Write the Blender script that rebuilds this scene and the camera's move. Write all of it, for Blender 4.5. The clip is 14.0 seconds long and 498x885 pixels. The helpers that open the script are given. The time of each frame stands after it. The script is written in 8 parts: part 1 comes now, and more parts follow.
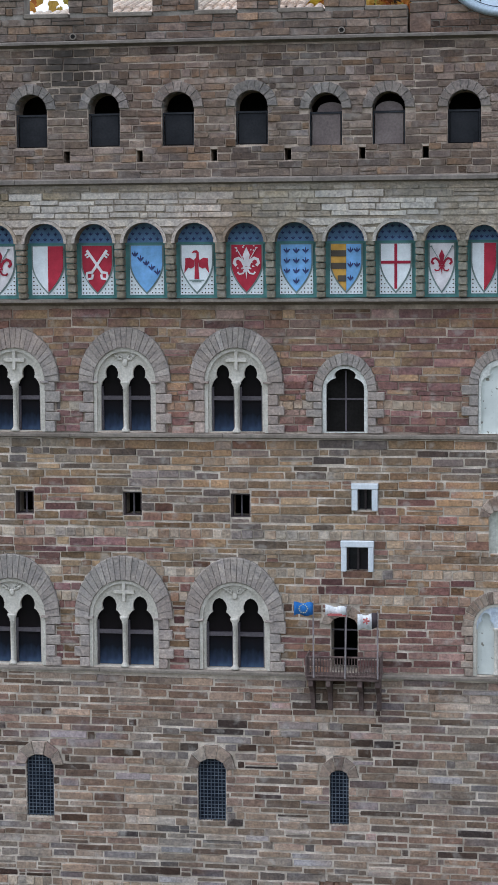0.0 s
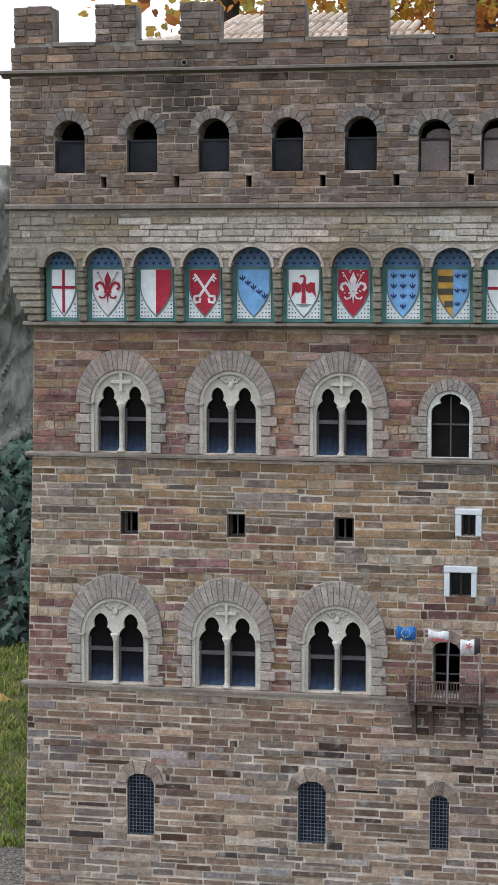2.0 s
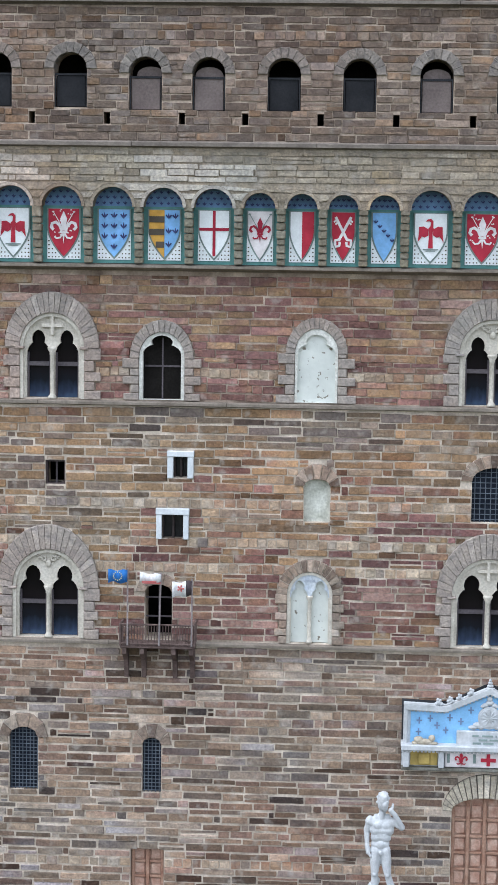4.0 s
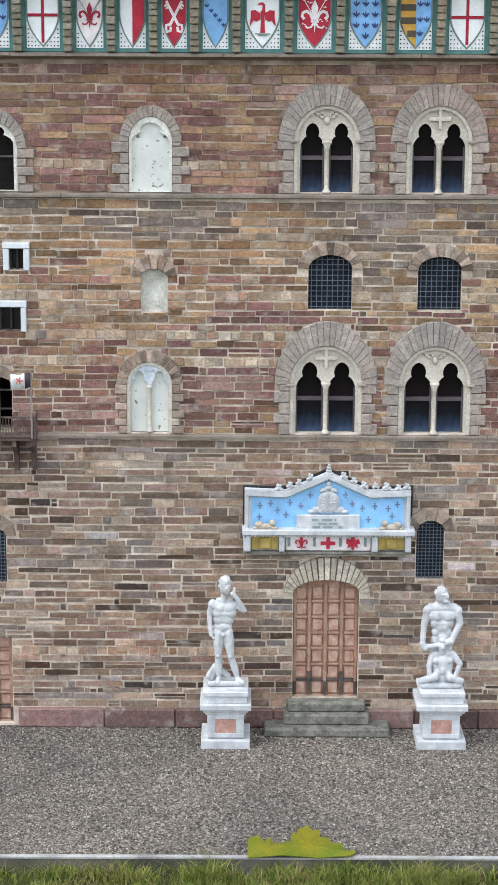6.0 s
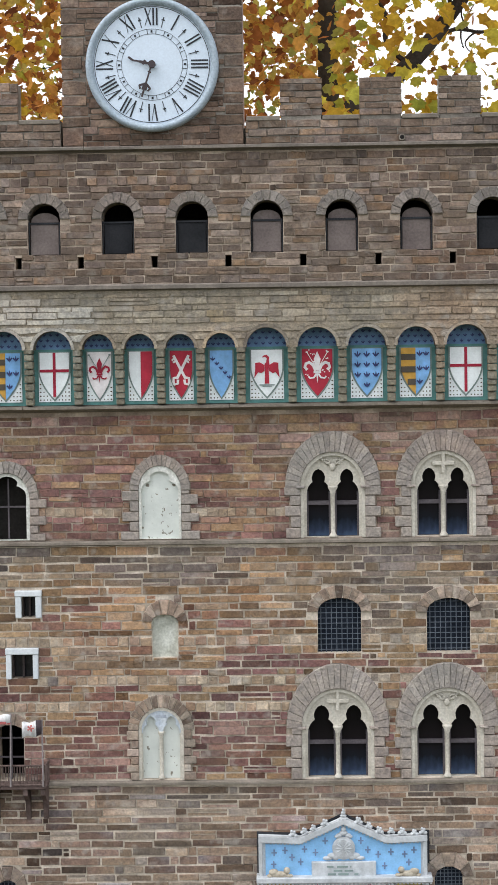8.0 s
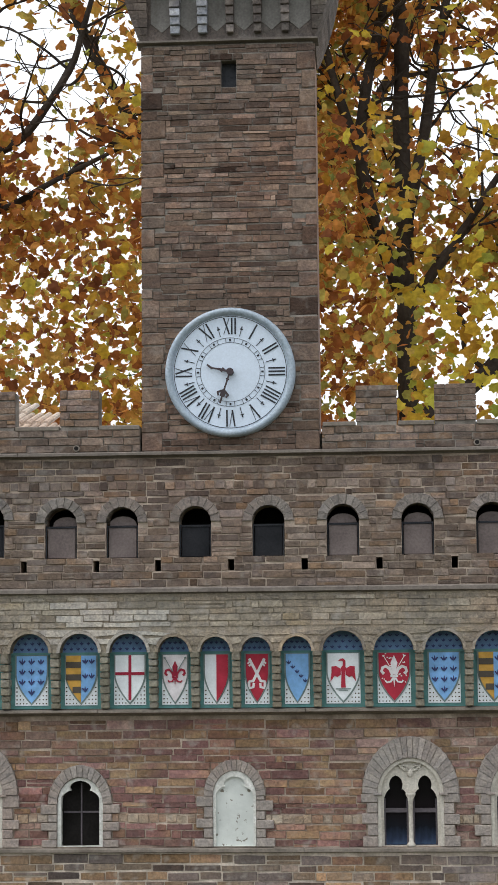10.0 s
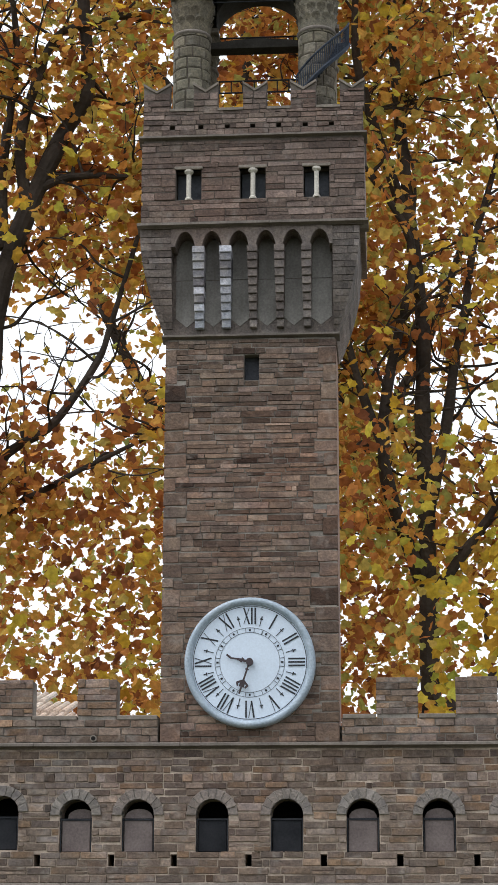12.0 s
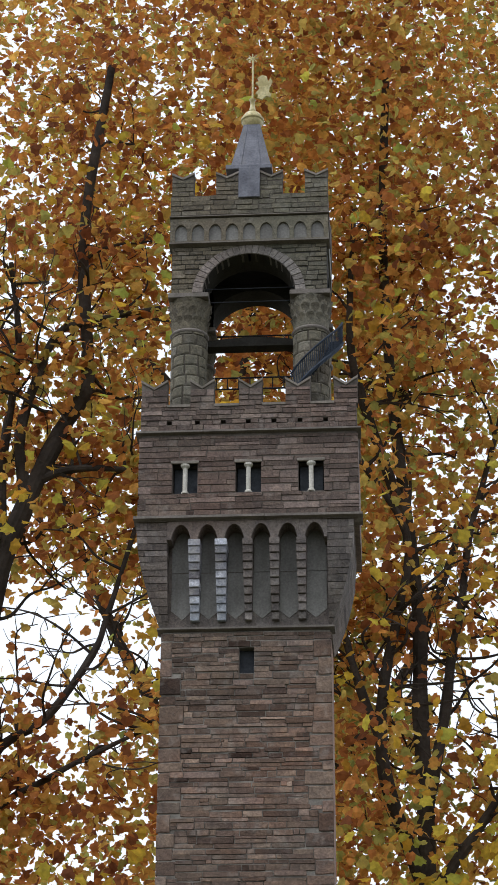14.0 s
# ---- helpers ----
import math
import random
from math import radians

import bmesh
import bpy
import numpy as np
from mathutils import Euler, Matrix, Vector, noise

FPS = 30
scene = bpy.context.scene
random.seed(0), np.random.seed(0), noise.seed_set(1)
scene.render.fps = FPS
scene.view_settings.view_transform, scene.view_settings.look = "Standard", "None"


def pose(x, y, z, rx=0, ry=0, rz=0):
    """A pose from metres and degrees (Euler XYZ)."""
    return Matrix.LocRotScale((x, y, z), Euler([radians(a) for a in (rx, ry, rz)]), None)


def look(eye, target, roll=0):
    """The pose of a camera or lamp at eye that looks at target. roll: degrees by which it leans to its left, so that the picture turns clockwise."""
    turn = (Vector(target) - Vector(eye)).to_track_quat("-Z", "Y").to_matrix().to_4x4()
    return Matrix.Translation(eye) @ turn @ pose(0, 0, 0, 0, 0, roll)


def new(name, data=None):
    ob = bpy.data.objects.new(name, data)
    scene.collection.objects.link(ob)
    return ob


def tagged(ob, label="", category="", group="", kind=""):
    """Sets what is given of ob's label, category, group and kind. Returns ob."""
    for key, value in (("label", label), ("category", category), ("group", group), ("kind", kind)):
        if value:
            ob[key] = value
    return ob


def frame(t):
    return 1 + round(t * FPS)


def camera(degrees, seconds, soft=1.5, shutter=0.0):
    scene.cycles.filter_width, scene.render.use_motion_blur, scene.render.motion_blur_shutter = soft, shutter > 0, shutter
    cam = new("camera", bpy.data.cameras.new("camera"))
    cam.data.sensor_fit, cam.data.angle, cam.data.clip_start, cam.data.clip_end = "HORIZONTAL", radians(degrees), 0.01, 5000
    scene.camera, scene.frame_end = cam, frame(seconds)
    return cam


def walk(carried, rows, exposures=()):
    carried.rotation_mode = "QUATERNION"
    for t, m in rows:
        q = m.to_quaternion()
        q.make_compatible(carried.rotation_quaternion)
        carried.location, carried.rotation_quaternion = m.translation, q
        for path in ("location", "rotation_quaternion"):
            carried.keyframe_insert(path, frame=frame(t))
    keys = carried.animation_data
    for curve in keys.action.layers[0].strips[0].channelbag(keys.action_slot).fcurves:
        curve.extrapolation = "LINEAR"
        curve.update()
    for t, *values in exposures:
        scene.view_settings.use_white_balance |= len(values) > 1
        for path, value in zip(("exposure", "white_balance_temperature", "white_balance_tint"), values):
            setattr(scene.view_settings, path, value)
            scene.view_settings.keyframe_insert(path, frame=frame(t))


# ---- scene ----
cam = camera(14.9, 14.0)
PATH = [
    (0, (-0.222, -3.303, 1.283), (-0.52, -1.335, 1.09), -0.4),
    (0.5, (-0.232, -3.317, 1.283), (-0.628, -1.365, 1.096), -0.3),
    (1, (-0.243, -3.325, 1.283), (-0.728, -1.394, 1.101), -0.3),
    (1.5, (-0.253, -3.328, 1.283), (-0.741, -1.396, 1.106), -0.1),
    (2, (-0.259, -3.326, 1.284), (-0.642, -1.37, 1.116), 0.1),
    (2.5, (-0.261, -3.318, 1.284), (-0.596, -1.355, 1.1), 0.3),
    (3, (-0.256, -3.304, 1.284), (-0.528, -1.334, 1.07), 0.5),
    (3.5, (-0.241, -3.296, 1.284), (-0.423, -1.317, 1.063), 0.7),
    (4, (-0.221, -3.291, 1.284), (-0.328, -1.307, 1.056), 0.8),
    (4.2, (-0.211, -3.291, 1.284), (-0.282, -1.306, 1.053), 0.8),
    (6.3, (-0.108, -3.297, 1.288), (-0.1, -1.352, 0.824), 0.3),
    (6.5, (-0.098, -3.296, 1.288), (-0.092, -1.351, 0.821), 0.2),
    (7, (-0.078, -3.295, 1.287), (-0.097, -1.342, 0.858), -0.2),
    (7.5, (-0.063, -3.311, 1.288), (-0.094, -1.326, 1.043), -0.5),
    (8, (-0.053, -3.324, 1.289), (-0.097, -1.327, 1.202), -0.8),
    (8.5, (-0.046, -3.335, 1.289), (-0.107, -1.336, 1.284), -0.9),
    (8.7, (-0.044, -3.336, 1.289), (-0.132, -1.338, 1.31), -0.7),
    (10.8, (-0.038, -3.321, 1.29), (-0.174, -1.361, 1.661), -0.5),
    (11, (-0.037, -3.321, 1.29), (-0.177, -1.367, 1.694), -0.5),
    (11.5, (-0.037, -3.322, 1.289), (-0.18, -1.383, 1.759), -0.1),
    (12, (-0.036, -3.324, 1.289), (-0.182, -1.401, 1.818), 0.2),
    (12.5, (-0.036, -3.328, 1.288), (-0.182, -1.422, 1.876), 0.5),
    (13, (-0.035, -3.329, 1.288), (-0.179, -1.44, 1.931), 0.5),
    (13.5, (-0.033, -3.33, 1.288), (-0.173, -1.477, 2.027), 0.4),
    (14, (-0.031, -3.336, 1.288), (-0.168, -1.515, 2.104), 0.3),
]
walk(cam, [(t, look(eye, target, roll)) for t, eye, target, roll in PATH], [(0.0, 0.65, 5750, 10), (0.6, 0.83, 6050, 10), (1.5, 0.83, 6150, 10), (2.2, 0.72, 6100, 10), (3.0, 0.72, 6000, 10), (3.5, 0.97, 5980, 10), (4.0, 1.13, 5950, 10), (6.5, 1.22, 6450, 10), (7.5, 1.16, 6550, 10), (8.5, 0.78, 6550, 10), (11.0, 0.66, 6500, 10), (12.5, 0.75, 6400, 10), (13.5, 0.75, 6250, 10), (14.0, 0.5, 6200, 10)])

# ---- world, sun, exposure ----
world = bpy.data.worlds.new("overcast_sky")
scene.world = world
world.use_nodes = True
wn, wl = world.node_tree.nodes, world.node_tree.links
sky = wn.new("ShaderNodeTexSky")
sky.sky_type, sky.sun_disc = "NISHITA", False
sky.sun_elevation, sky.sun_rotation = radians(58), radians(-110)
sky.dust_density, sky.air_density = 3.0, 1.0
pale = wn.new("ShaderNodeHueSaturation")
pale.inputs["Saturation"].default_value = 0.30
wl.new(sky.outputs[0], pale.inputs["Color"])
veil = wn.new("ShaderNodeMix")
veil.data_type = "RGBA"
veil.inputs[0].default_value = 0.7
veil.inputs[7].default_value = (5.7, 6.0, 6.4, 1)
wl.new(pale.outputs[0], veil.inputs[6])
wl.new(veil.outputs[2], wn["Background"].inputs["Color"])
wn["Background"].inputs["Strength"].default_value = 0.15
sun = bpy.data.lights.new("sun", "SUN")
sun.energy, sun.angle, sun.color = 0.9, radians(40), (1.0, 0.985, 0.965)
sun_ob = new("sun", sun)
sun_ob.matrix_world = look((-4.7, -1.7, 8.0), (0, 0, 0))


# ---- materials ----
def base_mat(name, rough=0.8, metal=0.0):
    m = bpy.data.materials.new(name)
    m.use_nodes = True
    n, l = m.node_tree.nodes, m.node_tree.links
    b = n["Principled BSDF"]
    b.inputs["Roughness"].default_value, b.inputs["Metallic"].default_value = rough, metal
    b.inputs["Specular IOR Level"].default_value = 0.12 if rough > 0.55 else 0.35
    return m, n, l, b


def rgb(c):
    return (c[0], c[1], c[2], 1.0)


def noise_node(n, l, scale, detail=4.0, vec=None):
    x = n.new("ShaderNodeTexNoise")
    x.inputs["Scale"].default_value, x.inputs["Detail"].default_value = scale, detail
    if vec is not None:
        l.new(vec, x.inputs["Vector"])
    return x


def bump(n, l, b, height, dist=0.001, strength=0.6):
    k = n.new("ShaderNodeBump")
    k.inputs["Distance"].default_value, k.inputs["Strength"].default_value = dist, strength
    l.new(height, k.inputs["Height"])
    l.new(k.outputs[0], b.inputs["Normal"])


def mixc(n, l, fac, a, c, mode="MIX"):
    x = n.new("ShaderNodeMix")
    x.data_type, x.blend_type = "RGBA", mode
    for s, v in ((x.inputs[0], fac), (x.inputs[6], a), (x.inputs[7], c)):
        if hasattr(v, "is_linked"):
            l.new(v, s)
        elif isinstance(v, (int, float)):
            s.default_value = v
        else:
            s.default_value = rgb(v)
    return x.outputs[2]


def ramp(n, l, fac, stops, const=False):
    x = n.new("ShaderNodeValToRGB")
    x.color_ramp.interpolation = "CONSTANT" if const else "LINEAR"
    e = x.color_ramp.elements
    while len(e) < len(stops):
        e.new(0.5)
    for i, (p, c) in enumerate(stops):
        e[i].position, e[i].color = p, rgb(c)
    l.new(fac, x.inputs[0])
    return x.outputs[0]


def piece_random(n, l):
    """A number for each piece, whether it is an object of its own or an island of a joined mesh."""
    o, g = n.new("ShaderNodeObjectInfo"), n.new("ShaderNodeNewGeometry")
    a = n.new("ShaderNodeMath")
    a.operation = "ADD"
    l.new(o.outputs["Random"], a.inputs[0])
    l.new(g.outputs["Random Per Island"], a.inputs[1])
    f = n.new("ShaderNodeMath")
    f.operation = "FRACT"
    l.new(a.outputs[0], f.inputs[0])
    return f.outputs[0], g.outputs["Position"]


def muted(c, keep=1.22, cool=1.09, dim=0.98):
    """A stone colour drawn towards grey, as weathering does."""
    g = 0.3 * c[0] + 0.59 * c[1] + 0.11 * c[2]
    return (dim * (g + (c[0] - g) * keep), dim * (g + (c[1] - g) * keep), dim * (g + (c[2] - g) * keep) * cool)


def stone_pieces(name, colours, rough=0.85, blot=14.0, grain=260.0, depth=0.0012, dirt=(0.16, 0.14, 0.12), soil=0.35, bloom=0.45, odds=1.0, keep=1.15, beds=None, spread=1.0):
    """Weathered stones: the hue drifts in beds along the wall, the tone differs from stone to stone."""
    m, n, l, b = base_mat(name, rough)
    r, pos = piece_random(n, l)
    colours = [muted(c, keep) for c in colours]
    k = len(colours)
    flat = n.new("ShaderNodeMapping")
    flat.inputs["Scale"].default_value = (1.0, 1.0, 2.2)
    l.new(pos, flat.inputs["Vector"])
    zone = noise_node(n, l, 3.4, 4, flat.outputs[0])
    wz, wr = (1.5, 0.55) if beds else (1.9, 0.75)
    z1 = n.new("ShaderNodeMath")
    z1.operation = "MULTIPLY_ADD"
    z1.inputs[1].default_value, z1.inputs[2].default_value = wz, 0.5 - 0.5 * wz - 0.5 * wr - (0.3 if beds else 0.0)
    l.new(zone.outputs[0], z1.inputs[0])
    base = z1.outputs[0]
    if beds:
        sep, mr, ad = n.new("ShaderNodeSeparateXYZ"), n.new("ShaderNodeMapRange"), n.new("ShaderNodeMath")
        l.new(pos, sep.inputs[0])
        l.new(sep.outputs[2], mr.inputs["Value"])
        for key, v in zip(("From Min", "From Max", "To Min", "To Max"), (beds[0], beds[1], 0.0, 0.6)):
            mr.inputs[key].default_value = v
        l.new(base, ad.inputs[0])
        l.new(mr.outputs[0], ad.inputs[1])
        base = ad.outputs[0]
    z2 = n.new("ShaderNodeMath")
    z2.operation, z2.use_clamp = "MULTIPLY_ADD", True
    z2.inputs[1].default_value = wr
    l.new(r, z2.inputs[0])
    l.new(base, z2.inputs[2])
    col = ramp(n, l, z2.outputs[0], [(i / (k - 1), c) for i, c in enumerate(colours)])
    odd = n.new("ShaderNodeMath")
    odd.operation = "MULTIPLY"
    odd.inputs[1].default_value = 37.7
    l.new(r, odd.inputs[0])
    fr = n.new("ShaderNodeMath")
    fr.operation = "FRACT"
    l.new(odd.outputs[0], fr.inputs[0])
    sp_ = lambda c: tuple(1 + (v - 1) * spread for v in c)
    tone = ramp(n, l, fr.outputs[0], [(p_, sp_(c_)) for p_, c_ in [(0.0, (0.42, 0.40, 0.40)), (0.08 * odds, (0.66, 0.65, 0.65)), (0.24, (0.86, 0.86, 0.86)), (0.52, (1.06, 1.06, 1.06)), (0.82, (1.26, 1.27, 1.29)), (0.93, (1.58, 1.60, 1.64))]], const=True)
    col = mixc(n, l, 1.0, col, tone, "MULTIPLY")
    big, fine = noise_node(n, l, blot, 5, pos), noise_node(n, l, grain, 6, pos)
    mid = noise_node(n, l, blot * 6, 4, pos)
    v = ramp(n, l, fine.outputs[0], [(0.25, (0.62, 0.62, 0.62)), (0.75, (1.25, 1.22, 1.18))])
    col = mixc(n, l, 1.0, col, v, "MULTIPLY")
    v2 = ramp(n, l, mid.outputs[0], [(0.3, (0.78, 0.78, 0.8)), (0.7, (1.18, 1.15, 1.1))])
    col = mixc(n, l, 1.0, col, v2, "MULTIPLY")
    w = ramp(n, l, big.outputs[0], [(0.48, (0, 0, 0)), (0.72, (soil, soil, soil))])
    col = mixc(n, l, w, col, dirt)
    drift = noise_node(n, l, 3.2, 3, pos)
    col = mixc(n, l, 1.0, col, ramp(n, l, drift.outputs[0], [(0.35, (1.06, 0.96, 0.92)), (0.5, (1, 1, 1)), (0.66, (0.94, 0.99, 1.01))]), "MULTIPLY")
    lime = noise_node(n, l, blot * 3.3, 8, pos)
    lw = ramp(n, l, lime.outputs[0], [(0.56, (0, 0, 0)), (0.70, (bloom, bloom, bloom))])
    col = mixc(n, l, lw, col, (0.44, 0.41, 0.37))
    l.new(col, b.inputs["Base Color"])
    both = n.new("ShaderNodeMath")
    l.new(fine.outputs[0], both.inputs[0])
    l.new(mid.outputs[0], both.inputs[1])
    bump(n, l, b, both.outputs[0], depth * 1.6, 0.9)
    return m


def plain_stone(name, c1, c2, rough=0.8, scale=30.0, grain=240.0, depth=0.0008, streak=0.0, amp=0.24):
    m, n, l, b = base_mat(name, rough)
    g = n.new("ShaderNodeNewGeometry")
    a, f = noise_node(n, l, scale, 6, g.outputs["Position"]), noise_node(n, l, grain, 5, g.outputs["Position"])
    col = ramp(n, l, a.outputs[0], [(0.32, c1), (0.68, c2)])
    v = ramp(n, l, f.outputs[0], [(0.25, (1 - amp, 1 - amp, 1 - amp)), (0.75, (1 + amp * 0.75, 1 + amp * 0.75, 1 + amp * 0.75))])
    col = mixc(n, l, 1.0, col, v, "MULTIPLY")
    if streak:
        mp = n.new("ShaderNodeMapping")
        mp.inputs["Scale"].default_value = (60, 60, 4)
        l.new(g.outputs["Position"], mp.inputs["Vector"])
        s = noise_node(n, l, 1.0, 4, mp.outputs[0])
        w = ramp(n, l, s.outputs[0], [(0.5, (0, 0, 0)), (0.75, (streak, streak, streak))])
        col = mixc(n, l, w, col, (0.12, 0.11, 0.09))
    l.new(col, b.inputs["Base Color"])
    bump(n, l, b, f.outputs[0], depth, 0.6)
    return m


M_GROUND = stone_pieces("sandstone_ground", [(0.252, 0.235, 0.218), (0.210, 0.181, 0.155), (0.319, 0.269, 0.210), (0.244, 0.189, 0.139), (0.286, 0.218, 0.155), (0.227, 0.164, 0.122), (0.225, 0.160, 0.128), (0.31, 0.275, 0.26)], soil=0.12, keep=1.12, spread=1.25)
M_FIRST = stone_pieces("sandstone_first", [(0.20, 0.17, 0.147), (0.225, 0.183, 0.147), (0.30, 0.245, 0.18), (0.28, 0.205, 0.13), (0.32, 0.22, 0.128), (0.255, 0.158, 0.112), (0.225, 0.13, 0.108), (0.195, 0.108, 0.10), (0.28, 0.185, 0.15)], soil=0.12, keep=1.09, beds=(0.96, 0.62), spread=0.92)
M_SECOND = stone_pieces("sandstone_second", [(0.30, 0.21, 0.165), (0.26, 0.15, 0.12), (0.22, 0.125, 0.112), (0.25, 0.14, 0.115), (0.32, 0.215, 0.12), (0.27, 0.16, 0.122), (0.35, 0.25, 0.14), (0.23, 0.13, 0.115), (0.32, 0.225, 0.175)], soil=0.14, odds=0.3, keep=1.04, beds=(0.98, 1.20), spread=0.75)
M_SQUARE = stone_pieces("ochre_square_stone", [(0.27, 0.235, 0.205), (0.44, 0.38, 0.29), (0.38, 0.28, 0.18), (0.48, 0.40, 0.29), (0.34, 0.21, 0.13), (0.40, 0.33, 0.26)], soil=0.12, odds=0.3, keep=1.0, spread=0.6)
M_GALLERY = stone_pieces("sandstone_gallery", [(0.186, 0.144, 0.112), (0.223, 0.177, 0.135), (0.158, 0.126, 0.102), (0.251, 0.205, 0.163), (0.186, 0.153, 0.130), (0.242, 0.172, 0.116), (0.205, 0.177, 0.153), (0.140, 0.112, 0.093)], soil=0.45, dirt=(0.10, 0.085, 0.072), bloom=0.25, odds=0.3, keep=1.2, spread=0.9)
# a dark run-off stain below a parapet pipe
gal, gall = M_GALLERY.node_tree.nodes, M_GALLERY.node_tree.links
g_pos = gal.new("ShaderNodeNewGeometry")
g_map = gal.new("ShaderNodeMapping")
g_map.inputs["Location"].default_value, g_map.inputs["Scale"].default_value = (9.317, 0.0, -13.2), (9.2, 0.0, 8.2)
gall.new(g_pos.outputs["Position"], g_map.inputs["Vector"])
g_ball = gal.new("ShaderNodeTexGradient")
g_ball.gradient_type = "SPHERICAL"
gall.new(g_map.outputs[0], g_ball.inputs["Vector"])
g_mul = gal.new("ShaderNodeMath")
g_mul.operation = "MULTIPLY"
gall.new(g_ball.outputs["Fac"], g_mul.inputs[0])
gall.new(noise_node(gal, gall, 40, 6, g_pos.outputs["Position"]).outputs[0], g_mul.inputs[1])
g_bsdf = gal["Principled BSDF"]
g_old = g_bsdf.inputs["Base Color"].links[0].from_socket
gall.new(mixc(gal, gall, ramp(gal, gall, g_mul.outputs[0], [(0.05, (0, 0, 0)), (0.35, (0.75, 0.75, 0.75))]), g_old, (0.045, 0.04, 0.035)), g_bsdf.inputs["Base Color"])
M_BAND = stone_pieces("limestone_band", [(0.33, 0.29, 0.23), (0.29, 0.26, 0.21), (0.36, 0.33, 0.27), (0.27, 0.25, 0.21), (0.31, 0.27, 0.20)], soil=0.4, dirt=(0.21, 0.185, 0.15), odds=0.0, keep=1.4, spread=0.5)
M_CORBEL = stone_pieces("grey_green_corbel_stone", [(0.25, 0.235, 0.175), (0.22, 0.205, 0.155), (0.28, 0.265, 0.205)], soil=0.3, dirt=(0.13, 0.12, 0.095), odds=0.0, spread=0.4)
M_PALE = stone_pieces("pale_limestone", [(0.50, 0.47, 0.40), (0.46, 0.43, 0.365), (0.53, 0.50, 0.43)], soil=0.2, dirt=(0.3, 0.28, 0.24), odds=0.0, spread=0.4)
M_TOWER = stone_pieces("sandstone_tower", [(0.188, 0.142, 0.112), (0.210, 0.160, 0.124), (0.160, 0.122, 0.100), (0.232, 0.180, 0.140), (0.172, 0.135, 0.110), (0.195, 0.140, 0.108), (0.140, 0.108, 0.090), (0.270, 0.220, 0.176)], soil=0.3, dirt=(0.11, 0.088, 0.075), bloom=0.2, odds=0.4, keep=1.32, spread=1.15)
M_TOWER_HEAD = stone_pieces("dusky_head_stone", [(0.165, 0.130, 0.108), (0.185, 0.147, 0.122), (0.145, 0.116, 0.098), (0.20, 0.165, 0.135)], soil=0.3, dirt=(0.10, 0.082, 0.07), bloom=0.15, odds=0.2, keep=1.2, spread=0.8)
M_HEAD = stone_pieces("grey_brown_head_stone", [(0.19, 0.162, 0.138), (0.16, 0.137, 0.118), (0.22, 0.187, 0.158), (0.18, 0.15, 0.125)], soil=0.3, dirt=(0.11, 0.095, 0.08), bloom=0.15, odds=0.0, keep=1.0, spread=0.7)
M_BELFRY = stone_pieces("sandstone_belfry", [(0.155, 0.142, 0.105), (0.18, 0.165, 0.122), (0.135, 0.124, 0.095), (0.19, 0.178, 0.138)], soil=0.4, dirt=(0.10, 0.10, 0.075), bloom=0.15, odds=0.0, spread=0.6)
M_VOUSS = stone_pieces("grey_voussoir_stone", [(0.37, 0.335, 0.29), (0.35, 0.315, 0.275), (0.38, 0.345, 0.30)], soil=0.2, dirt=(0.26, 0.25, 0.22), bloom=0.1, odds=0.0, spread=0.3)
M_VJOINT = plain_stone("grey_joint_filling", (0.33, 0.305, 0.27), (0.41, 0.38, 0.34), 0.95, 30)
M_VOUSS_GREY = stone_pieces("dull_grey_voussoir_stone", [(0.25, 0.228, 0.20), (0.225, 0.205, 0.18), (0.275, 0.25, 0.22)], soil=0.25, dirt=(0.15, 0.135, 0.115), bloom=0.1, odds=0.0, spread=0.4)
M_MORTAR_HEAD = plain_stone("dusky_mortar", (0.085, 0.07, 0.06), (0.17, 0.145, 0.125), 0.95, 22)
M_VOUSS_BROWN = stone_pieces("brown_voussoir_stone", [(0.33, 0.27, 0.21), (0.29, 0.23, 0.18), (0.36, 0.31, 0.25), (0.27, 0.21, 0.17)], soil=0.2)
M_VOUSS_PALE = stone_pieces("pale_voussoir_stone", [(0.62, 0.58, 0.46), (0.56, 0.52, 0.41), (0.64, 0.60, 0.50)], soil=0.3, dirt=(0.3, 0.28, 0.22), odds=0.0, spread=0.5)
M_MORTAR = plain_stone("pale_mortar", (0.34, 0.285, 0.23), (0.72, 0.63, 0.535), 0.95, 26)
M_MORTAR_RED = plain_stone("brownish_mortar", (0.17, 0.125, 0.10), (0.58, 0.48, 0.39), 0.95, 20)
M_MORTAR_DARK = plain_stone("dark_mortar", (0.12, 0.105, 0.09), (0.32, 0.29, 0.255), 0.95, 22)
M_CORNICE = plain_stone("cornice_stone", (0.17, 0.145, 0.12), (0.27, 0.235, 0.20), 0.85, 25, streak=0.4)
M_CORNICE_DARK = plain_stone("dark_cornice_stone", (0.15, 0.13, 0.115), (0.23, 0.20, 0.175), 0.85, 25, streak=0.5)
M_FRAME = plain_stone("cream_cast_stone", (0.50, 0.465, 0.40), (0.61, 0.575, 0.51), 0.75, 40)
M_WHITE = plain_stone("white_paint", (0.56, 0.60, 0.64), (0.68, 0.71, 0.74), 0.6, 35, amp=0.1)
M_MARBLE = plain_stone("white_marble_cast", (0.42, 0.445, 0.47), (0.60, 0.62, 0.645), 0.6, 45, streak=0.25, amp=0.12)
M_PLASTER = plain_stone("old_white_plaster", (0.60, 0.60, 0.55), (0.75, 0.75, 0.71), 0.85, 60, streak=0.25)
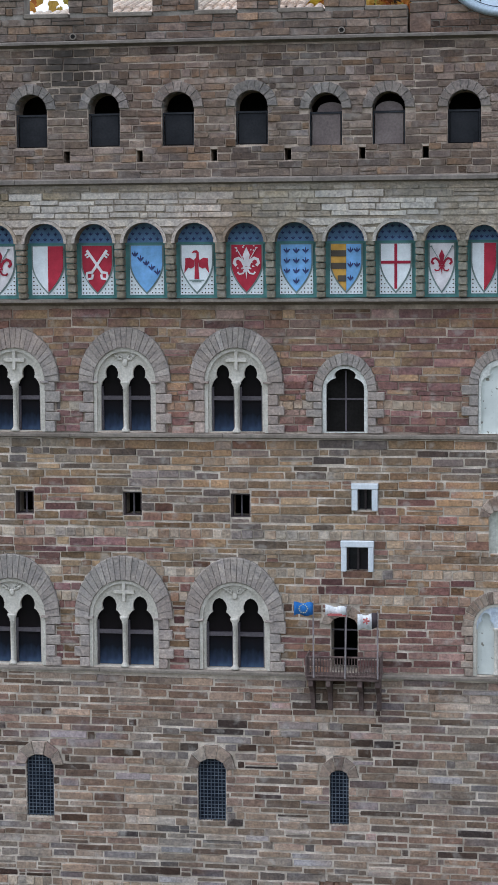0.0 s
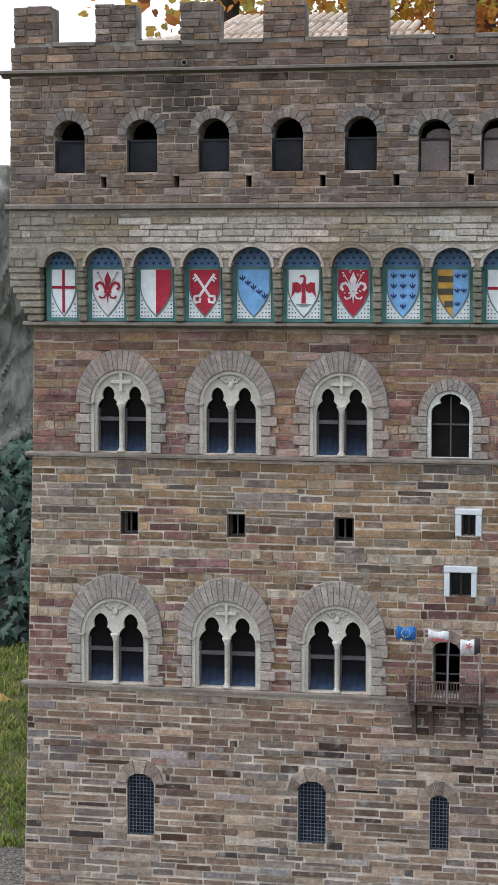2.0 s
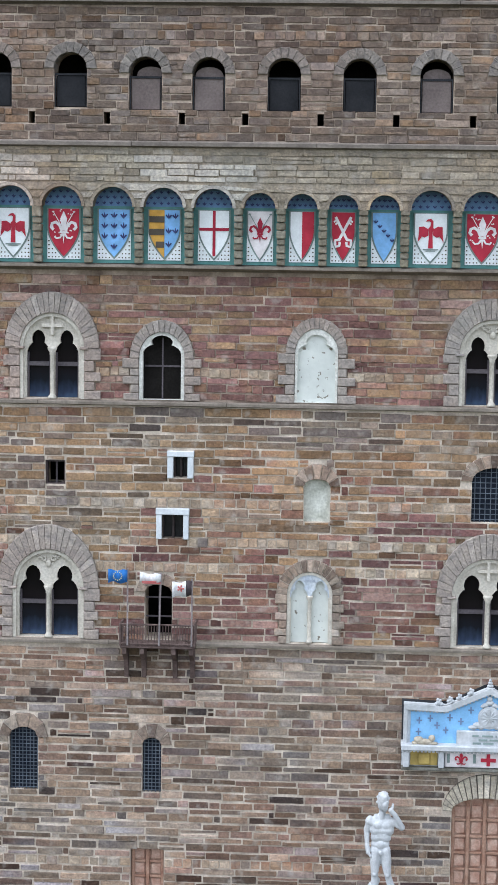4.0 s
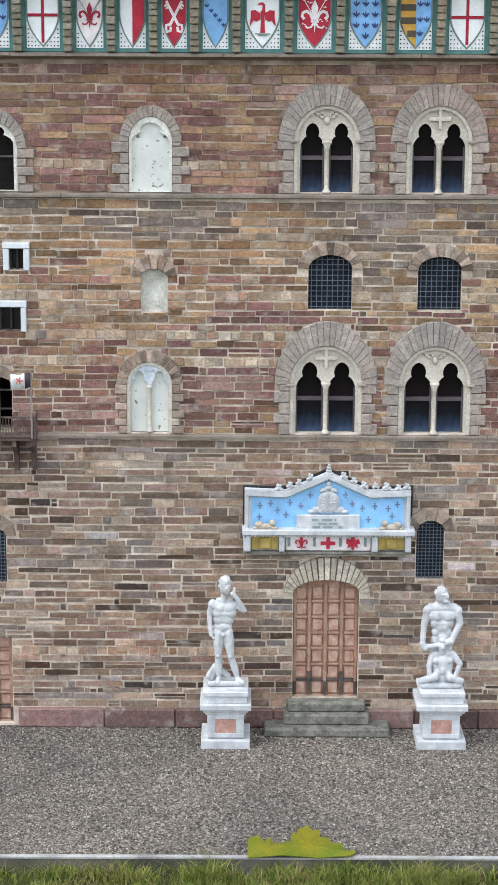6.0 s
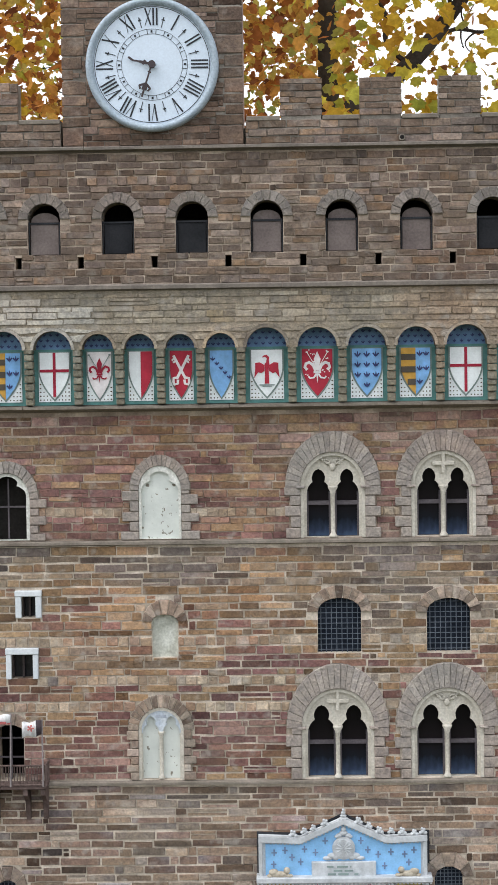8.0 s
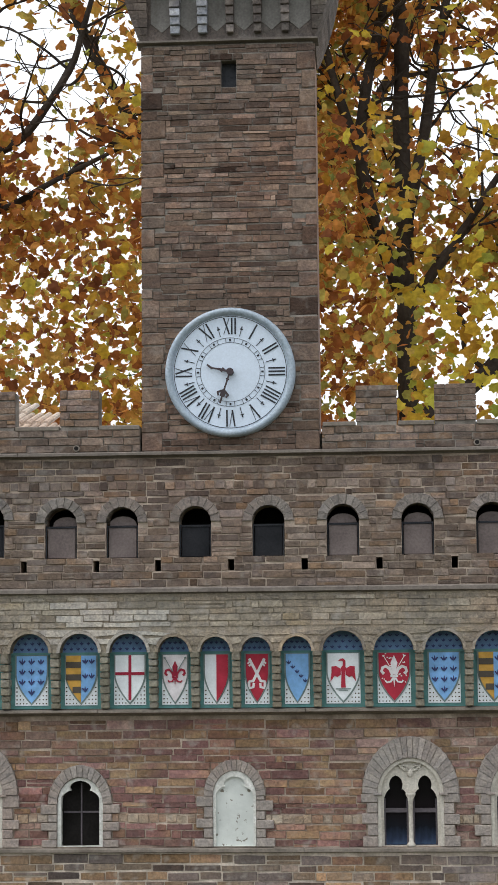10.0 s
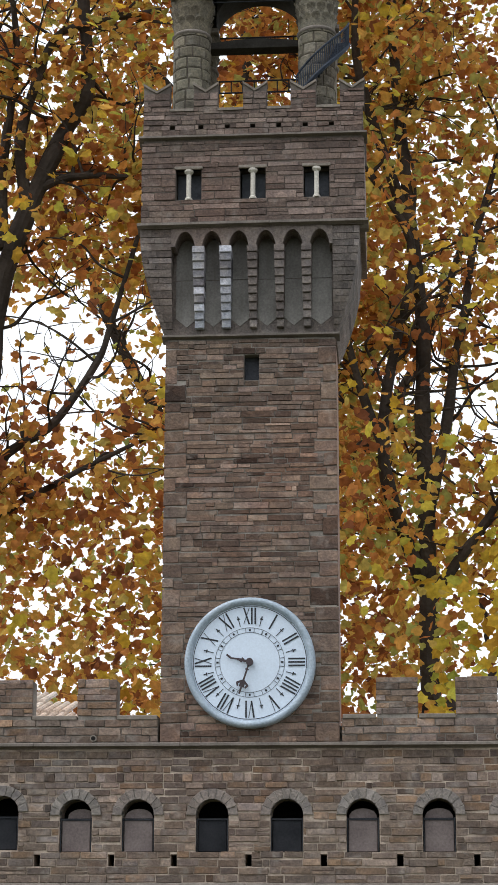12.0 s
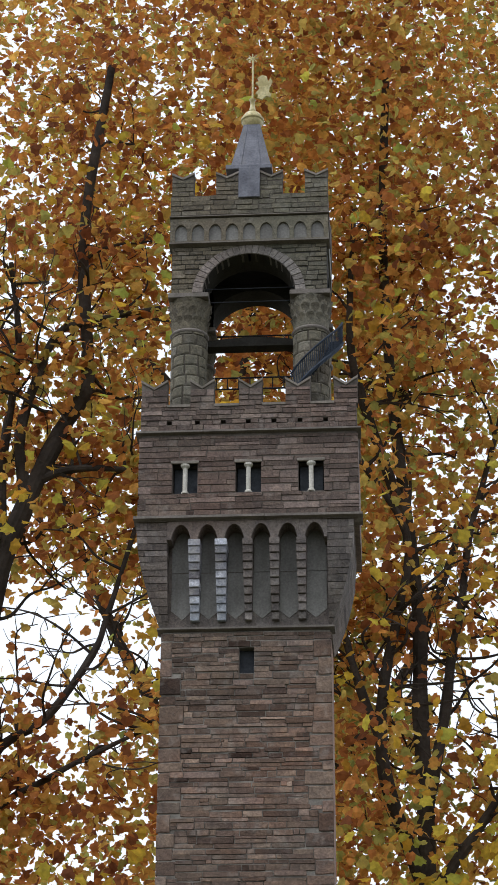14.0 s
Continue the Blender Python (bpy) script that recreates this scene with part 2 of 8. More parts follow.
# near black: the shade inside openings put into a colour
M_DARK = plain_stone("interior_shade", (0.012, 0.011, 0.010), (0.02, 0.018, 0.017), 0.9)
M_IRON = plain_stone("dark_iron", (0.02, 0.022, 0.026), (0.04, 0.042, 0.048), 0.6)
M_SHUTTER = plain_stone("grey_shutter", (0.13, 0.105, 0.10), (0.20, 0.165, 0.155), 0.7, 20)
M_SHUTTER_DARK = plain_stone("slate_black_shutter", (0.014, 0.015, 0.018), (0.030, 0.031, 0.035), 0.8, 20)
M_WOODFRAME = plain_stone("brown_window_wood", (0.05, 0.04, 0.04), (0.09, 0.07, 0.07), 0.6)

M_LATTICE = plain_stone("grey_lattice_iron", (0.065, 0.08, 0.105), (0.14, 0.165, 0.20), 0.6)
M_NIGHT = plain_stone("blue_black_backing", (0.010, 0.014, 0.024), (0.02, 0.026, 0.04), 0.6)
M_SLATE = plain_stone("slate_window_board", (0.04, 0.043, 0.05), (0.075, 0.08, 0.09), 0.6, 40)
M_PANE_DARK = plain_stone("dark_glass", (0.012, 0.012, 0.016), (0.02, 0.02, 0.026), 0.25)


# ---- mesh helpers ----
def part(name, bm, mat, parent=None, label="", smooth=False):
    me = bpy.data.meshes.new(name)
    bmesh.ops.recalc_face_normals(bm, faces=bm.faces)
    bm.to_mesh(me)
    bm.free()
    me.materials.append(mat)
    if smooth:
        me.polygons.foreach_set("use_smooth", [True] * len(me.polygons))
    ob = new(name, me)
    ob.parent = parent
    if label:
        tagged(ob, label)
    return ob


def empty(name, label="", category="", parent=None, group="", kind=""):
    ob = new(name)
    ob.parent = parent
    ob.empty_display_size = 0.05
    return tagged(ob, label, category, group, kind)


def box(bm, x0, x1, y0, y1, z0, z1, bev=0.0):
    v = [bm.verts.new(p) for p in ((x0, y0, z0), (x1, y0, z0), (x1, y1, z0), (x0, y1, z0), (x0, y0, z1), (x1, y0, z1), (x1, y1, z1), (x0, y1, z1))]
    f = [bm.faces.new([v[i] for i in q]) for q in ((0, 1, 2, 3), (4, 5, 6, 7), (0, 1, 5, 4), (1, 2, 6, 5), (2, 3, 7, 6), (3, 0, 4, 7))]
    if bev:
        es = {e for q in f for e in q.edges}
        bmesh.ops.bevel(bm, geom=list(es), offset=bev, segments=1, profile=0.5, affect="EDGES")
    return bm


def prism(bm, pts, y0, y1):
    a = [bm.verts.new((x, y0, z)) for x, z in pts]
    b = [bm.verts.new((x, y1, z)) for x, z in pts]
    n = len(pts)
    bm.faces.new(a)
    bm.faces.new(b)
    for i in range(n):
        bm.faces.new((a[i], a[(i + 1) % n], b[(i + 1) % n], b[i]))
    return bm


def arc(cx, zs, hw, h, n=14):
    """Points of an arch from its left springing to its right one."""
    return [(cx - hw * math.cos(math.pi * i / n), zs + h * math.sin(math.pi * i / n)) for i in range(n + 1)]


def arch_hole(cx, z0, zs, hw, h, n=14):
    return [(cx + hw, z0), (cx - hw, z0)] + (arc(cx, zs, hw, h, n) if h > 0 else [(cx - hw, zs), (cx + hw, zs)])


def slab(bm, outer, holes, y0, y1):
    """A wall with real openings: filled front and back, with reveals."""
    for y in (y0, y1):
        es = []
        for loop in (outer, *holes):
            vs = [bm.verts.new((x, y, z)) for x, z in loop]
            es += [bm.edges.new((vs[i], vs[(i + 1) % len(vs)])) for i in range(len(vs))]
        bmesh.ops.triangle_fill(bm, use_beauty=True, use_dissolve=False, edges=es, normal=(0, -1, 0))
    for loop in (outer, *holes):
        a = [bm.verts.new((x, y0, z)) for x, z in loop]
        b = [bm.verts.new((x, y1, z)) for x, z in loop]
        for i in range(len(loop)):
            j = (i + 1) % len(loop)
            bm.faces.new((a[i], a[j], b[j], b[i]))
    bmesh.ops.remove_doubles(bm, verts=bm.verts, dist=1e-5)
    return bm


def turned(bm, cx, cy, profile, n=20):
    """A solid of revolution about a vertical axis, from (radius, z) pairs."""
    rings = [[bm.verts.new((cx + r * math.cos(2 * math.pi * i / n), cy + r * math.sin(2 * math.pi * i / n), z)) for i in range(n)] for r, z in profile]
    for a, b in zip(rings, rings[1:]):
        for i in range(n):
            bm.faces.new((a[i], a[(i + 1) % n], b[(i + 1) % n], b[i]))
    bm.faces.new(rings[0])
    bm.faces.new(rings[-1])
    return bm


def rod(bm, p, q, r, n=6, r2=None):
    p, q = Vector(p), Vector(q)
    r2 = r if r2 is None else r2
    d = (q - p).normalized()
    u = d.orthogonal().normalized()
    w = d.cross(u)
    a = [bm.verts.new(p + r * (u * math.cos(2 * math.pi * i / n) + w * math.sin(2 * math.pi * i / n))) for i in range(n)]
    b = [bm.verts.new(q + r2 * (u * math.cos(2 * math.pi * i / n) + w * math.sin(2 * math.pi * i / n))) for i in range(n)]
    for i in range(n):
        bm.faces.new((a[i], a[(i + 1) % n], b[(i + 1) % n], b[i]))
    bm.faces.new(a)
    bm.faces.new(b)
    return bm


# ---- stones of the walls ----
rng = random.Random(7)


def unit_stone(r):
    """A stone of unit size with a worn, uneven outline and a slightly tilted front at y = -0.5."""
    ring = []
    for x, z in ((-0.5, -0.5), (-0.19, -0.5), (0.14, -0.5), (0.5, -0.5), (0.5, 0.06), (0.5, 0.5), (0.2, 0.5), (-0.16, 0.5), (-0.5, 0.5), (-0.5, -0.05)):
        corner = abs(x) > 0.4 and abs(z) > 0.4
        ring.append((x * (1 - r.uniform(0.0, 0.035 if corner else 0.02)) + (0 if corner else r.uniform(-0.03, 0.03)) * (abs(x) < 0.4), z * (1 - r.uniform(0.0, 0.17 if corner else 0.11))))
    ta, tb = r.uniform(-0.10, 0.10), r.uniform(-0.12, 0.06)
    n = len(ring)
    v = [(x, 0.5, z) for x, z in ring] + [(x, -0.33, z) for x, z in ring] + [(x * 0.968, -0.5 + ta * x + tb * z, z * 0.89) for x, z in ring]
    f = [tuple(range(2 * n, 3 * n))]
    for k in (0, n):
        f += [(k + i, k + (i + 1) % n, k + n + (i + 1) % n, k + n + i) for i in range(n)]
    return v, f


UNITS = [unit_stone(rng) for _ in range(14)]
UNIT_MESHES = {}


def unit_mesh(k, mat):
    if (k, mat.name) not in UNIT_MESHES:
        me = bpy.data.meshes.new("stone")
        me.from_pydata(UNITS[k][0], [], UNITS[k][1])
        me.materials.append(mat)
        UNIT_MESHES[k, mat.name] = me
    return UNIT_MESHES[k, mat.name]


def span(block, za, zb):
    """The stretch in x that an opening takes out of a course."""
    cx, z0, zs, hw, h = block
    if zb <= z0 + 0.002 or za >= zs + h - 0.002:
        return None
    z = za + 0.55 * (zb - za)
    w = hw if z <= zs or h <= 0 else hw * math.sqrt(max(0.0, 1 - ((z - zs) / h) ** 2))
    return (cx - w, cx + w) if w > 0.002 else None


def lay(x0, x1, z0, z1, blocks, course, length, gap, squares=0.0, left=None, right=None):
    """Courses of stones between x0 and x1, round the openings: (x0, x1, z0, z1) of each stone."""
    out, z = [], z0
    while z < z1 - 0.004:
        sq = rng.random() < squares
        h = rng.uniform(0.0155, 0.0185) if sq else rng.uniform(*course)
        if z1 - (z + h) < course[0] * 0.6:
            h = z1 - z
        zb = z + h
        xl = left(0.5 * (z + zb)) if left else x0
        xr = right(0.5 * (z + zb)) if right else x1
        cuts = sorted(s for s in (span(b, z, zb) for b in blocks) if s)
        for blk in blocks:
            c_ = span(blk, z, zb)
            if not c_ or c_[0] < x0 - 0.001 or c_[1] > x1 + 0.001:
                continue
            if blk[2] > blk[1] + 0.001 and z + 0.0045 < blk[1] < zb:
                out.append((c_[0] + gap, c_[1] - gap, z + gap / 2, blk[1] - gap / 2))
            if blk[4] <= 0 and z < blk[2] < zb - 0.0045 and not any(o[1] <= blk[2] + 0.001 <= o[2] + o[4] and abs(o[0] - blk[0]) < 0.05 for o in blocks if o is not blk):
                out.append((c_[0] + gap, c_[1] - gap, blk[2] + gap / 2, zb - gap / 2))
        runs, x = [], xl
        for a, b in cuts:
            if a > x + 0.004:
                runs.append((x, a))
            x = max(x, b)
        if x < xr - 0.003:
            runs.append((x, xr))
        for a, b in runs:
            x = a
            first = True
            while x < b - 0.002:
                w = rng.uniform(h * 0.85, h * 1.25) if sq else rng.uniform(*length)
                if not sq and rng.random() < 0.14:
                    w = rng.uniform(h * 0.8, h * 1.6)
                if first:
                    w *= rng.uniform(0.35, 1.0)
                    first = False
                e = x + w
                if b - e < length[0] * 0.35:
                    e = b
                e = min(e, b)
                dz = rng.uniform(-0.0012, 0.0012)
                if e - x - gap > 0.003:
                    gx, gz = gap * rng.uniform(0.3, 1.5) / 2, gap * rng.uniform(0.35, 1.35) / 2
                    if not sq and h > 0.0125 and rng.random() < 0.08:
                        zm = z + h * rng.uniform(0.4, 0.6)
                        out.append((x + gx, e - gx, z + gz, zm - gz, sq))
                        out.append((x + gx, e - gx, zm + gz, zb - gz, sq))
                    else:
                        out.append((x + gx, e - gx, z + gz + dz, zb - gz + dz, sq))
                x = e
        z = zb
    return out


def build_stones(parent, stones, mat, yf, near, proud=(0.0008, 0.0032), depth=0.012, name="brick", sway=0.0):
    """The stones whose places lie in the stretch 'near' become objects, the rest one joined mesh."""
    mine = [s for s in stones if near(s)][:290]
    ids = set(id(s) for s in mine)
    V, F = [], []
    for s in stones:
        k = rng.randrange(len(UNITS))
        p = rng.uniform(*proud)
        xm, zm = 0.5 * (s[0] + s[1]), 0.5 * (s[2] + s[3])
        c = (xm, yf - p + depth / 2, zm + sway * noise.noise(Vector((xm * 2.6, zm * 7.0, 3.7))))
        sc = (s[1] - s[0], depth, s[3] - s[2])
        if id(s) in ids:
            ob = new(name, unit_mesh(k, mat))
            ob.parent, ob.location, ob.scale = parent, c, sc
        else:
            o = len(V)
            V += [(c[0] + v[0] * sc[0], c[1] + v[1] * sc[1], c[2] + v[2] * sc[2]) for v in UNITS[k][0]]
            F += [tuple(o + i for i in q) for q in UNITS[k][1]]
    if V:
        me = bpy.data.meshes.new("masonry")
        me.from_pydata(V, [], F)
        me.materials.append(mat)
        ob = new("masonry", me)
        ob.parent = parent
        tagged(ob, kind="stuff")


def voussoirs(parent, cx, zs, hi, hwi, ho, hwo, n, mat, y0, y1, gap=0.0012, tail=0.0, name="voussoir"):
    """Wedge stones of an arch between an inner and an outer curve."""
    ai, ao = arc(cx, zs, hwi, hi, n), arc(cx, zs, hwo, ho, n)
    bed = bmesh.new()
    for i in range(n):
        prism(bed, [ai[i], ao[i], ao[i + 1], ai[i + 1]], y0 + 0.0022, y1 + 0.001)
    bmesh.ops.remove_doubles(bed, verts=bed.verts, dist=1e-6)
    part("joint_bed", bed, M_VJOINT if mat in (M_VOUSS, M_VOUSS_GREY) else M_MORTAR if mat is M_VOUSS_BROWN else M_MORTAR_DARK, parent)
    for i in range(n):
        t = gap / max(0.004, hwo * math.pi / n) * 0.5
        def q(c, u):
            a, b = c[i], c[i + 1]
            return (a[0] + (b[0] - a[0]) * u, a[1] + (b[1] - a[1]) * u)
        pts = [q(ai, t), q(ao, t), q(ao, 1 - t), q(ai, 1 - t)]
        m = Vector((sum(p[0] for p in pts) / 4, sum(p[1] for p in pts) / 4))
        dy = rng.uniform(-0.0008, 0.0008)
        bm = bmesh.new()
        f = [bm.verts.new((m.x + (p[0] - m.x) * 0.93, y0 + dy, m.y + (p[1] - m.y) * 0.93)) for p in pts]
        g = [bm.verts.new((p[0], y0 + dy + 0.0012, p[1])) for p in pts]
        h = [bm.verts.new((p[0], y1, p[1])) for p in pts]
        bm.faces.new(f)
        for a, b in ((f, g), (g, h)):
            for j in range(4):
                bm.faces.new((a[j], a[(j + 1) % 4], b[(j + 1) % 4], b[j]))
        part(name, bm, mat, parent)

# ---- the model palace ----
palace = empty("model_palace", "large stone scale model of a medieval palace with clock tower", "model building")
Z_C1, Z_C2, Z_LEDGE, Z_BAND, Z_G0, Z_C5 = 0.550, 0.975, 1.213, 1.31, 1.413, 1.650
XR = 0.62                                   # plain wall closes the front beyond the last window


def left_edge(z):
    return -1.340 + 0.030 * min(1.0, z / 1.1)


TWIN_UP = [(-1.146, "cross"), (-0.944, "scroll"), (-0.744, "cross"), (0.019, "scroll"), (0.212, "cross")]
TWIN_LOW = [(-1.159, "scroll"), (-0.951, "cross"), (-0.750, "scroll"), (0.023, "cross"), (0.215, "scroll")]
GRATED = [(-1.112, 0.270, 0.368, 0.0258, 0.019, "grey"), (-0.794, 0.273, 0.370, 0.0258, 0.019, "grey"), (-0.564, 0.274, 0.362, 0.0170, 0.013, "grey"), (0.215, 0.284, 0.375, 0.0248, 0.019, "grey"),
          (0.028, 0.774, 0.846, 0.038, 0.024, "brown"), (0.219, 0.774, 0.844, 0.038, 0.024, "brown")]
SLOTS = [(-1.1315, 0.8270, 0.8695, 0.0172), (-0.9335, 0.8265, 0.8695, 0.0172), (-0.738, 0.8255, 0.8680, 0.0177)]
WHITE_WIN = [(-0.5175, 0.841, 0.889, 0.0228, 0.0125, 0.010), (-0.5305, 0.733, 0.7875, 0.0284, 0.0190, 0.011)]

# openings cut through each storey, and the outlines that the courses of stone stop at
h0, h1, h2 = [], [], []
k0, k1, k2 = [], [], []
for cx, z0, zs, hw, h, _ in GRATED[:4]:
    h0.append(arch_hole(cx, z0, zs, hw, h, 10))
    k0 += [(cx, z0, zs, hw, h), (cx, zs, zs, hw + 0.022, h + 0.024)]
DOOR = (0.0295, 0.056, 0.259, 0.0595, 0.022)
h0 += [arch_hole(*DOOR, 12), arch_hole(-0.571, 0.004, 0.171, 0.030, 0)]
k0 += [DOOR, (0.0305, 0.259, 0.259, 0.078, 0.066), (-0.571, 0.0, 0.171, 0.030, 0)]
for cx, _ in TWIN_LOW:
    h1.append(arch_hole(cx, 0.552, 0.642, 0.0635, 0.068, 16))
    k1 += [(cx, 0.55, 0.642, 0.082, 0), (cx, 0.642, 0.642, 0.090, 0.113)]
for cx, z0, zs, hw, h, _ in GRATED[4:]:
    h1.append(arch_hole(cx, z0, zs, hw, h, 12))
    k1 += [(cx, z0, zs, hw, h), (cx, zs, zs, hw + 0.018, h + 0.022)]
for cx, z0, z1, hw in SLOTS:
    h1.append(arch_hole(cx, z0, z1, hw, 0))
    k1.append((cx, z0, z1, hw, 0))
for cx, z0, z1, hw, iw, e in WHITE_WIN:
    h1.append(arch_hole(cx, z0, z1 - e, iw, 0))
    k1.append((cx, z0, z1, hw, 0))
NICHE, BLANK_LOW, BALC_DOOR = (-0.2785, 0.768, 0.832, 0.0228, 0.012), (-0.288, 0.552, 0.640, 0.040, 0.040), (-0.5545, 0.552, 0.638, 0.0240, 0.014)
h1 += [arch_hole(*NICHE, 10), arch_hole(*BLANK_LOW, 12), arch_hole(*BALC_DOOR, 10)]
k1 += [NICHE, (-0.2785, 0.832, 0.832, 0.041, 0.041), (-0.288, 0.55, 0.640, 0.054, 0), (-0.288, 0.64, 0.64, 0.058, 0.062), BALC_DOOR, (-0.5545, 0.638, 0.638, 0.042, 0.034)]
for cx, _ in TWIN_UP:
    h2.append(arch_hole(cx, 0.977, 1.066, 0.0565, 0.060, 16))
    k2 += [(cx, 0.975, 1.066, 0.076, 0), (cx, 1.066, 1.066, 0.083, 0.097)]
U4, BLANK_UP = (-0.552, 0.977, 1.050, 0.040, 0.046), (-0.2835, 0.977, 1.063, 0.0375, 0.043)
for c in (U4, BLANK_UP):
    h2.append(arch_hole(*c, 14))
    k2 += [(c[0], 0.975, c[2], c[3] + 0.016, 0), (c[0], c[2], c[2], c[3] + 0.016, c[4] + 0.019)]

wall_ground = part("ground_storey_wall", slab(bmesh.new(), [(-1.340, 0), (XR, 0), (XR, Z_C1), (-1.325, Z_C1)], h0, 0.0003, 0.06), M_MORTAR, palace, "brown and grey squared sandstone with pale joints")
wall_first = part("first_storey_wall", slab(bmesh.new(), [(-1.325, Z_C1), (XR, Z_C1), (XR, Z_C2), (-1.313, Z_C2)], h1, 0.0003, 0.06), M_MORTAR, palace, "mottled ochre and red sandstone blocks")
wall_second = part("second_storey_wall", slab(bmesh.new(), [(-1.313, Z_C2), (XR, Z_C2), (XR, Z_LEDGE), (-1.309, Z_LEDGE)], h2, 0.0003, 0.06), M_MORTAR_RED, palace, "reddish brown sandstone blocks")
def course_wall(wall, stones, mat, near):
    """Rubble courses with some rows of squarish ochre stones."""
    sq = [s for s in stones if len(s) > 4 and s[4]]
    build_stones(wall, [s for s in stones if not (len(s) > 4 and s[4])], mat, 0.0, near, (0.0004, 0.0028), sway=0.0055)
    build_stones(wall, sq, M_SQUARE, 0.0, near, (0.0004, 0.0028), sway=0.0055)


course_wall(wall_ground, lay(-1.336, XR, 0.037, Z_C1 - 0.012, k0, (0.0095, 0.0165), (0.032, 0.076), 0.0023, 0.04, left_edge), M_GROUND, lambda s: -0.33 < s[0] < 0.40 and 0.06 < s[2] < 0.42)
course_wall(wall_first, lay(-1.321, XR, Z_C1, Z_C2 - 0.013, k1, (0.0100, 0.0165), (0.030, 0.068), 0.0020, 0.12, left_edge), M_FIRST, lambda s: -0.50 < s[0] < 0.02)
low_ = lay(-1.309, XR, Z_C2, Z_C2 + 0.075, k2, (0.0100, 0.0150), (0.030, 0.060), 0.0013, 0.25, left_edge)
high_ = lay(-1.309, XR, Z_C2 + 0.075, Z_LEDGE - 0.018, k2, (0.0110, 0.0170), (0.036, 0.076), 0.0013, 0.0, left_edge)
course_wall(wall_second, low_ + high_, M_SECOND, lambda s: -0.52 < s[0] < 0.0)

# plinth courses
M_PLINTH = stone_pieces("red_plinth_stone", [(0.20, 0.14, 0.125), (0.17, 0.12, 0.108), (0.23, 0.165, 0.145)], soil=0.4)
x = -1.343
while x < XR:
    w = rng.uniform(0.10, 0.19)
    for a, b in ((x, min(x + w, -0.603)), (max(x, -0.539), min(x + w, XR))):
        if b - a > 0.01 and (a < -0.603 or a > -0.541):
            part("plinth_stone", box(bmesh.new(), a + 0.0008, b - 0.0008, -0.010, 0.01, 0.0, 0.0355, 0.002), M_PLINTH, wall_ground)
    x += w

# side, back, floor and roof close the block
body = bmesh.new()
box(body, -1.309, -1.259, 0.06, 1.1, 0.0, 1.60)
box(body, XR - 0.05, XR, 0.06, 1.1, 0.0, 1.60)
box(body, -1.259, XR - 0.05, 1.05, 1.1, 0.0, 1.60)
part("side_and_back_wall", body, M_MORTAR_DARK, palace)
# added black sheet in place of the shade behind the storey windows
inner = bmesh.new()
box(inner, -1.257, XR - 0.052, 0.16, 0.17, 0.0, 1.58)
part("inner_shade_sheet", inner, M_DARK, palace)


# moulded string courses
def cornice(name, x0, x1, z0, z1, y0, y1, mat, parent=None, ends=True):
    """A string course with a sloping lip over a hollow, in lengths with thin joints."""
    h = z1 - z0
    prof = [(y1, z0), (y0 + 0.55 * (y1 - y0), z0), (y0 + 0.35 * (y1 - y0), z0 + 0.35 * h), (y0, z0 + 0.5 * h), (y0, z0 + 0.85 * h), (y0 + 0.15 * (y1 - y0), z1), (y1, z1)]
    x = x0
    while x < x1 - 1e-6:
        e = min(x1, x + rng.uniform(0.22, 0.36))
        if x1 - e < 0.08:
            e = x1
        bm = bmesh.new()
        a = [bm.verts.new((x + 0.0004, y, z)) for y, z in prof]
        b = [bm.verts.new((e - 0.0004, y, z + rng.uniform(-0.0004, 0.0004))) for y, z in prof]
        bm.faces.new(a)
        bm.faces.new(b)
        for i in range(len(prof)):
            j = (i + 1) % len(prof)
            bm.faces.new((a[i], a[j], b[j], b[i]))
        part(name, bm, mat, parent or palace)
        x = e


cornice("string_course", -1.336, XR + 0.005, Z_C1 - 0.012, Z_C1, -0.010, 0.02, M_CORNICE)
cornice("string_course", -1.324, XR + 0.005, Z_C2 - 0.013, Z_C2, -0.011, 0.02, M_CORNICE)
cornice("shield_ledge", -1.321, XR + 0.005, Z_LEDGE - 0.012, Z_LEDGE, -0.032, 0.02, M_CORNICE)

# ---- gallery ----
PILLARS = [-1.207, -1.1185, -1.029, -0.942, -0.852, -0.764, -0.677, -0.590, -0.504, -0.4195, -0.347, -0.276, -0.207, -0.137, -0.049, 0.0375, 0.122, 0.206, 0.295, 0.382]
EDGES = [-1.282] + PILLARS
BAYS = [(0.5 * (a + b), 0.5 * (b - a) - 0.0095) for a, b in zip(EDGES, EDGES[1:])]
XL_G, XR_G = -1.338, XR + 0.03
outer = [(XL_G, Z_BAND), (XL_G, Z_G0), (XR_G, Z_G0), (XR_G, Z_BAND)]
bot = []
for cx, hw in reversed(BAYS):
    bot += list(reversed(arc(cx, Z_BAND, hw, min(0.037, hw * 0.99), 14)))
arch_band = part("arch_band_wall", slab(bmesh.new(), outer + bot, [], -0.0497, 0.0), M_BAND, palace, "greyish limestone blocks over the row of arches")
st = lay(XL_G, XR_G, Z_BAND + 0.0425, Z_G0 - 0.008, [], (0.009, 0.014), (0.03, 0.07), 0.0012)
st += lay(XL_G, -1.287, Z_BAND + 0.001, Z_BAND + 0.036, [], (0.009, 0.014), (0.03, 0.07), 0.0012)
def in_pale(x):
    return -1.126 < x < -0.766 or -0.596 < x < -0.416


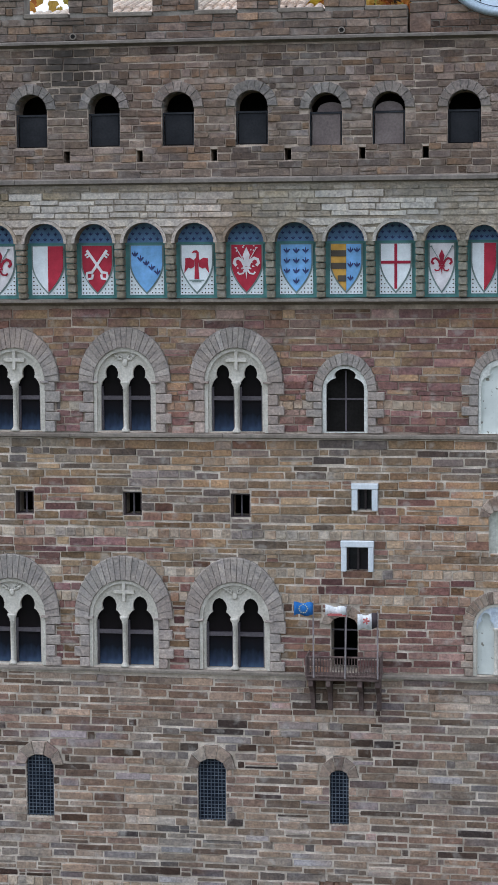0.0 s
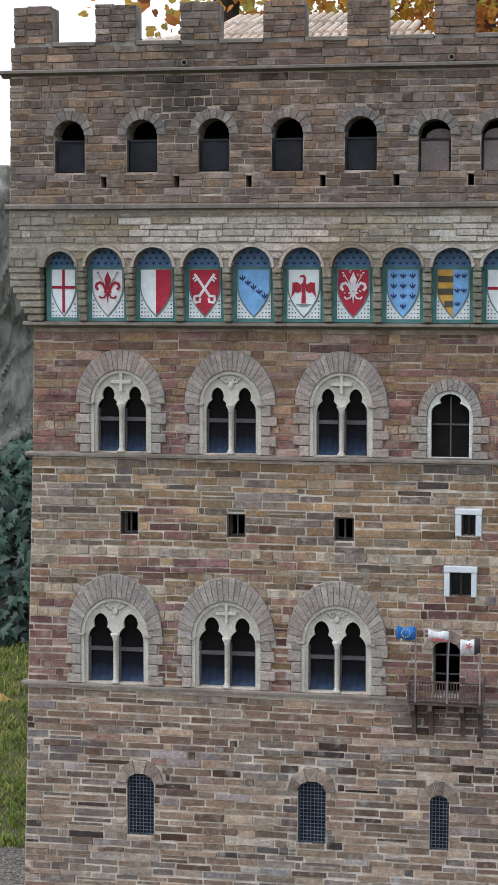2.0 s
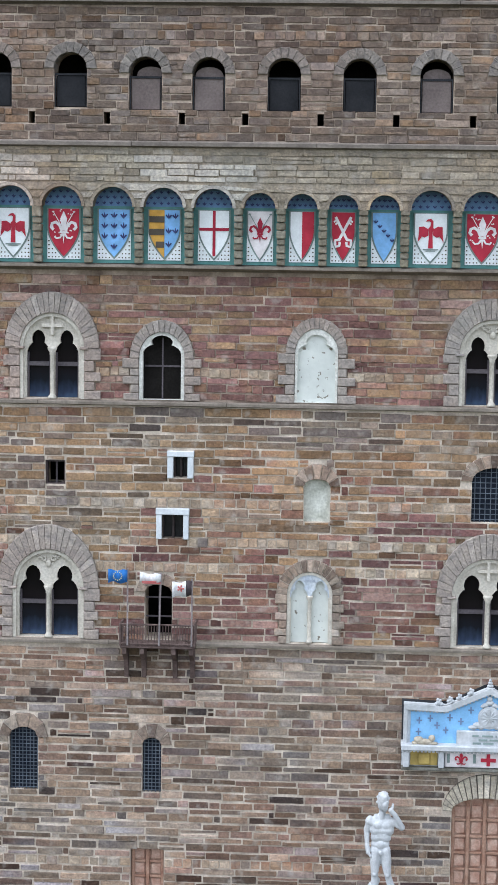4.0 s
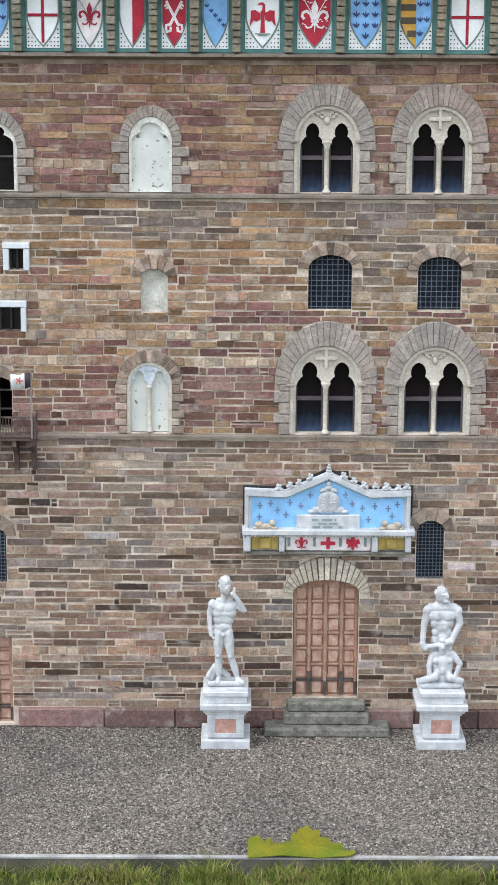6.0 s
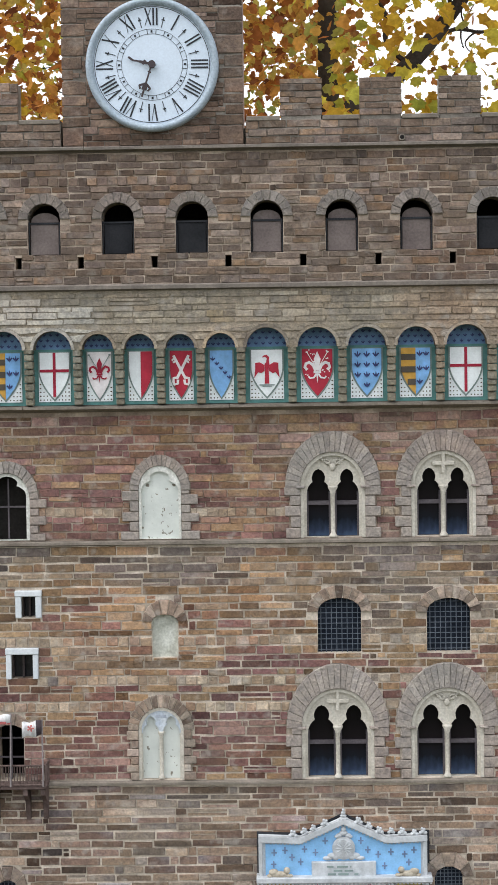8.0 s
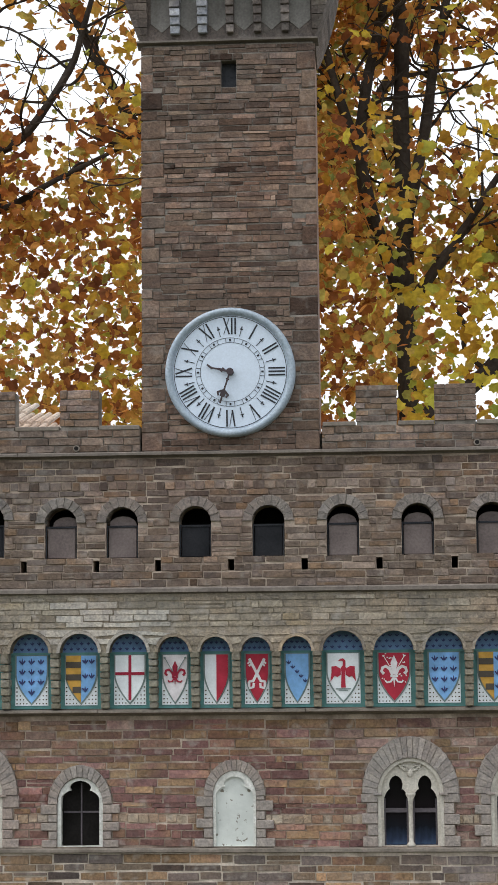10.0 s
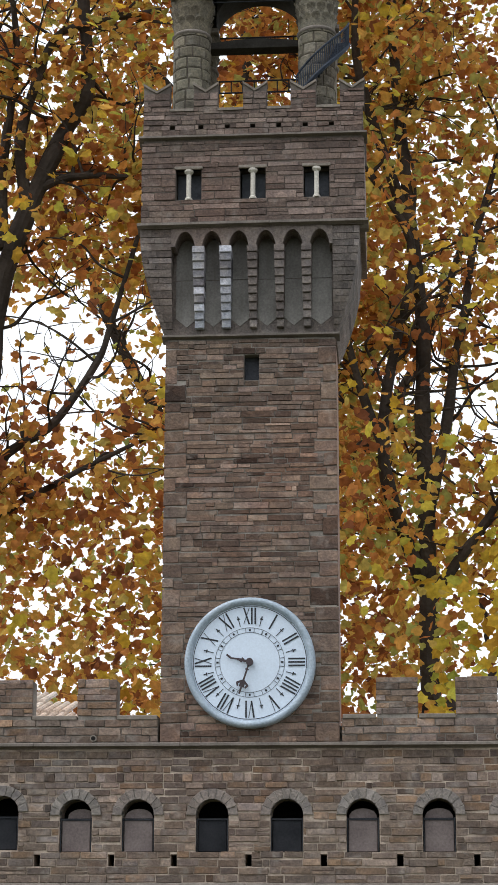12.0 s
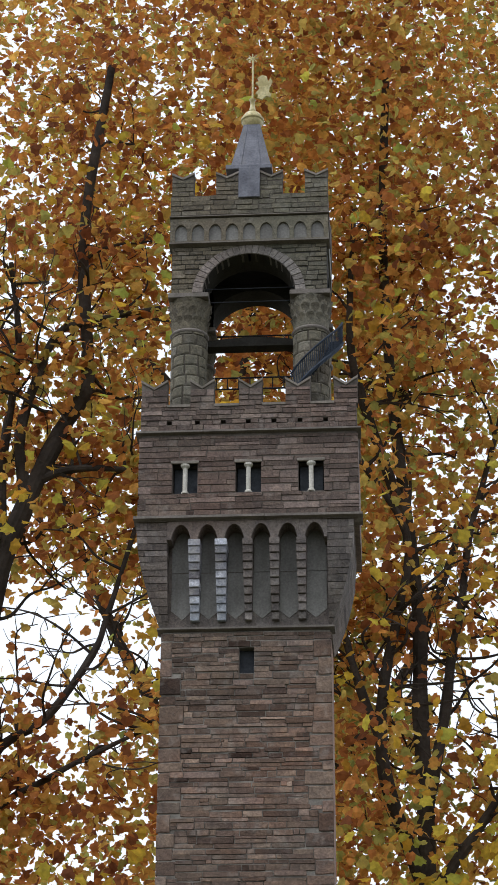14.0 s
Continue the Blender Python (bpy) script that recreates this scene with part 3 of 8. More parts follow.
pale_zone = lambda s: s[2] < 1.385 and in_pale(s[0] + 0.01)
build_stones(arch_band, [s for s in st if not pale_zone(s)], M_BAND, -0.05, lambda s: -0.45 < s[0] < 0.3, (0.0008, 0.0028), 0.008)
build_stones(arch_band, [s for s in st if pale_zone(s)], M_PALE, -0.051, lambda s: True, (0.0005, 0.002), 0.008)
for cx, hw in BAYS:
    hh = min(0.037, hw * 0.99)
    ai, ao = arc(cx, Z_BAND, hw, hh, 14), arc(cx, Z_BAND, hw + 0.0055, hh + 0.0055, 14)
    part("arch_moulding", prism(bmesh.new(), ai + list(reversed(ao)), -0.0535, -0.03), M_PALE if in_pale(cx) else M_BAND, arch_band)
# stones between neighbouring arches, in two lifts
for (ca, wa), (cb, wb) in zip(BAYS, BAYS[1:]):
    pa = [q_ for q_ in arc(ca, Z_BAND, wa + 0.006, min(0.037, wa * 0.99) + 0.006, 24) if q_[0] >= ca]
    pb = [q_ for q_ in arc(cb, Z_BAND, wb + 0.006, min(0.037, wb * 0.99) + 0.006, 24) if q_[0] <= cb]
    xm = 0.5 * (ca + wa + cb - wb)
    mat = M_PALE if in_pale(xm) else M_BAND
    for z0, z1 in ((Z_BAND + 0.012, Z_BAND + 0.0265), (Z_BAND + 0.0272, Z_BAND + 0.0425)):
        la = [q_ for q_ in pa if z0 <= q_[1] <= z1]
        lb = [q_ for q_ in pb if z0 <= q_[1] <= z1]
        if len(la) > 1 and len(lb) > 1:
            part("spandrel_stone", prism(bmesh.new(), la + lb[0:] if la[0][1] > la[-1][1] else la[::-1] + lb, -0.0522 - rng.uniform(0, 0.0006), -0.045), mat, arch_band)

GAL_WIN = [-1.225, -1.093, -0.964, -0.834, -0.706, -0.579, -0.472, -0.345, -0.218, -0.0895, 0.039, 0.1665, 0.297]
hg, kg = [], []
lift = lambda cx: 0.0065 if cx < -0.65 else 0.0
for cx in GAL_WIN:
    up = lift(cx)
    hg.append(arch_hole(cx, 1.472 + 0.6 * up, 1.534 + up, 0.0280, 0.027, 12))
    kg += [(cx, 1.472 + 0.6 * up, 1.534 + up, 0.0280, 0.0), (cx, 1.534 + up, 1.534 + up, 0.0445, 0.045)]
    px = cx + 0.062
    hg.append(arch_hole(px, 1.449, 1.469, 0.0055, 0))
    kg.append((px, 1.449, 1.469, 0.0055, 0))
gallery_wall = part("gallery_wall", slab(bmesh.new(), [(XL_G + 0.002, Z_G0), (XR_G, Z_G0), (XR_G, Z_C5), (XL_G + 0.006, Z_C5)], hg, -0.0497, 0.0), M_MORTAR_RED, palace, "dark weathered brown stone of the covered gallery")
build_stones(gallery_wall, lay(XL_G + 0.003, XR_G, Z_G0 + 0.008, Z_C5 - 0.006, kg, (0.0105, 0.0155), (0.026, 0.056), 0.0017, 0.04), M_GALLERY, -0.05, lambda s: -0.62 < s[0] < -0.02, (0.0006, 0.0030), 0.009)
cornice("string_course", XL_G - 0.006, XR_G + 0.006, Z_G0 - 0.009, Z_G0 + 0.008, -0.060, -0.03, M_CORNICE_DARK)
cornice("string_course", XL_G - 0.012, XR_G + 0.012, Z_C5 - 0.006, Z_C5 + 0.006, -0.066, -0.03, M_CORNICE_DARK)
bm = bmesh.new()
box(bm, XL_G + 0.002, XL_G + 0.05, 0.0, 1.12, 1.315, 1.66)
box(bm, XR_G - 0.05, XR_G, 0.0, 1.12, 1.315, 1.66)
part("gallery_side_wall", bm, M_GALLERY, palace)
# added black sheet standing in for the gallery's inner shade
bm = bmesh.new()
box(bm, XL_G + 0.052, XR_G - 0.052, 0.055, 0.06, 1.40, 1.655)
part("gallery_shade_sheet", bm, M_DARK, palace)
bm = bmesh.new()
box(bm, XL_G + 0.052, XR_G - 0.052, 0.0, 1.1, 1.640, 1.655)
part("gallery_ceiling", bm, M_MORTAR_DARK, palace)

# gallery window arches and shutters
for i, cx in enumerate(GAL_WIN):
    win = empty("gallery_window", parent=palace)
    up = lift(cx)
    voussoirs(win, cx, 1.534 + up, 0.027, 0.0280, 0.045, 0.0445, 9, M_VOUSS_GREY, -0.0545, -0.03, 0.0014)
    bm = bmesh.new()
    # placeholder
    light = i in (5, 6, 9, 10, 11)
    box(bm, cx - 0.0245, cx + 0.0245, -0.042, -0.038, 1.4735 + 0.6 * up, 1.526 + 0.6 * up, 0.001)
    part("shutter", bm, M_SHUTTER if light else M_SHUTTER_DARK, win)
    if light:
        part("upper_shutter", prism(bmesh.new(), arch_hole(cx + (0.008 if i == 5 else 0), 1.530, 1.532, 0.0235, 0.014, 10), -0.036, -0.032), M_SHUTTER, win)
    bm = bmesh.new()
    box(bm, cx - 0.0275, cx + 0.0275, -0.044, -0.040, 1.526 + 0.6 * up, 1.529 + 0.6 * up)
    for sx in (-1, 1):
        rod(bm, (cx + sx * 0.0262, -0.0445, 1.4735), (cx + sx * 0.0262, -0.0445, 1.53), 0.0012)
    part("shutter_bar", bm, M_IRON, win)

# corbel pillars between the shields
for i, cx in enumerate(PILLARS[:-1]):
    corbel = empty("corbel", parent=palace)
    z = Z_LEDGE + 0.001
    while z < Z_BAND:
        h = min(rng.uniform(0.010, 0.015), Z_BAND + 0.002 - z)
        if Z_BAND - (z + h) < 0.005:
            h = Z_BAND + 0.001 - z
        t = (z + h - Z_LEDGE) / (Z_BAND - Z_LEDGE)
        f = -0.031 - 0.020 * t ** 0.8
        w = 0.0074 + rng.uniform(-0.0006, 0.0004)
        part("block", box(bmesh.new(), cx - w, cx + w, f + rng.uniform(-0.001, 0.001), 0.0, z + 0.0003, z + h - 0.0006, 0.0014), M_CORBEL, corbel)
        z += h
# corner corbel, stepping out to the left
corbel = empty("corner_corbel", parent=palace)
z = Z_LEDGE + 0.001
while z < Z_BAND - 0.001:
    h = min(0.0122, Z_BAND - z)
    t = (z - Z_LEDGE) / (Z_BAND - Z_LEDGE)
    part("block", box(bmesh.new(), -1.311 - 0.027 * min(1, t * 1.7) + rng.uniform(-0.001, 0.001), -1.2825, -0.033 - 0.019 * t ** 0.8, 0.05, z, z + h - 0.0012, 0.0018), M_BAND, corbel)
    z += h
bm = bmesh.new()
box(bm, 0.372, XR_G, -0.035, 0.0, Z_LEDGE + 0.001, Z_BAND + 0.002)
part("closing_block", bm, M_BAND, palace)

# pipe ends in the parapet course
for px_ in (-1.015, -0.551, 0.143):
    drain = empty("drain_pipe", parent=palace)
    bm = bmesh.new()
    prism(bm, [(px_ + 0.0058 * math.cos(a_ * 0.5236), 1.664 + 0.0058 * math.sin(a_ * 0.5236)) for a_ in range(12)], -0.0585, -0.045)
    part("pipe", bm, M_CORNICE, drain)
    # flat black disc paints the shade of the pipe's hole
    part("bore_shade", prism(bmesh.new(), [(px_ + 0.0038 * math.cos(a_ * 0.5236), 1.664 + 0.0038 * math.sin(a_ * 0.5236)) for a_ in range(12)], -0.0590, -0.0580), M_DARK, drain)

# battlements
merl = [(-1.326, -1.255), (-1.177, -1.103), (-1.024, -0.954), (-0.877, -0.803), (-0.731, -0.660), (-0.582, -0.512), (-0.065, 0.008), (0.071, 0.144), (0.206, 0.279), (0.343, 0.416), (0.48, 0.553)]
bm = bmesh.new()
for a, b in ((XL_G + 0.008, -0.440), (-0.123, XR_G)):
    box(bm, a, b, -0.0497, 0.0, Z_C5, 1.697)
for a, b in merl:
    box(bm, a + 0.002, b - 0.002, -0.0497, -0.002, 1.697, 1.766)
part("parapet_core", bm, M_MORTAR_DARK, palace)
parapet = part("parapet_wall", box(bmesh.new(), XL_G + 0.01, XR_G - 0.01, -0.001, 0.002, Z_C5, 1.690), M_MORTAR_DARK, palace)
ps = lay(XL_G + 0.006, -0.440, Z_C5 + 0.007, 1.697, [], (0.011, 0.014), (0.03, 0.06), 0.0012) + lay(-0.124, XR_G, Z_C5 + 0.007, 1.697, [], (0.011, 0.014), (0.03, 0.06), 0.0012)
for a, b in merl:
    ps += lay(a, b, 1.703, 1.768, [], (0.010, 0.013), (0.026, 0.05), 0.0010)
build_stones(parapet, ps, M_GALLERY, -0.05, lambda s: s[0] < -0.40, (0.0006, 0.003), 0.006)
gaps = [(a[1], b[0]) for a, b in zip(merl, merl[1:]) if not (a[1] < -0.4 < b[0])] + [(-0.512, -0.441), (-0.122, -0.065)]
for a, b in gaps:
    part("coping_stone", box(bmesh.new(), a, b, -0.054, 0.004, 1.696, 1.704, 0.0012), M_CORNICE, palace)

# ---- clock tower ----
TX0, TX1, TY, TD = -0.437, -0.127, -0.05, 0.18
TCX = 0.5 * (TX0 + TX1)
HX0, HX1, HY = -0.481, -0.071, -0.10
HYB = 0.19                                  # back of the tower head
shaft = part("tower_shaft_wall", slab(bmesh.new(), [(TX0 + 0.003, Z_C5 + 0.004), (TX1 - 0.003, Z_C5 + 0.004), (TX1 - 0.003, 2.385), (TX0 + 0.003, 2.385)], [arch_hole(-0.2805, 2.306, 2.355, 0.0135, 0)], TY + 0.0003, TY + 0.04), M_MORTAR_DARK, palace, "thin-coursed brown stone of the tower shaft")
bm = bmesh.new()
box(bm, TX0 + 0.002, TX0 + 0.04, TY + 0.04, TY + TD, 1.655, 2.385)
box(bm, TX1 - 0.04, TX1 - 0.002, TY + 0.04, TY + TD, 1.655, 2.385)
box(bm, TX0 + 0.04, TX1 - 0.04, TY + TD - 0.04, TY + TD, 1.655, 2.385)
part("tower_side_wall", bm, M_TOWER, palace)
part("shaft_window_board", box(bmesh.new(), -0.296, -0.265, TY + 0.022, TY + 0.026, 2.30, 2.36), M_SLATE, palace)
# added black sheet for the shade within the shaft
part("tower_shade_sheet", box(bmesh.new(), TX0 + 0.041, TX1 - 0.041, TY + 0.08, TY + 0.09, 1.66, 2.38), M_DARK, palace)
kt = [(-0.2805, 2.306, 2.355, 0.0135, 0)]
quoin = []
z = Z_C5 + 0.006
while z < 2.380:
    h = min(rng.choice((0.018, 0.022, 0.026, 0.034)), 2.383 - z)
    if 2.383 - (z + h) < 0.01:
        h = 2.383 - z
    wl_, wr_ = rng.uniform(0.018, 0.05), rng.uniform(0.018, 0.05)
    quoin += [(TX0, TX0 + wl_, z + 0.0005, z + h - 0.0005), (TX1 - wr_, TX1, z + 0.0005, z + h - 0.0005)]
    kt += [(TX0, z, z + h, wl_, 0), (TX1, z, z + h, wr_, 0)]
    z += h
ts = lay(TX0, TX1, Z_C5 + 0.006, 2.383, kt, (0.0065, 0.0135), (0.022, 0.075), 0.0008)
build_stones(shaft, ts + quoin, M_TOWER, TY, lambda s: rng.random() < 0.5, (0.0006, 0.0028), 0.007)
cornice("tower_moulding", TX0 - 0.007, TX1 + 0.007, 2.383, 2.393, TY - 0.010, TY + 0.02, M_CORNICE_DARK)


# corbelled head
Z_H0, Z_HS, Z_H1, Z_HC, Z_HM = 2.393, 2.548, 2.583, 2.759, 2.868
LANCETS = [-0.399 + 0.0490 * i for i in range(6)]


def head_x(z):
    t = (z - Z_H0) / (Z_H1 - Z_H0)
    return 0.045 * math.sin(min(1, t) * math.pi / 2) ** 0.85 if t > 0 else 0.0


for sx, x in ((-1, TX0), (1, TX1)):
    side = empty("corner_corbel", parent=palace)
    xin = -0.4245 if sx < 0 else -0.131
    z, k = Z_H0, 0
    while z < Z_H1 - 0.002:
        h = min(rng.uniform(0.0105, 0.0145), Z_H1 - z)
        if Z_H1 - (z + h) < 0.006:
            h = Z_H1 - z
        d0, d1 = head_x(z), head_x(z + h)
        cut = 0.42 + 0.16 * rng.random() if k % 2 else 0.62 + 0.2 * rng.random()

        def stone(u0, u1, y0, y1):
            """A stone between two shares of the front's width, leaning out with the flare; y counts from the front."""
            bm = bmesh.new()
            rings = []
            for zz, d in ((z + 0.0006, d0), (z + h - 0.0006, d1)):
                xo, fy, e = x + sx * d, TY - d, rng.uniform(0, 0.0014)
                xa, xb = xin + (xo - xin) * u0, xin + (xo - xin) * u1
                rings.append([bm.verts.new(p_) for p_ in ((xa, fy + y0 - e, zz), (xb, fy + y0 - e, zz), (xb, (fy + y1) if y1 < 0.1 else HYB - 0.05, zz), (xa, (fy + y1) if y1 < 0.1 else HYB - 0.05, zz))])
            for i_ in range(4):
                bm.faces.new((rings[0][i_], rings[0][(i_ + 1) % 4], rings[1][(i_ + 1) % 4], rings[1][i_]))
            bm.faces.new(rings[0])
            bm.faces.new(rings[1])
            part("corbel_stone", bm, M_HEAD, side)

        stone(0.0, cut - 0.006, 0.0, 0.045)
        stone(cut + 0.006, 1.0, 0.0, 0.045)
        y = 0.0456
        while y < 0.10:
            e = y + rng.uniform(0.03, 0.06)
            stone(0.0, 1.0 + rng.uniform(-0.02, 0.01), y, e - 0.0006 if e < 0.10 else 1.0)
            y = e
        z, k = z + h, k + 1


def lancet(cx, z0, zs, hw, h, n=6):
    """A pointed opening."""
    right = [(cx + hw * math.cos(a) ** 1.0, zs + h * math.sin(a) ** 1.25) for a in [math.pi / 2 * i / n for i in range(n + 1)]]
    left = [(2 * cx - x, z) for x, z in reversed(right[:-1])]
    return [(cx - hw, z0), (cx + hw, z0)] + right + left


bm = bmesh.new()
pts = [(-0.4245, Z_HS), (-0.4245, Z_H1), (-0.131, Z_H1), (-0.131, Z_HS)]
low = []
for cx in reversed(LANCETS):
    low += lancet(cx, Z_HS, Z_HS, 0.0178, 0.029)[2:]
slab(bm, pts + low, [], HY + 0.002, TY)
part("lancet_arch_wall", bm, M_HEAD, palace)
M_PANEL = plain_stone("grey_cement_panel", (0.17, 0.16, 0.148), (0.26, 0.248, 0.23), 0.85, 18, streak=0.5)
for cx in LANCETS:
    bm = bmesh.new()
    prism(bm, [(cx - 0.020, 2.425), (cx, 2.408), (cx + 0.020, 2.425), (cx + 0.020, 2.497), (cx - 0.020, 2.497)], TY - 0.0035, TY)
    part("lancet_panel", bm, M_PANEL, palace)
    part("lancet_panel", box(bmesh.new(), cx - 0.020, cx + 0.020, TY - 0.0035, TY, 2.4985, 2.582), M_PANEL, palace)
part("panel_ground", box(bmesh.new(), -0.4245, -0.131, TY - 0.0024, TY + 0.0005, 2.394, 2.583), M_HEAD, palace)
part("tower_neck_wall", box(bmesh.new(), TX0 + 0.01, TX1 - 0.01, TY + 0.001, TY + TD, 2.39, 2.585), M_TOWER, palace)
M_COLWHITE = stone_pieces("whitish_column_block", [(0.42, 0.43, 0.44), (0.36, 0.37, 0.38), (0.46, 0.47, 0.48)], soil=0.3)
for i in range(-1, 6):
    cx = LANCETS[0] + 0.0490 * (i + 0.5)
    if i in (-1, 5):
        continue
    column = empty("corbel_column", parent=palace)
    z = 2.402
    while z < Z_HS - 0.001:
        h = min(0.0148, Z_HS - z)
        t = (z + h - 2.40) / (Z_HS - 2.40)
        w = (0.0078 if i in (0, 1) else 0.0062) + 0.0033 * t
        part("block", box(bmesh.new(), cx - w, cx + w, TY - 0.008 - 0.042 * t ** 0.8, TY - 0.004, z + 0.0002, z + h - 0.0002, 0.0009), M_COLWHITE if i in (0, 1) else M_HEAD, column)
        z += h
cornice("tower_moulding", HX0 - 0.006, HX1 + 0.006, Z_H1 - 0.004, Z_H1 + 0.010, HY - 0.010, HY + 0.03, M_CORNICE_DARK)
HW = [(-0.3935, 2.638, 2.697), (-0.2755, 2.638, 2.697), (-0.159, 2.638, 2.697)]
head = part("tower_head_wall", slab(bmesh.new(), [(HX0 + 0.003, Z_H1), (HX1 - 0.003, Z_H1), (HX1 - 0.003, Z_HC), (HX0 + 0.003, Z_HC)], [arch_hole(c, a, b, 0.0235, 0) for c, a, b in HW], HY + 0.0003, HY + 0.04), M_MORTAR_HEAD, palace)
build_stones(head, lay(HX0, HX1, Z_H1 + 0.010, Z_HC - 0.006, [(c, a, b, 0.0235, 0) for c, a, b in HW], (0.008, 0.018), (0.03, 0.09), 0.0006), M_TOWER_HEAD, HY, lambda s: True, (0.0006, 0.0020), 0.007)
bm = bmesh.new()
box(bm, HX0 + 0.001, HX0 + 0.03, HY + 0.04, HYB, Z_H1, Z_HC)
box(bm, HX1 - 0.03, HX1 - 0.001, HY + 0.04, HYB, Z_H1, Z_HC)
box(bm, HX0 + 0.03, HX1 - 0.03, HYB - 0.03, HYB, Z_H1, Z_HC)
box(bm, HX0 + 0.03, HX1 - 0.03, HY + 0.04, HYB - 0.03, Z_HC - 0.02, Z_HC - 0.005)
box(bm, HX0 + 0.03, HX1 - 0.03, HY + 0.04, HYB - 0.03, Z_H1, Z_H1 + 0.01)
part("head_side_wall", bm, M_TOWER_HEAD, palace)
# added black sheet for the shade within the tower head
part("head_shade_sheet", box(bmesh.new(), HX0 + 0.031, HX1 - 0.031, HY + 0.07, HY + 0.075, Z_H1 + 0.011, Z_HC - 0.021), M_DARK, palace)
for c, a, b in HW:
    win = empty("tower_window", parent=palace)
    part("board", box(bmesh.new(), c - 0.0215, c + 0.0215, HY + 0.022, HY + 0.026, a, b - 0.002), M_SLATE, win)
    part("colonnette", turned(bmesh.new(), c, HY + 0.004, [(0.007, a), (0.007, a + 0.003), (0.0045, a + 0.006), (0.0045, b - 0.008), (0.0085, b - 0.004), (0.0085, b)], 12), M_FRAME, win, "pale stone colonnette")
    part("lintel", box(bmesh.new(), c - 0.026, c + 0.026, HY - 0.004, HY + 0.01, b, b + 0.006, 0.001), M_CORNICE, win)
cornice("tower_moulding", HX0 - 0.006, HX1 + 0.006, Z_HC - 0.006, Z_HC + 0.005, HY - 0.010, HY + 0.03, M_CORNICE_DARK)
HM = [(-0.479, -0.430), (-0.386, -0.341), (-0.294, -0.250), (-0.206, -0.159), (-0.115, -0.070)]


def swallow(a, b, z0, z1, dip):
    m = 0.5 * (a + b)
    return [(a, z0), (b, z0), (b, z1), (m, z1 - dip), (a, z1)]


def head_battlement(merlons, x0, x1, y0, y1, z0, zsill, z1, dip, mat, blocks=()):
    """Parapet on four sides with swallow-tailed merlons."""
    bm = bmesh.new()
    hs = [arch_hole(c, z0 + 0.014, z0 + 0.022, 0.0045, 0) for c in blocks]
    slab(bm, [(x0, z0), (x1, z0), (x1, zsill), (x0, zsill)], hs, y0 + 0.0003, y0 + 0.022)
    box(bm, x0, x0 + 0.02, y0 + 0.022, y1, z0, zsill)
    box(bm, x1 - 0.02, x1, y0 + 0.022, y1, z0, zsill)
    box(bm, x0 + 0.02, x1 - 0.02, y1 - 0.02, y1, z0, zsill)
    for a, b in merlons:
        prism(bm, swallow(a, b, zsill, z1, dip), y0 + 0.0003, y0 + 0.022)
        prism(bm, swallow(a, b, zsill, z1, dip), y1 - 0.020, y1 - 0.001)
    wall = part("battlement_wall", bm, M_MORTAR_HEAD, palace)
    st = lay(x0, x1, z0 + 0.001, zsill, [(c, z0 + 0.014, z0 + 0.022, 0.0045, 0) for c in blocks], (0.009, 0.012), (0.02, 0.045), 0.0008)
    for a, b in merlons:
        st += lay(a, b, zsill, z1 - dip - 0.001, [], (0.009, 0.012), (0.018, 0.04), 0.0008)
    build_stones(wall, st, mat, y0, lambda s: True, (0.0006, 0.0025), 0.006)
    for a, b in merlons:
        m = 0.5 * (a + b)
        bm = bmesh.new()
        prism(bm, [(a - 0.001, z1 - 0.001), (m, z1 - dip - 0.001), (b + 0.001, z1 - 0.001), (b + 0.001, z1 + 0.004), (m, z1 - dip + 0.004), (a - 0.001, z1 + 0.004)], y0 - 0.003, y0 + 0.024)
        part("merlon_cap", bm, M_CORNICE, wall)


head_battlement(HM, HX0 + 0.002, HX1 - 0.002, HY, HYB, Z_HC + 0.005, 2.814, Z_HM, 0.016, M_TOWER_HEAD, [-0.425, -0.372, -0.323, -0.276, -0.228, -0.179, -0.131])
for (a, b), (c, d) in zip(HM, HM[1:]):
    part("sill_stone", box(bmesh.new(), b, c, HY - 0.003, HY + 0.026, 2.814, 2.819), M_CORNICE, palace)
part("terrace_floor", box(bmesh.new(), HX0 + 0.022, HX1 - 0.022, HY + 0.022, HYB - 0.02, Z_HC, 2.775), M_BELFRY, palace)

# belfry: four round pillars, arches and crown
BX0, BX1, BY0, BY1 = -0.434, -0.126, -0.045, 0.175
def pillar_stone(r):
    """A curved stone of one eighth of a course, with a worn face."""
    bm = bmesh.new()
    rows = []
    for rad, z, t in ((0.0325, 0.0004, 0.0), (0.0346, 0.0006, 0.02), (0.0358, 0.0032, 0.05), (0.0360, 0.0188, 0.05), (0.0346, 0.0217, 0.02), (0.0325, 0.0220, 0.0)):
        row = []
        for i in range(5):
            an = (0.015 + t + (math.pi / 4 - 0.03 - 2 * t) * i / 4)
            rr = rad + r.uniform(-0.0004, 0.0005)
            row.append(bm.verts.new((rr * math.cos(an), rr * math.sin(an), z + (r.uniform(-0.0006, 0.0006) if 0.001 < z < 0.02 else 0))))
        rows.append(row)
    for p_, q_ in zip(rows, rows[1:]):
        for i in range(4):
            bm.faces.new((p_[i], p_[i + 1], q_[i + 1], q_[i]))
    bm.faces.new([row[0] for row in rows])
    bm.faces.new([row[-1] for row in rows][::-1])
    me = bpy.data.meshes.new("pillar_stone")
    bmesh.ops.recalc_face_normals(bm, faces=bm.faces)
    bm.to_mesh(me)
    bm.free()
    me.materials.append(M_BELFRY)
    return me


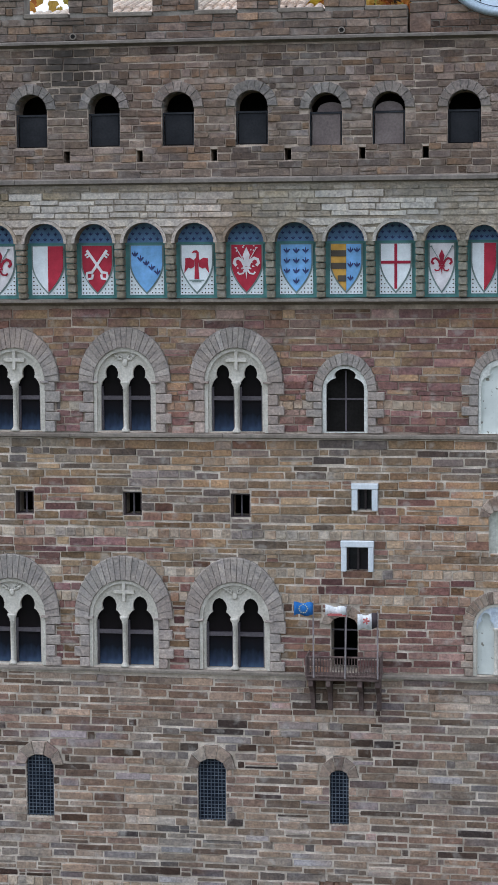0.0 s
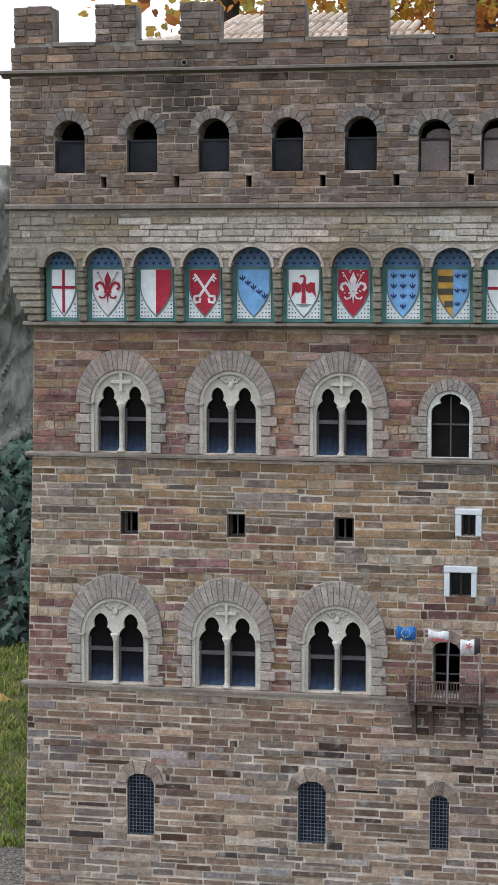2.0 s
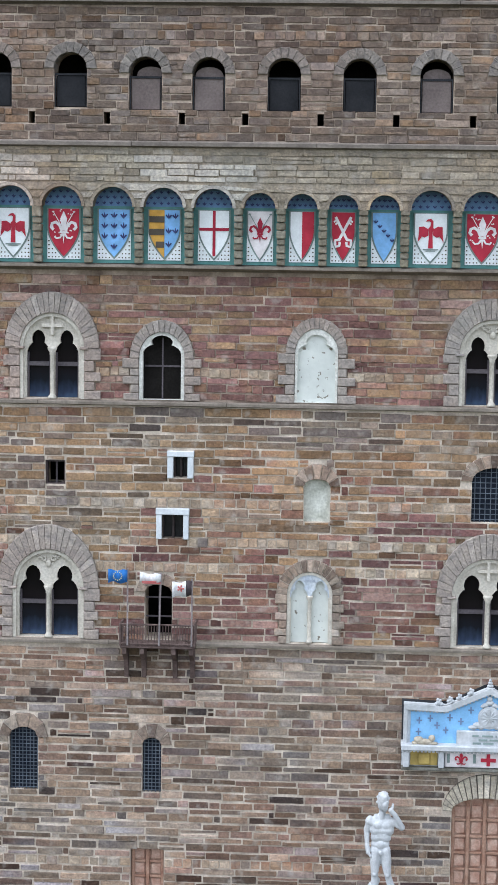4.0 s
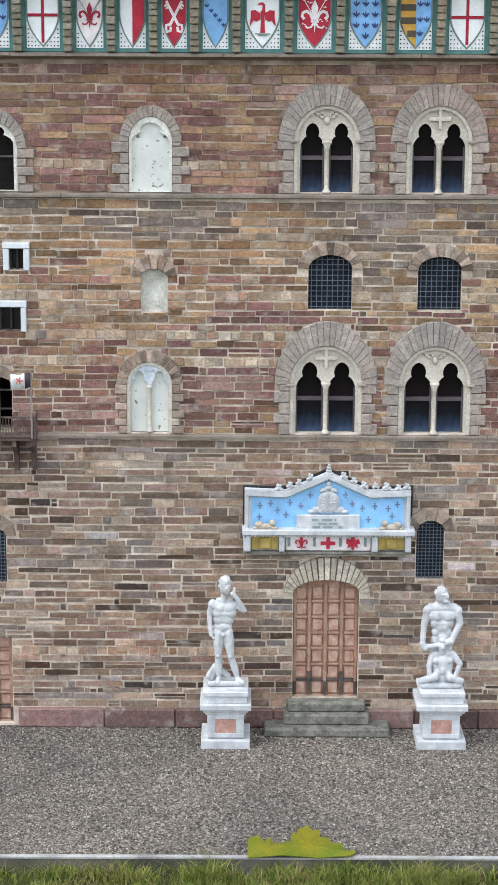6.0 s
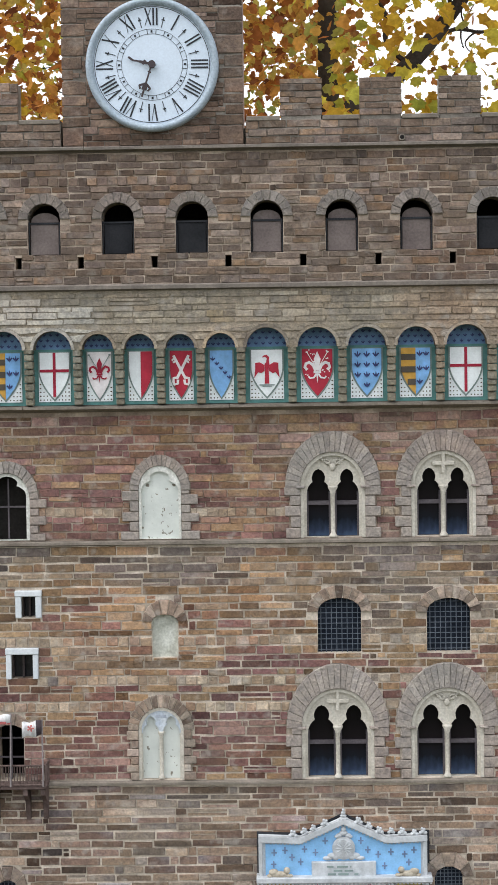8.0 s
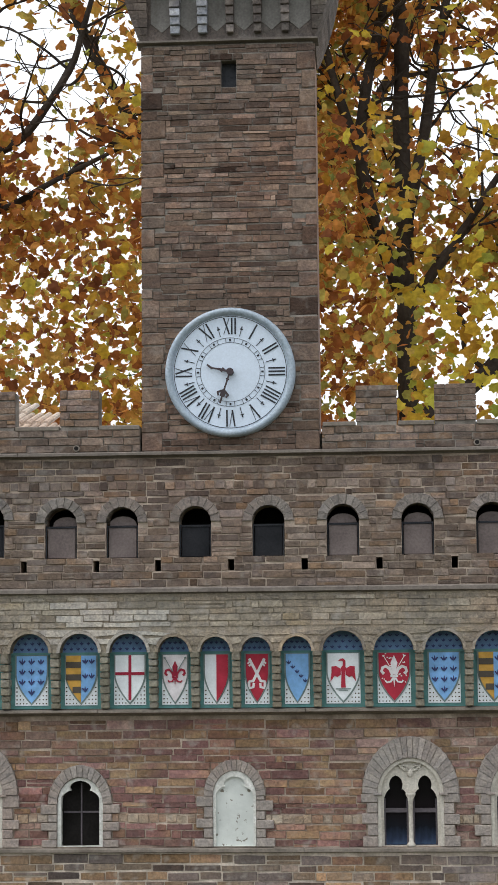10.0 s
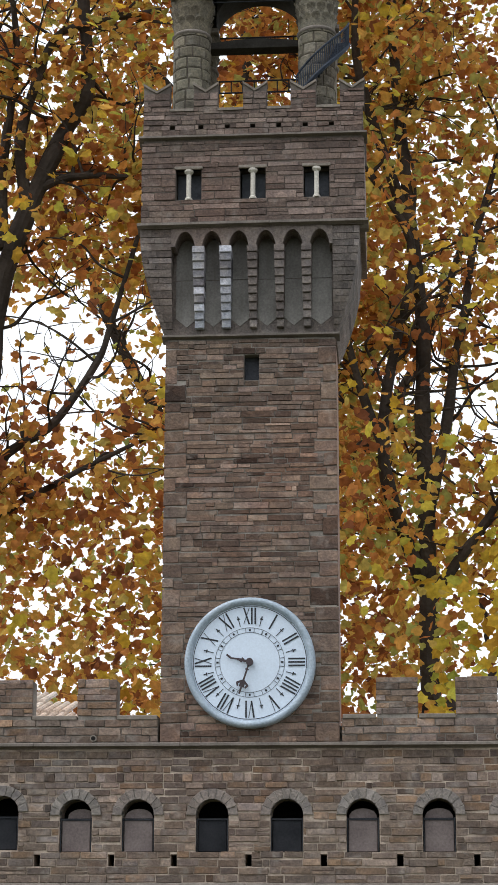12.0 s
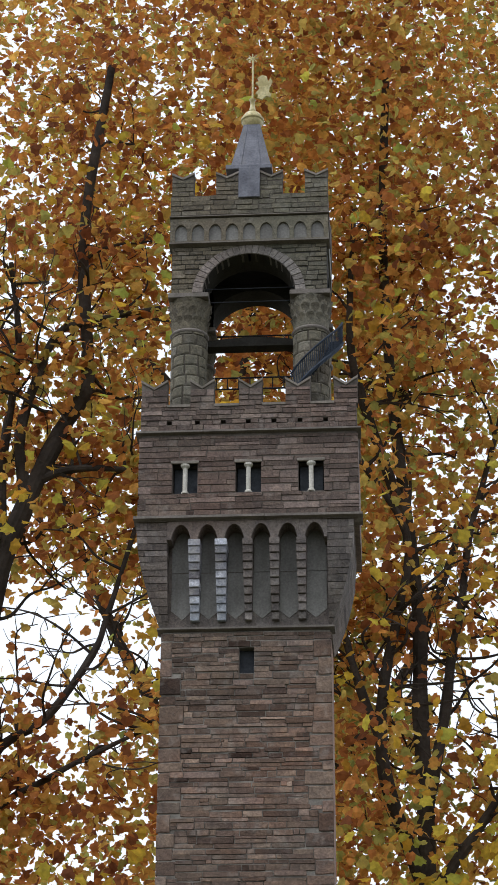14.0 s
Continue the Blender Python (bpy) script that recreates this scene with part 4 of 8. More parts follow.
PILLAR_STONES = [pillar_stone(rng) for _ in range(4)]
for cx in (-0.400, -0.160):
    for cy in (BY0 + 0.036, BY1 - 0.036):
        pillar = empty("belfry_pillar", parent=palace)
        z = 2.775
        while z < 3.000:
            h = min(0.0225, 3.006 - z)
            n = 10
            a0 = rng.random() * 6
            part("drum", turned(bmesh.new(), cx, cy, [(0.0338, z), (0.0338, z + h)], 20), M_MORTAR_HEAD if cy < 0.05 else M_BELFRY, pillar)
            for q_ in range(8 if cy < 0.05 else 0):
                ob = new("pillar_stone", PILLAR_STONES[rng.randrange(4)])
                ob.parent = pillar
                ob.matrix_local = Matrix.Translation((cx, cy, z)) @ Matrix.Rotation(a0 + q_ * math.pi / 4, 4, "Z") @ Matrix.Diagonal((1, 1, h / 0.0225, 1))
            z += h
        part("collar", turned(bmesh.new(), cx, cy, [(0.036, 3.004), (0.039, 3.008), (0.036, 3.012)], 20), M_CORNICE_DARK, pillar, smooth=True)
        bm = bmesh.new()
        turned(bm, cx, cy, [(0.0345, 3.011), (0.037, 3.045), (0.041, 3.080)], 20)
        for row, zz, rr, hh in ((0, 3.030, 0.0350, 0.015), (1, 3.049, 0.0368, 0.016), (2, 3.068, 0.0385, 0.014)):
            for i in range(12):
                an = 2 * math.pi * (i + 0.5 * (row % 2)) / 12
                # a cupped leaf, narrow below, its lip bent outwards
                up = [(0.35, -1.0, 0.0), (0.75, -0.45, 0.0012), (1.0, 0.15, 0.0026), (0.95, 0.62, 0.0046), (0.6, 0.95, 0.0062)]
                cols = []
                for w_, z_, o_ in up:
                    r_ = rr + o_
                    aw = 0.0082 * w_ / rr
                    cols.append([bm.verts.new((cx + (r_ - (0.0016 if k_ else 0)) * math.cos(an + k_ * aw), cy + (r_ - (0.0016 if k_ else 0)) * math.sin(an + k_ * aw), zz + z_ * hh * 0.6)) for k_ in (-1, 0, 1)])
                for p_, q_ in zip(cols, cols[1:]):
                    for k_ in range(2):
                        bm.faces.new((p_[k_], p_[k_ + 1], q_[k_ + 1], q_[k_]))
                lip = [bm.verts.new((cx + (rr - 0.001) * math.cos(an + k_ * 0.12), cy + (rr - 0.001) * math.sin(an + k_ * 0.12), zz + 0.66 * hh)) for k_ in (-1, 0, 1)]
                for k_ in range(2):
                    bm.faces.new((cols[-1][k_], cols[-1][k_ + 1], lip[k_ + 1], lip[k_]))
        part("capital", bm, M_BELFRY, pillar, "carved leaf capital")
        part("abacus", box(bmesh.new(), cx - 0.040, cx + 0.040, cy - 0.040, cy + 0.040, 3.078, 3.088, 0.001), M_CORNICE_DARK, pillar)
# inner belfry stone coloured near black to paint in the shade under the arches
M_INNER_SHADE = plain_stone("shade_dark_inner_stone", (0.035, 0.032, 0.028), (0.06, 0.055, 0.048), 0.95, 25)
ARX, ARH = 0.0915, 0.085
for y0, y1 in ((BY0, BY0 + 0.07), (BY1 - 0.07, BY1)):
    pts = [(BX0, 3.088), (BX0, 3.20), (BX1, 3.20), (BX1, 3.088)] + list(reversed(arc(-0.2805, 3.088, ARX, ARH, 20)))
    bw = part("belfry_arch_wall", slab(bmesh.new(), pts, [], y0 + 0.0003, y1), M_INNER_SHADE, palace)
    if y0 == BY0:
        build_stones(bw, lay(BX0, BX1, 3.088, 3.192, [(-0.2805, 3.088, 3.088, 0.110, 0.098)], (0.0085, 0.0115), (0.02, 0.05), 0.0008), M_BELFRY, y0, lambda s: True, (0.0006, 0.0025), 0.007)
        voussoirs(bw, -0.2805, 3.088, ARH, ARX, 0.104, 0.112, 25, M_VOUSS_GREY, y0 - 0.003, y0 + 0.03, 0.001)
for x0, x1 in ((BX0, BX0 + 0.07), (BX1 - 0.07, BX1)):
    bm = bmesh.new()
    cy = 0.5 * (BY0 + BY1)
    ps_ = [(BY0 + 0.07, 3.088), (BY0 + 0.07, 3.20), (BY1 - 0.07, 3.20), (BY1 - 0.07, 3.088)] + [(cy + (0.074) * math.cos(math.pi * i / 14), 3.088 + 0.075 * math.sin(math.pi * i / 14)) for i in range(15)]
    prism(bm, [(y, z) for y, z in ps_], x0, x1)
    for v in bm.verts:
        v.co = (v.co.y, v.co.x, v.co.z)
    part("belfry_side_arch", bm, M_INNER_SHADE, palace)
# ceiling colour carries the belfry's inside shade too
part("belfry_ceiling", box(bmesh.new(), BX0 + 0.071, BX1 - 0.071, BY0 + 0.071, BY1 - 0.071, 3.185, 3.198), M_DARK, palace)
FR0, FR1 = 3.192, 3.252
fx0, fx1 = BX0 - 0.004, BX1 + 0.004
LN = [fx0 + 0.022 + (fx1 - fx0 - 0.044) * i / 8 for i in range(9)]
fr = slab(bmesh.new(), [(fx0, FR0 + 0.006), (fx1, FR0 + 0.006), (fx1, FR1), (fx0, FR1)], [lancet(c, FR0 + 0.009, FR0 + 0.030, 0.0125, 0.017, 4) for c in LN], BY0 - 0.010, BY0 - 0.001)
part("lancet_frieze", fr, M_BELFRY, palace)
part("frieze_back", box(bmesh.new(), fx0 + 0.001, fx1 - 0.001, BY0 - 0.0045, BY1 + 0.01, FR0 + 0.004, FR1 - 0.001), M_PANEL, palace)
cornice("frieze_moulding", fx0 - 0.002, fx1 + 0.002, FR0 - 0.002, FR0 + 0.006, BY0 - 0.014, BY0 + 0.02, M_CORNICE_DARK)
cornice("frieze_moulding", fx0 - 0.002, fx1 + 0.002, FR1, FR1 + 0.006, BY0 - 0.014, BY0 + 0.02, M_CORNICE_DARK)
BM = [(-0.436, -0.392), (-0.347, -0.306), (-0.302, -0.258), (-0.254, -0.213), (-0.168, -0.122)]
head_battlement([BM[0], (-0.347, -0.302), (-0.258, -0.213), BM[4]], fx0, fx1, BY0 - 0.009, BY1 + 0.01, FR1 + 0.006, 3.305, 3.356, 0.012, M_BELFRY)
M_LEAD = plain_stone("weathered_lead", (0.09, 0.09, 0.11), (0.19, 0.19, 0.22), 0.5, 30, streak=0.6)
roof = empty("belfry_roof", parent=palace, label="small grey lead pyramid roof with gilded ball")
bm = bmesh.new()
pc, ph, pz0, pz1 = (-0.2805, 0.03), 0.047, 3.372, 3.516
q = [bm.verts.new((pc[0] + sx * ph, pc[1] + sy * ph, pz0)) for sx, sy in ((-1, -1), (1, -1), (1, 1), (-1, 1))]
t4 = [bm.verts.new((pc[0] + sx * 0.017, pc[1] + sy * 0.017, pz1)) for sx, sy in ((-1, -1), (1, -1), (1, 1), (-1, 1))]
for i in range(4):
    bm.faces.new((q[i], q[(i + 1) % 4], t4[(i + 1) % 4], t4[i]))
bm.faces.new(q)
bm.faces.new(t4)
part("pyramid", bm, M_LEAD, roof)
for sx in (-0.5, 0.5):
    part("seam", rod(bmesh.new(), (pc[0] + sx * ph, pc[1] - ph, pz0), (pc[0] + sx * 0.017, pc[1] - 0.017, pz1), 0.0012, 5), M_LEAD, roof)
part("lead_sheet", box(bmesh.new(), -0.3015, -0.2585, BY0 - 0.015, BY0 + 0.05, 3.296, 3.366, 0.001), M_LEAD, roof)
part("lead_edge", box(bmesh.new(), -0.328, -0.234, BY0 - 0.013, 0.078, 3.364, 3.374, 0.001), M_LEAD, roof)
M_GILT = plain_stone("tarnished_gilding", (0.42, 0.34, 0.14), (0.62, 0.53, 0.28), 0.4, 60)
bm = bmesh.new()
bmesh.ops.create_uvsphere(bm, u_segments=20, v_segments=12, radius=0.0225, matrix=Matrix.Translation((pc[0], pc[1], 3.535)))
part("ball", bm, M_GILT, roof, "tarnished gilt ball", smooth=True)
part("ball_collar", turned(bmesh.new(), pc[0], pc[1], [(0.0224, 3.532), (0.0246, 3.534), (0.0246, 3.538), (0.0224, 3.540)], 20), M_GILT, roof)
part("ball_neck", turned(bmesh.new(), pc[0], pc[1], [(0.011, 3.554), (0.007, 3.562), (0.005, 3.572), (0.005, 3.585), (0.008, 3.588)], 14), M_GILT, roof, smooth=True)
part("vane_rod", rod(bmesh.new(), (pc[0], pc[1], 3.58), (pc[0] + 0.001, pc[1], 3.690), 0.0022), M_GILT, roof)
bm = bmesh.new()
vx, vy, vz = pc[0] + 0.006, pc[1], 3.592
prism(bm, [(vx + a * 0.001, vz + b * 0.001) for a, b in ((0, 12), (6, 8), (4, 0), (14, -4), (22, 4), (30, 2), (34, 10), (28, 14), (30, 26), (36, 40), (32, 50), (27, 40), (24, 54), (14, 58), (4, 50), (8, 42), (0, 38), (6, 32), (8, 22))], vy - 0.002, vy + 0.002)
part("vane", bm, M_GILT, roof, "gilt sheet weather vane")
bm = bmesh.new()
for a in range(4):
    rod(bm, (pc[0] - 0.012 * math.cos(a * 0.785), pc[1], 3.693 - 0.012 * math.sin(a * 0.785)), (pc[0] + 0.012 * math.cos(a * 0.785), pc[1], 3.693 + 0.012 * math.sin(a * 0.785)), 0.0016, 5)
part("vane_star", bm, M_GILT, roof)
# iron rails and a curved stair by the pillars
bm = bmesh.new()
for yy, zz in ((BY0 + 0.036, 3.115), (BY0 + 0.036, 3.085)):
    rod(bm, (-0.37, yy, zz), (-0.19, yy, zz), 0.0012)
part("tie_bar", bm, M_IRON, palace)
bm = bmesh.new()
yy = BY1 - 0.035
for zz in (2.965, 2.990, 3.05, 3.085):
    rod(bm, (-0.37, yy, zz), (-0.19, yy, zz), 0.0018)
for i in range(8):
    rod(bm, (-0.36 + 0.023 * i, yy, 2.965), (-0.36 + 0.023 * i, yy, 2.99), 0.0014)
for i in range(4):
    rod(bm, (-0.35 + 0.046 * i, yy, 3.05), (-0.35 + 0.046 * i, yy, 3.085), 0.0014)
part("belfry_rail", bm, M_IRON, palace)
beam = bmesh.new()
prism(beam, [(-0.372, 3.022), (-0.190, 3.022), (-0.190, 3.030)] + [(-0.190 - 0.182 * i / 8, 3.034 + 0.008 * math.sin(math.pi * i / 8)) for i in range(9)] + [(-0.372, 3.030)], 0.06, 0.09)
part("bell_beam", beam, M_INNER_SHADE, palace)
stair = empty("curved_stair", parent=palace, label="dark curved iron stair with railing")
M_STAIR = plain_stone("blue_black_iron", (0.018, 0.024, 0.036), (0.04, 0.05, 0.068), 0.6)
sc = (-0.160, BY0 + 0.036)


def stair_at(k, r, dz=0.0):
    a = math.radians(-128 + 7.4 * k)
    return (sc[0] + r * math.cos(a), sc[1] + r * math.sin(a), 2.856 + 0.0080 * k + dz)


for i in range(17):
    bm = bmesh.new()
    rod(bm, stair_at(i, 0.037), stair_at(i, 0.062), 0.0030, 6)
    part("tread", bm, M_STAIR, stair)
for i in range(33):
    part("baluster", rod(bmesh.new(), stair_at(i / 2, 0.062), stair_at(i / 2 + 0.35, 0.062, 0.042), 0.0010, 5), M_STAIR, stair)
for dz, rr in ((-0.002, 0.0040), (0.042, 0.0022)):
    bm = bmesh.new()
    for i in range(16):
        rod(bm, stair_at(i, 0.062, dz), stair_at(i + 1, 0.062, dz), rr, 6)
    part("handrail" if dz > 0 else "stringer", bm, M_STAIR, stair)

# ---- tile roof behind the battlement ----
M_TILE = stone_pieces("sandy_roof_tile", [(0.56, 0.48, 0.38), (0.60, 0.53, 0.43), (0.52, 0.44, 0.35), (0.62, 0.56, 0.47)], soil=0.2, odds=0.0, spread=0.5)
tiled = part("tile_roof", box(bmesh.new(), -1.20, -0.55, 0.13, 0.135, 1.66, 1.665), M_TILE, palace, "sandy clay tile roof")
slope = (0.085, 0.50, 1.700, 1.815)
nx = int(0.66 / 0.017)
for i in range(nx):
    for j in range(3):
        t0, t1 = j / 3, (j + 1) / 3 + 0.02
        y0, y1 = slope[0] + (slope[1] - slope[0]) * t0, slope[0] + (slope[1] - slope[0]) * t1
        z0, z1 = slope[2] + (slope[3] - slope[2]) * t0 + 0.004, slope[2] + (slope[3] - slope[2]) * t1
        cx = -1.19 + 0.017 * (i + 0.5)
        if cx > -0.575 - 0.07 * j or cx < -1.15 + 0.18 * t0:
            continue
        bm = bmesh.new()
        rows = []
        for y, z, r in ((y0, z0, 0.0085), (y1, z1, 0.0072)):
            rows.append([bm.verts.new((cx + r * math.cos(a), y, z + r * math.sin(a))) for a in [math.pi * k / 5 for k in range(6)]])
        for k in range(5):
            bm.faces.new((rows[0][k], rows[0][k + 1], rows[1][k + 1], rows[1][k]))
        bm.faces.new(rows[0])
        part("roof_tile", bm, M_TILE, tiled)
bm = bmesh.new()
v = [bm.verts.new(p) for p in ((-1.2, slope[0], slope[2]), (-0.57, slope[0], slope[2]), (-0.76, slope[1], slope[3]), (-1.02, slope[1], slope[3]))]
bm.faces.new(v)
e = bmesh.ops.extrude_face_region(bm, geom=bm.faces[:])
for g in e["geom"]:
    if isinstance(g, bmesh.types.BMVert):
        g.co.z -= 0.02
part("roof_deck", bm, M_TILE, palace)

# ---- ground ----
M_GRAVEL, gn, gl, gb = base_mat("exposed_aggregate", 0.9)
gg = gn.new("ShaderNodeNewGeometry")
vo = gn.new("ShaderNodeTexVoronoi")
vo.inputs["Scale"].default_value = 290
gl.new(gg.outputs["Position"], vo.inputs["Vector"])
chan = gn.new("ShaderNodeSeparateColor")
gl.new(vo.outputs["Color"], chan.inputs[0])
peb = ramp(gn, gl, chan.outputs[0], [(0.0, (0.05, 0.048, 0.045)), (0.3, (0.13, 0.12, 0.108)), (0.65, (0.22, 0.20, 0.18)), (0.9, (0.32, 0.295, 0.26)), (1.0, (0.52, 0.50, 0.47))])
big = noise_node(gn, gl, 3.0, 5, gg.outputs["Position"])
gl.new(mixc(gn, gl, 1.0, peb, ramp(gn, gl, big.outputs[0], [(0.3, (0.52, 0.52, 0.53)), (0.7, (0.84, 0.82, 0.79))]), "MULTIPLY"), gb.inputs["Base Color"])
bump(gn, gl, gb, vo.outputs["Distance"], 0.003, 0.8)
M_GRASS = plain_stone("lawn_soil", (0.050, 0.040, 0.024), (0.085, 0.095, 0.038), 0.95, 16, 120, 0.004)
pave = part("pavement", box(bmesh.new(), -6.0, 4.0, -0.545, 0.735, -0.05, 0.0), M_GRAVEL)
tagged(pave, "grey exposed-aggregate concrete paving round the model", "pavement", kind="structure")
bm = bmesh.new()
bmesh.ops.create_grid(bm, x_segments=1, y_segments=1, size=400)
gr = part("ground", bm, M_GRASS)
gr.location.z = -0.026
tagged(gr, "short mown lawn reaching away from the paving", "lawn", kind="structure")
M_PEBBLE, pbn, pbl, pbb = base_mat("washed_pebble", 0.85)
pr_, pp_ = piece_random(pbn, pbl)
pc_ = ramp(pbn, pbl, pr_, [(0.0, (0.06, 0.055, 0.05)), (0.2, (0.13, 0.118, 0.105)), (0.5, (0.21, 0.19, 0.165)), (0.8, (0.285, 0.262, 0.23)), (0.95, (0.40, 0.38, 0.345)), (1.0, (0.50, 0.48, 0.45))])
pbl.new(mixc(pbn, pbl, 1.0, pc_, ramp(pbn, pbl, noise_node(pbn, pbl, 3.0, 5, pp_).outputs[0], [(0.3, (0.70, 0.70, 0.71)), (0.7, (1.05, 1.02, 0.98))]), "MULTIPLY"), pbb.inputs["Base Color"])


def pebbles(rect, count, seed):
    """Small angular stones bedded in the paving, as one mesh."""
    r = random.Random(seed)
    V, F = [], []
    for _ in range(count):
        x, y = r.uniform(rect[0], rect[1]), r.uniform(rect[2], rect[3])
        a, b, c = r.uniform(0.0011, 0.0032), r.uniform(0.0011, 0.0030), r.uniform(0.0006, 0.0025)
        t = r.uniform(0, 6.28)
        o = len(V)
        for i in range(5):
            an = t + 2 * math.pi * i / 5
            V.append((x + a * math.cos(an) * r.uniform(0.8, 1.1), y + b * math.sin(an) * r.uniform(0.8, 1.1), -0.0004))
        for i in range(3):
            an = t + 2.1 * i
            V.append((x + 0.55 * a * math.cos(an), y + 0.55 * b * math.sin(an), c * r.uniform(0.8, 1.1)))
        F += [(o + 5, o + 6, o + 7), (o, o + 1, o + 5), (o + 1, o + 6, o + 5), (o + 1, o + 2, o + 6), (o + 2, o + 3, o + 6), (o + 3, o + 7, o + 6), (o + 3, o + 4, o + 7), (o + 4, o, o + 7), (o, o + 5, o + 7)]
    me = bpy.data.meshes.new("aggregate")
    me.from_pydata(V, [], F)
    me.materials.append(M_PEBBLE)
    ob = new("aggregate", me)
    ob.parent = pave
    return tagged(ob, kind="stuff")


pebbles((-0.75, 0.55, -0.5445, -0.012), 30000, 17)
M_KERB = plain_stone("concrete_kerb", (0.05, 0.05, 0.04), (0.15, 0.14, 0.12), 0.9, 12, streak=0.3)
M_EDGE = plain_stone("pale_edging_strip", (0.22, 0.22, 0.22), (0.42, 0.42, 0.42), 0.6, 20)
kx = -6.12
while kx < 4.0:
    kerb = part("kerb_stone", box(bmesh.new(), kx + 0.002, kx + 1.098, -0.562, -0.546, -0.12, 0.001, 0.002), M_KERB)
    tagged(kerb, "narrow grey concrete kerb edging the paving", "kerb", "kerb row", "structure")
    part("edging_strip", box(bmesh.new(), kx + 0.002, kx + 1.098, -0.564, -0.554, 0.001, 0.004), M_EDGE, kerb)
    kx += 1.1

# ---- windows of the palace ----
M_PANE, pn, pl, pb = base_mat("blue_foot_reflection_tint_glass", 0.12)
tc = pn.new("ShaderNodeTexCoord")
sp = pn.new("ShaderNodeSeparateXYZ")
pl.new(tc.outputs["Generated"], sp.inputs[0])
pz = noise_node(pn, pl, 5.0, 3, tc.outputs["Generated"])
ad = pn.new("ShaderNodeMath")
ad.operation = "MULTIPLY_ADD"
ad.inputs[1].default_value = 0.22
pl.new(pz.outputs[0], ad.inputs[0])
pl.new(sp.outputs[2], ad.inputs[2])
# bluish foot to near-black top; a purple-brown reflection is painted into the upper colours
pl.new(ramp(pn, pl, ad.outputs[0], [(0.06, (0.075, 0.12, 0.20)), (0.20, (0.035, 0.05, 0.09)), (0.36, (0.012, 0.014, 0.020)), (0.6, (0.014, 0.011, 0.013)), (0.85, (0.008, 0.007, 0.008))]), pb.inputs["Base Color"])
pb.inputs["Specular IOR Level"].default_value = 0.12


def cusped(cx, z0, zs, hw, top):
    """A light with a shouldered trefoil head."""
    h = top - zs
    r = [(1, 0.0), (0.97, 0.18), (0.84, 0.34), (0.62, 0.47), (0.50, 0.50), (0.55, 0.60), (0.56, 0.70), (0.46, 0.84), (0.26, 0.95), (0, 1.0)]
    right = [(cx + hw * a, zs + h * b) for a, b in r]
    return [(cx - hw, z0), (cx + hw, z0)] + right + [(2 * cx - x, z) for x, z in reversed(right[:-1])]


def scroll(bm, cx, z, y, s):
    for sx in (-1, 1):
        p = None
        for i in range(15):
            a = 0.55 * i
            r = s * (0.30 - 0.016 * i)
            q_ = (cx + sx * (s * 0.42 + r * math.cos(a)), y, z + r * math.sin(a) * 0.8)
            if p:
                rod(bm, p, q_, s * 0.075, 5)
            p = q_
        rod(bm, (cx + sx * s * 0.1, y, z - s * 0.25), (cx + sx * s * 0.95, y, z + s * 0.32), s * 0.07, 5)
    m = Matrix.Translation((cx, y, z - s * 0.35)) @ Matrix.Diagonal((s * 0.22, s * 0.12, s * 0.30, 1))
    bmesh.ops.create_icosphere(bm, subdivisions=2, radius=1, matrix=m)


def quoins(win, cx, z0, z1, inner, wide, slim, mat, n=5):
    for sx in (-1, 1):
        z, k = z0, rng.randrange(2)
        while z < z1 - 0.002:
            h = min((z1 - z0) / n * rng.uniform(0.85, 1.15), z1 - z)
            if z1 - (z + h) < 0.006:
                h = z1 - z
            w = (wide if k % 2 else slim) * rng.uniform(0.92, 1.08)
            a, b = sorted((cx + sx * inner, cx + sx * (inner + w)))
            part("quoin", box(bmesh.new(), a, b, -0.0065 + rng.uniform(-0.0006, 0.0006), 0.008, z + 0.0006, z + h - 0.0006, 0.0012), mat, win)
            z, k = z + h, k + 1


